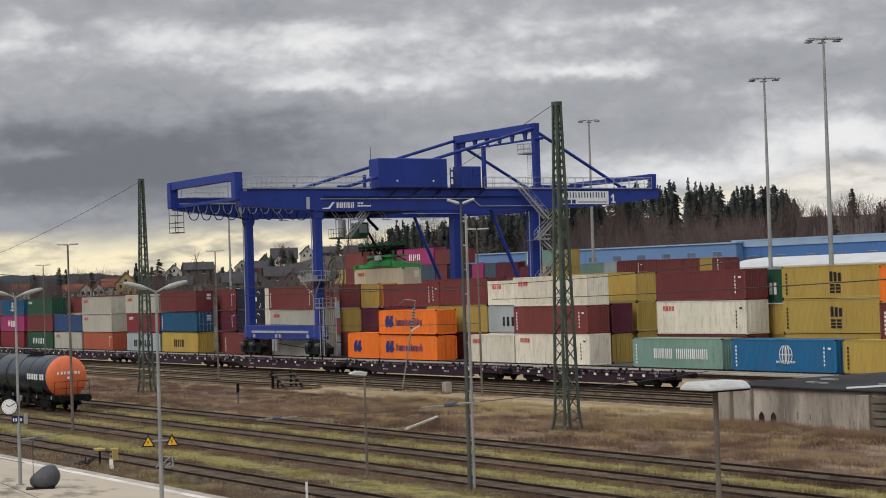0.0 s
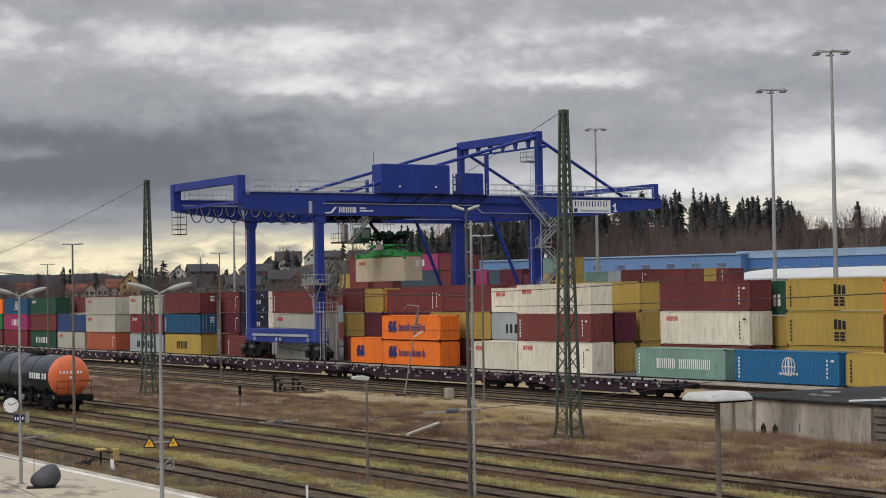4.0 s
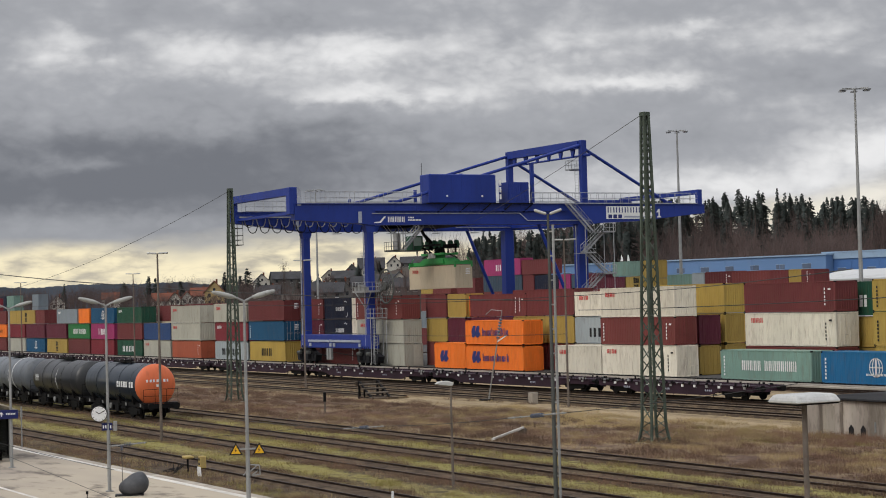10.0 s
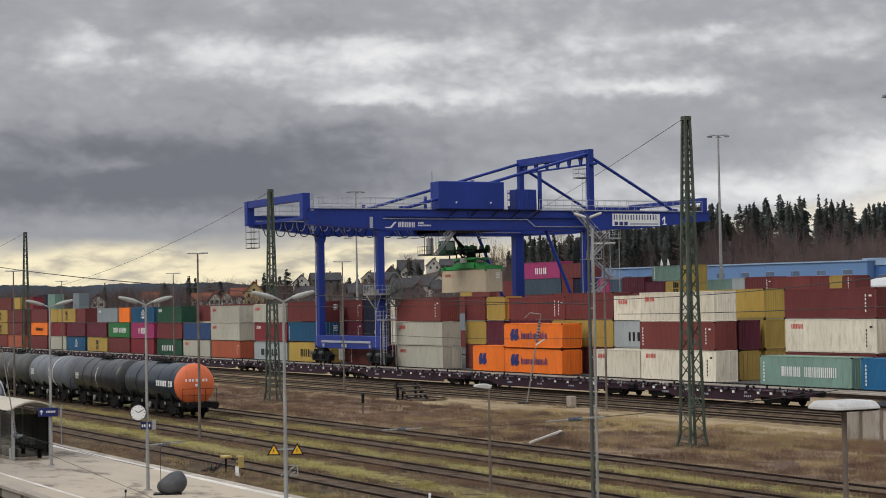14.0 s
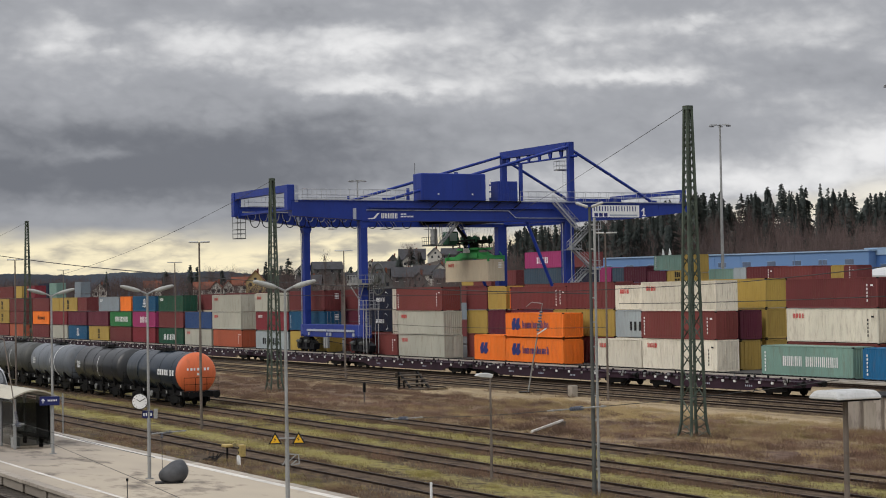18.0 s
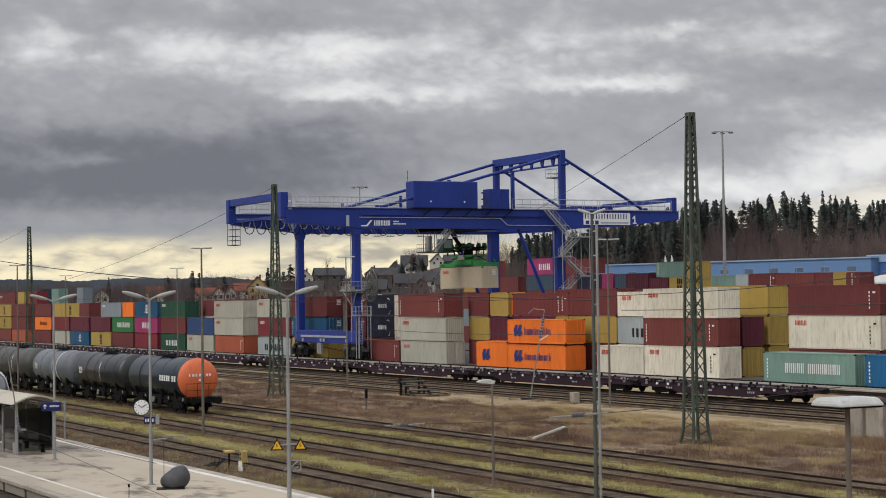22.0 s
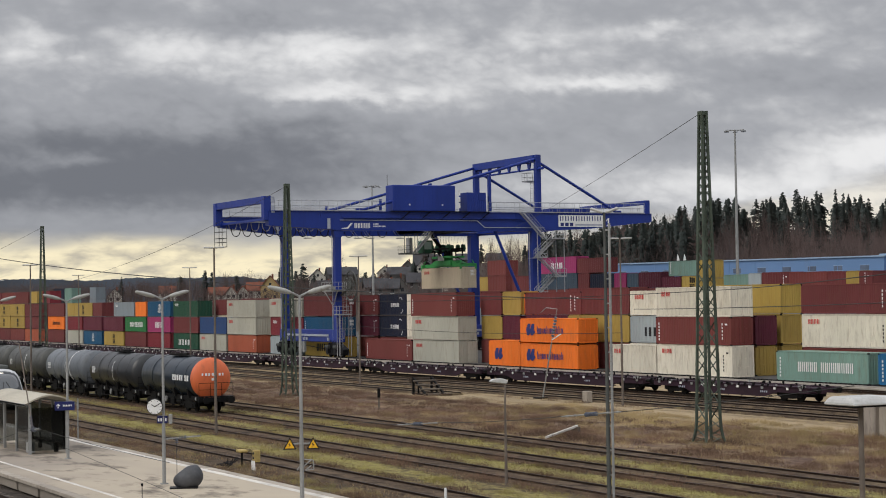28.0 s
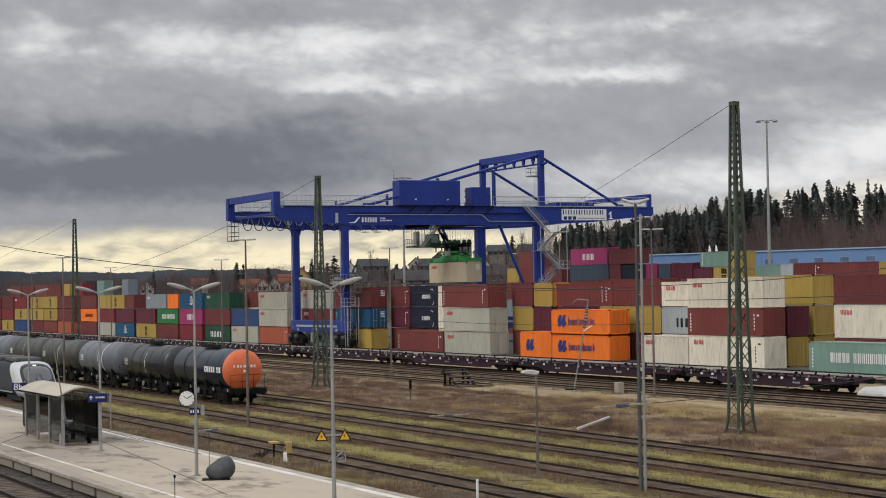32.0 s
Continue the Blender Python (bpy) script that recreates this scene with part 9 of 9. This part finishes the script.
def conifer_geo(v, f, x, y, z, H, R, r, clear=0.2):
    """Ragged spruce: uneven tiers of drooping boughs, each of several tufts."""
    layers = max(8, int(H * (1 - clear) / 0.85))
    lean = r.uniform(-0.025, 0.025)
    bulge = r.uniform(0.5, 0.75)
    side, lop = r.uniform(0, math.tau), r.uniform(0.0, 0.35)
    for i in range(layers):
        t = (i + r.uniform(0, 0.8)) / layers
        zc = z + H * (clear + (1 - clear) * t)
        rad = R * (1 - t) ** bulge * r.uniform(0.6, 1.2) + 0.12
        cx = x + lean * H * t
        for k in range(18):
            if r.random() < 0.2:
                continue
            a = r.uniform(0, math.tau)
            q = rad * r.uniform(0.55, 1.15) * (1 - lop * math.cos(a - side))
            ca, sa = math.cos(a), math.sin(a)
            zc = z + H * (clear + (1 - clear) * min(1.0, t + r.uniform(-1.1, 0.5) / layers))
            for j in range(3):
                d0, d1 = q * (0.1 + 0.3 * j), q * (0.42 + 0.3 * j) + 0.15
                w = (0.30 - 0.07 * j) * (0.4 * q + 0.45)
                dz = -0.3 * d1 + r.uniform(-0.25, 0.3)
                add_tri(v, f, (cx + ca * d0 - sa * w, y + sa * d0 + ca * w, zc - 0.2 * d0 - 0.25), (cx + ca * d0 + sa * w, y + sa * d0 - ca * w, zc - 0.2 * d0 + 0.35), (cx + ca * d1, y + sa * d1, zc + dz))
    trunk_geo(v, f, x, y, z, H, 0.14 + H * 0.007)


def bare_geo(v, f, x, y, z, H, R, r, twigs=46):
    """Leafless tree: trunk, rising limbs and a haze of fine twigs."""
    trunk_geo(v, f, x, y, z, H * 0.85, 0.08 + H * 0.007)
    for k in range(twigs):
        t = r.uniform(0.25, 0.92)
        a = r.uniform(0, math.tau)
        b = Vector((x, y, z + H * t * 0.8))
        q = R * (1.1 - abs(t - 0.5) * 1.1) * r.uniform(0.35, 1.05)
        d = Vector((math.cos(a) * q, math.sin(a) * q, min(q * r.uniform(1.1, 2.6), z + H - b.z)))
        e = b + d
        s = Vector((-math.sin(a), math.cos(a), 0)) * 0.03
        add_tri(v, f, tuple(b + s), tuple(b - s), tuple(e))
        for j in range(4):
            c = b + d * r.uniform(0.35, 1.0)
            dd = Vector((r.uniform(-0.4, 0.4), r.uniform(-0.4, 0.4), r.uniform(0.6, 1.5))) * (0.4 + q * 0.26)
            add_tri(v, f, tuple(c + s * 0.9), tuple(c - s * 0.9), tuple(c + dd))


# tops of the woods against the sky: azimuth, elevation
TREE_LINE = [(36, 2.3), (44, 2.2), (45.3, 2.35), (46.4, 2.75), (47.4, 2.2), (48.4, 2.75), (50, 2.8), (51.5, 3.12), (53.6, 2.95), (55.2, 2.8), (56.2, 2.6),
             (57.5, 2.45), (59.0, 2.3), (60.6, 2.2), (61.5, 1.95), (62.1, 1.4), (63.5, 1.1), (65, 0.95), (68, 0.98), (70, 0.92), (73, 0.78), (78, 0.74), (90, 0.74)]


def tree_line(az):
    return float(np.interp(az, [p[0] for p in TREE_LINE], [p[1] for p in TREE_LINE]))


def woods():
    r = random.Random(11)
    v, f = [], []
    # spruces on the crest, others behind and below them
    for k in range(400):
        az = r.uniform(47.9, 59.3) if k > 60 else r.uniform(36, 47.5)
        if k <= 60 and 44.6 < az:
            continue
        crest = r.random() < 0.55 and not 55.9 < az < 60.5
        rr_ = r.uniform(600, 760)
        x, y = polar(az, rr_)
        z = ground_z(x, y) - 0.5
        H = at_height(rr_, tree_line(az) * (r.uniform(0.86, 1.05) if crest else r.uniform(0.66, 0.86))) - z
        conifer_geo(v, f, x, y, z, max(7, H), r.uniform(1.9, 3.3), r, r.uniform(0.22, 0.62) if crest else r.uniform(0.1, 0.4))
    # denser spruces lower on the slope
    for k in range(150):
        az, rr_ = r.uniform(55.4, 60.7), r.uniform(440, 640)
        x, y = polar(az, rr_)
        z = ground_z(x, y) - 0.5
        H = at_height(rr_, tree_line(az) * r.uniform(0.6, 0.97)) - z
        conifer_geo(v, f, x, y, z, max(6, H), r.uniform(2.4, 3.9), r, r.uniform(0.05, 0.2))
    for az, q in ((46.2, 1.01), (45.4, 0.9), (46.9, 0.75), (44.2, 1.0), (44.7, 0.85)):
        x, y = polar(az, 620)
        z = ground_z(x, y)
        conifer_geo(v, f, x, y, z, at_height(620, tree_line(az) * q) - z, 2.4 if q > 1 else 3.4, r, 0.42 if q > 1 else 0.2)
        trunk_geo(v, f, x, y, z, at_height(620, tree_line(az) * q * 0.95) - z, 0.5)
    tagged(link_mesh("conifer_wood", v, f, M["conifer"]), "dark ragged spruce wood on the hill behind the halls", "woods", kind="stuff")
    v, f = [], []
    for k in range(1050):
        az = r.uniform(36, 61.9)
        crest = (r.random() < 0.75 and 43.0 < az < 48.4) or (r.random() < 0.3 and az > 55.6)
        rr_ = r.uniform(560, 700) if crest else r.uniform(400, 600)
        x, y = polar(az, rr_)
        z = ground_z(x, y) - 0.5
        H = at_height(rr_, tree_line(az) * (r.uniform(0.72, 1.0) if crest else r.uniform(0.38, 0.74))) - z
        if H > 3:
            bare_geo(v, f, x, y, z, H, min(4.4, 0.32 * H), r, 46 if crest else 36)
    for k in range(1900):
        az = r.uniform(60.5, 86)
        rr_ = r.uniform(400 if az < 69 else 520, 1250)
        x, y = polar(az, rr_)
        z = ground_z(x, y) - 0.5
        H = min(13.0, at_height(rr_, tree_line(az) * r.uniform(0.35, 0.92)) - z)
        if 61.8 < az < 67.4:
            if r.random() < 0.3:
                continue
            H = min(H, at_height(rr_, r.uniform(0.40, 0.80)) - z)
        if 67.9 < az < 70.6 and rr_ < 790:
            H = min(H, at_height(rr_, r.uniform(0.26, 0.44)) - z)
        if H > 2.2:
            bare_geo(v, f, x, y, z, H, 0.45 * H, r, 20)
    for k in range(150):
        az = r.uniform(60.8, 67.5)
        rr_ = r.uniform(620, 990)
        x, y = polar(az, rr_)
        z = ground_z(x, y) - 0.5
        H = r.uniform(2.5, 5.0)
        if math.degrees(math.atan((z + H - CAM_Z) / rr_)) < tree_line(az) * 1.05:
            bare_geo(v, f, x, y, z, H, 0.55 * H, r, 26)
    # tall slim bare trunks standing out before the spruces
    for k in range(150):
        az = r.uniform(47.5, 60.5)
        rr_ = r.uniform(520, 640)
        x, y = polar(az, rr_)
        z = ground_z(x, y) - 0.5
        H = at_height(rr_, tree_line(az) * r.uniform(0.6, 0.93)) - z
        if H > 5:
            trunk_geo(v, f, x, y, z, H, 0.24)
            bare_geo(v, f, x, y, z, H, min(3.4, 0.22 * H), r, 44)
    tagged(link_mesh("bare_wood", v, f, M["bare_wood"]), "leafless brown winter wood on the slope", "woods", kind="stuff")


woods()


def single_tree(kind, az, el, r, R, seed):
    x, y = polar(az, r)
    z = ground_z(x, y) - 0.3
    H = max(4.0, at_height(r, el) - z)
    rg = random.Random(seed)
    t = thing(kind, pose(x, y, z), "dark green spruce tree among the houses" if kind == "spruce_tree" else "leafless brown tree among the houses", "tree", "trees in the town")
    bm = bmesh.new()
    tube(bm, (0, 0, -1), (0, 0, H * 0.9), 0.1 + 0.01 * H, 8, 0.03)
    part("trunk", bm, M["bark"], t)
    v, f = [], []
    if kind == "spruce_tree":
        conifer_geo(v, f, 0, 0, 0, H, R, rg)
    else:
        bare_geo(v, f, 0, 0, 0, H, R, rg, 90)
    link_mesh("crown", v, f, M["conifer"] if kind == "spruce_tree" else M["bare_wood"], t)


rt = random.Random(21)
for a in ((63.75, 1.45, 880, 3.2), (63.45, 1.3, 870, 2.8), (64.1, 1.2, 870, 3.0), (67.2, 0.85, 700, 3.0), (65.35, 0.95, 760, 2.6), (68.25, 1.07, 800, 3.0), (68.0, 1.0, 790, 3.2), (67.55, 1.18, 800, 4.2), (67.75, 0.95, 780, 3.6), (70.55, 1.0, 820, 2.8), (70.35, 0.95, 830, 2.8), (73.1, 0.82, 800, 2.6), (63.95, 1.3, 950, 3.0), (65.6, 0.9, 800, 3.0), (62.0, 1.7, 900, 3.2), (69.6, 0.88, 850, 4.0), (66.0, 0.8, 800, 3.0), (71.3, 0.86, 850, 3.0)):
    single_tree("spruce_tree", *a, int(a[0] * 100))
for a in ((66.4, 1.42, 780, 3.2), (63.8, 1.55, 860, 5.0), (63.5, 1.35, 860, 4.0), (69.25, 0.98, 820, 5.0), (69.9, 0.95, 830, 5.0), (61.7, 1.9, 800, 4.0), (61.1, 2.1, 780, 4.0)):
    single_tree("bare_tree", *a, int(a[0] * 100))
for k in range(26):
    az = rt.uniform(61.5, 78)
    if 67.9 < az < 70.6:
        continue
    single_tree("bare_tree", az, tree_line(az) * rt.uniform(0.6, 0.95), rt.uniform(560, 850), rt.uniform(2.2, 3.4), k)


# ---------------------------------------------------------------- overhead wires
def pennant(x):
    w = thing("pennant", pose(x, 151.5, 12.5), "small white pennant on a rod above a stack", "flag", "pennants")
    bm = bmesh.new()
    tube(bm, (0, 0, 0), (0, 0, 0.35), 0.03, 6)
    part("rod", bm, M["pole_grey"], w)
    bm = bmesh.new()
    prism(bm, [(-0.05, 0.1), (0.62, 0.1), (0.5, 0.55), (0.2, 1.05)], "y", -0.03, 0.03)
    part("cloth", bm, M["white"], w)


for x in (-224.3, -222.6):
    pennant(x)


def wire(p, q, sag, r, name="overhead_wire", label="thin dark overhead wire spanned between masts"):
    c = bpy.data.curves.new(name, "CURVE")
    c.dimensions, c.bevel_depth, c.bevel_resolution = "3D", r, 1
    s = c.splines.new("POLY")
    n = 14
    s.points.add(n)
    for k in range(n + 1):
        t = k / n
        a = Vector(p).lerp(Vector(q), t)
        s.points[k].co = (a.x, a.y, a.z - sag * 4 * t * (1 - t), 1)
    tmp = bpy.data.objects.new("tmp", c)
    scene.collection.objects.link(tmp)
    me = bpy.data.meshes.new_from_object(tmp.evaluated_get(bpy.context.evaluated_depsgraph_get()))
    bpy.data.objects.remove(tmp)
    tagged(use_mesh(name, me, M["wire"]), label, "wire", "overhead wires")


wire((-78.0, 54.2, 16.75), (-235.9, 130.0, 17.4), 0.3, 0.016)
wire((-136.2, 55.0, 16.7), (-215.0, 55.8, 9.6), 1.1, 0.016)
wire((-215.0, 55.8, 16.7), (-300.0, 56.0, 10.0), 0.3, 0.016)
wire((-86.0, 62.0, 7.81), (-51.67, 45.0, 8.25), 0.05, 0.022)
wire((-136.2, 55.0, 7.6), (-86.0, 62.0, 7.81), 0.3, 0.022)
wire((-96.6, 62.0, 6.7), (-45.48, 45.0, 7.3), 0.1, 0.022)
wire((-164.65, 36.0, 12.26), (-109.13, 36.0, 9.08), 0.2, 0.03)
wire((-109.13, 36.0, 9.08), (-58.0, 36.0, 7.4), 0.2, 0.022)
wire((-151.9, 68.2, 5.2), (-107.9, 68.2, 5.0), 0.3, 0.02)
wire((-90.0, 36.0, 1.66), (-76.05, 36.0, 1.81), 0.05, 0.014)
wire((-72.0, 36.0, 2.12), (-60.9, 35.75, 2.95), 0.06, 0.014)
wire((-56.7, 35.75, 3.33), (-44.0, 36.0, 4.7), 0.05, 0.014)
wire((-80.0, 16.2, 0.9), (-63.91, 16.2, 3.26), 0.0, 0.008)
wire((-63.91, 16.2, 3.26), (-49.0, 16.2, 3.1), 0.05, 0.008)
insulator_string((-64.6, 16.2, 3.12), (-63.1, 16.2, 3.24), "small insulator string on the platform track's wire")
w = thing("leaning_rod", pose(-63.92, 16.2, 3.1), "thin leaning steel rod of the overhead line", "rod")
bm = bmesh.new()
tube(bm, (0, 0, 0), (-1.86, 0, 3.03), 0.022, 8)
part("rod", bm, M["pole_rust"], w)
for k in range(4):
    bm = bmesh.new()
    tube(bm, (-0.1 - 0.06 * k, 0, 0.16 + 0.1 * k), (-0.12 - 0.06 * k, 0, 0.2 + 0.1 * k), 0.05, 10)
    part("insulator", bm, M["insulator"], w)
bm = bmesh.new()
tube(bm, (-1.86, 0, 3.03), (-2.4, 0, 3.05), 0.03, 6)
part("bracket", bm, M["pole_rust"], w)
wire((-59.94, 16.2, 2.82), (-50.0, 16.2, 2.34), 0.0, 0.007)
wire((-50.0, 16.2, 2.34), (-46.9, 16.2, 2.17), 0.0, 0.007)
wire((-68.4, 22.4, 2.35), (-55.5, 26.0, 3.5), 0.05, 0.007)
w = thing("dropper_rod", pose(-51.5, 16.2, 1.1), "thin dark dropper rod of the overhead line", "rod")
bm = bmesh.new()
tube(bm, (0, 0, 0), (0, 0, 1.2), 0.012, 6)
part("rod", bm, M["wire"], w)
bm = bmesh.new()
tube(bm, (0, 0, 1.14), (0, 0, 1.22), 0.035, 8)
part("clamp", bm, M["dark_steel"], w)
w = thing("platform_bin", pose(-100.4, 23.24, 0.55), "slim dark upright bin beside the platform shelter", "waste bin")
bm = bmesh.new()
box(bm, -0.2, 0.2, -0.14, 0.14, 0.06, 1.25)
bevelled(bm, 0.05, 2)
part("body", bm, M["black"], w)
bm = bmesh.new()
box(bm, -0.22, 0.22, -0.16, 0.16, 1.25, 1.33)
bevelled(bm, 0.03)
part("lid", bm, M["dark_steel"], w)
bm = bmesh.new()
box(bm, -0.12, 0.12, -0.1, 0.1, 0.0, 0.07)
part("foot", bm, M["dark_steel"], w)


def motions():
    walk(crane, [(t, pose(CX0 + x, CY0, 0)) for t, x, y, z in RUN])
    walk(trolley, [(t, pose(0, y + CW / 2 - CY0, 0)) for t, x, y, z in RUN])
    walk(spreader, [(t, pose(0, y + CW / 2 - CY0, z + 0.3)) for t, x, y, z in RUN])
    walk(load, [(t, pose(-195.9 + x, y, z - ST)) for t, x, y, z in RUN])
    walk(clouds, [(0, pose(0, 0, CAM_Z)), (32, pose(-134, -233, CAM_Z))])


motions()
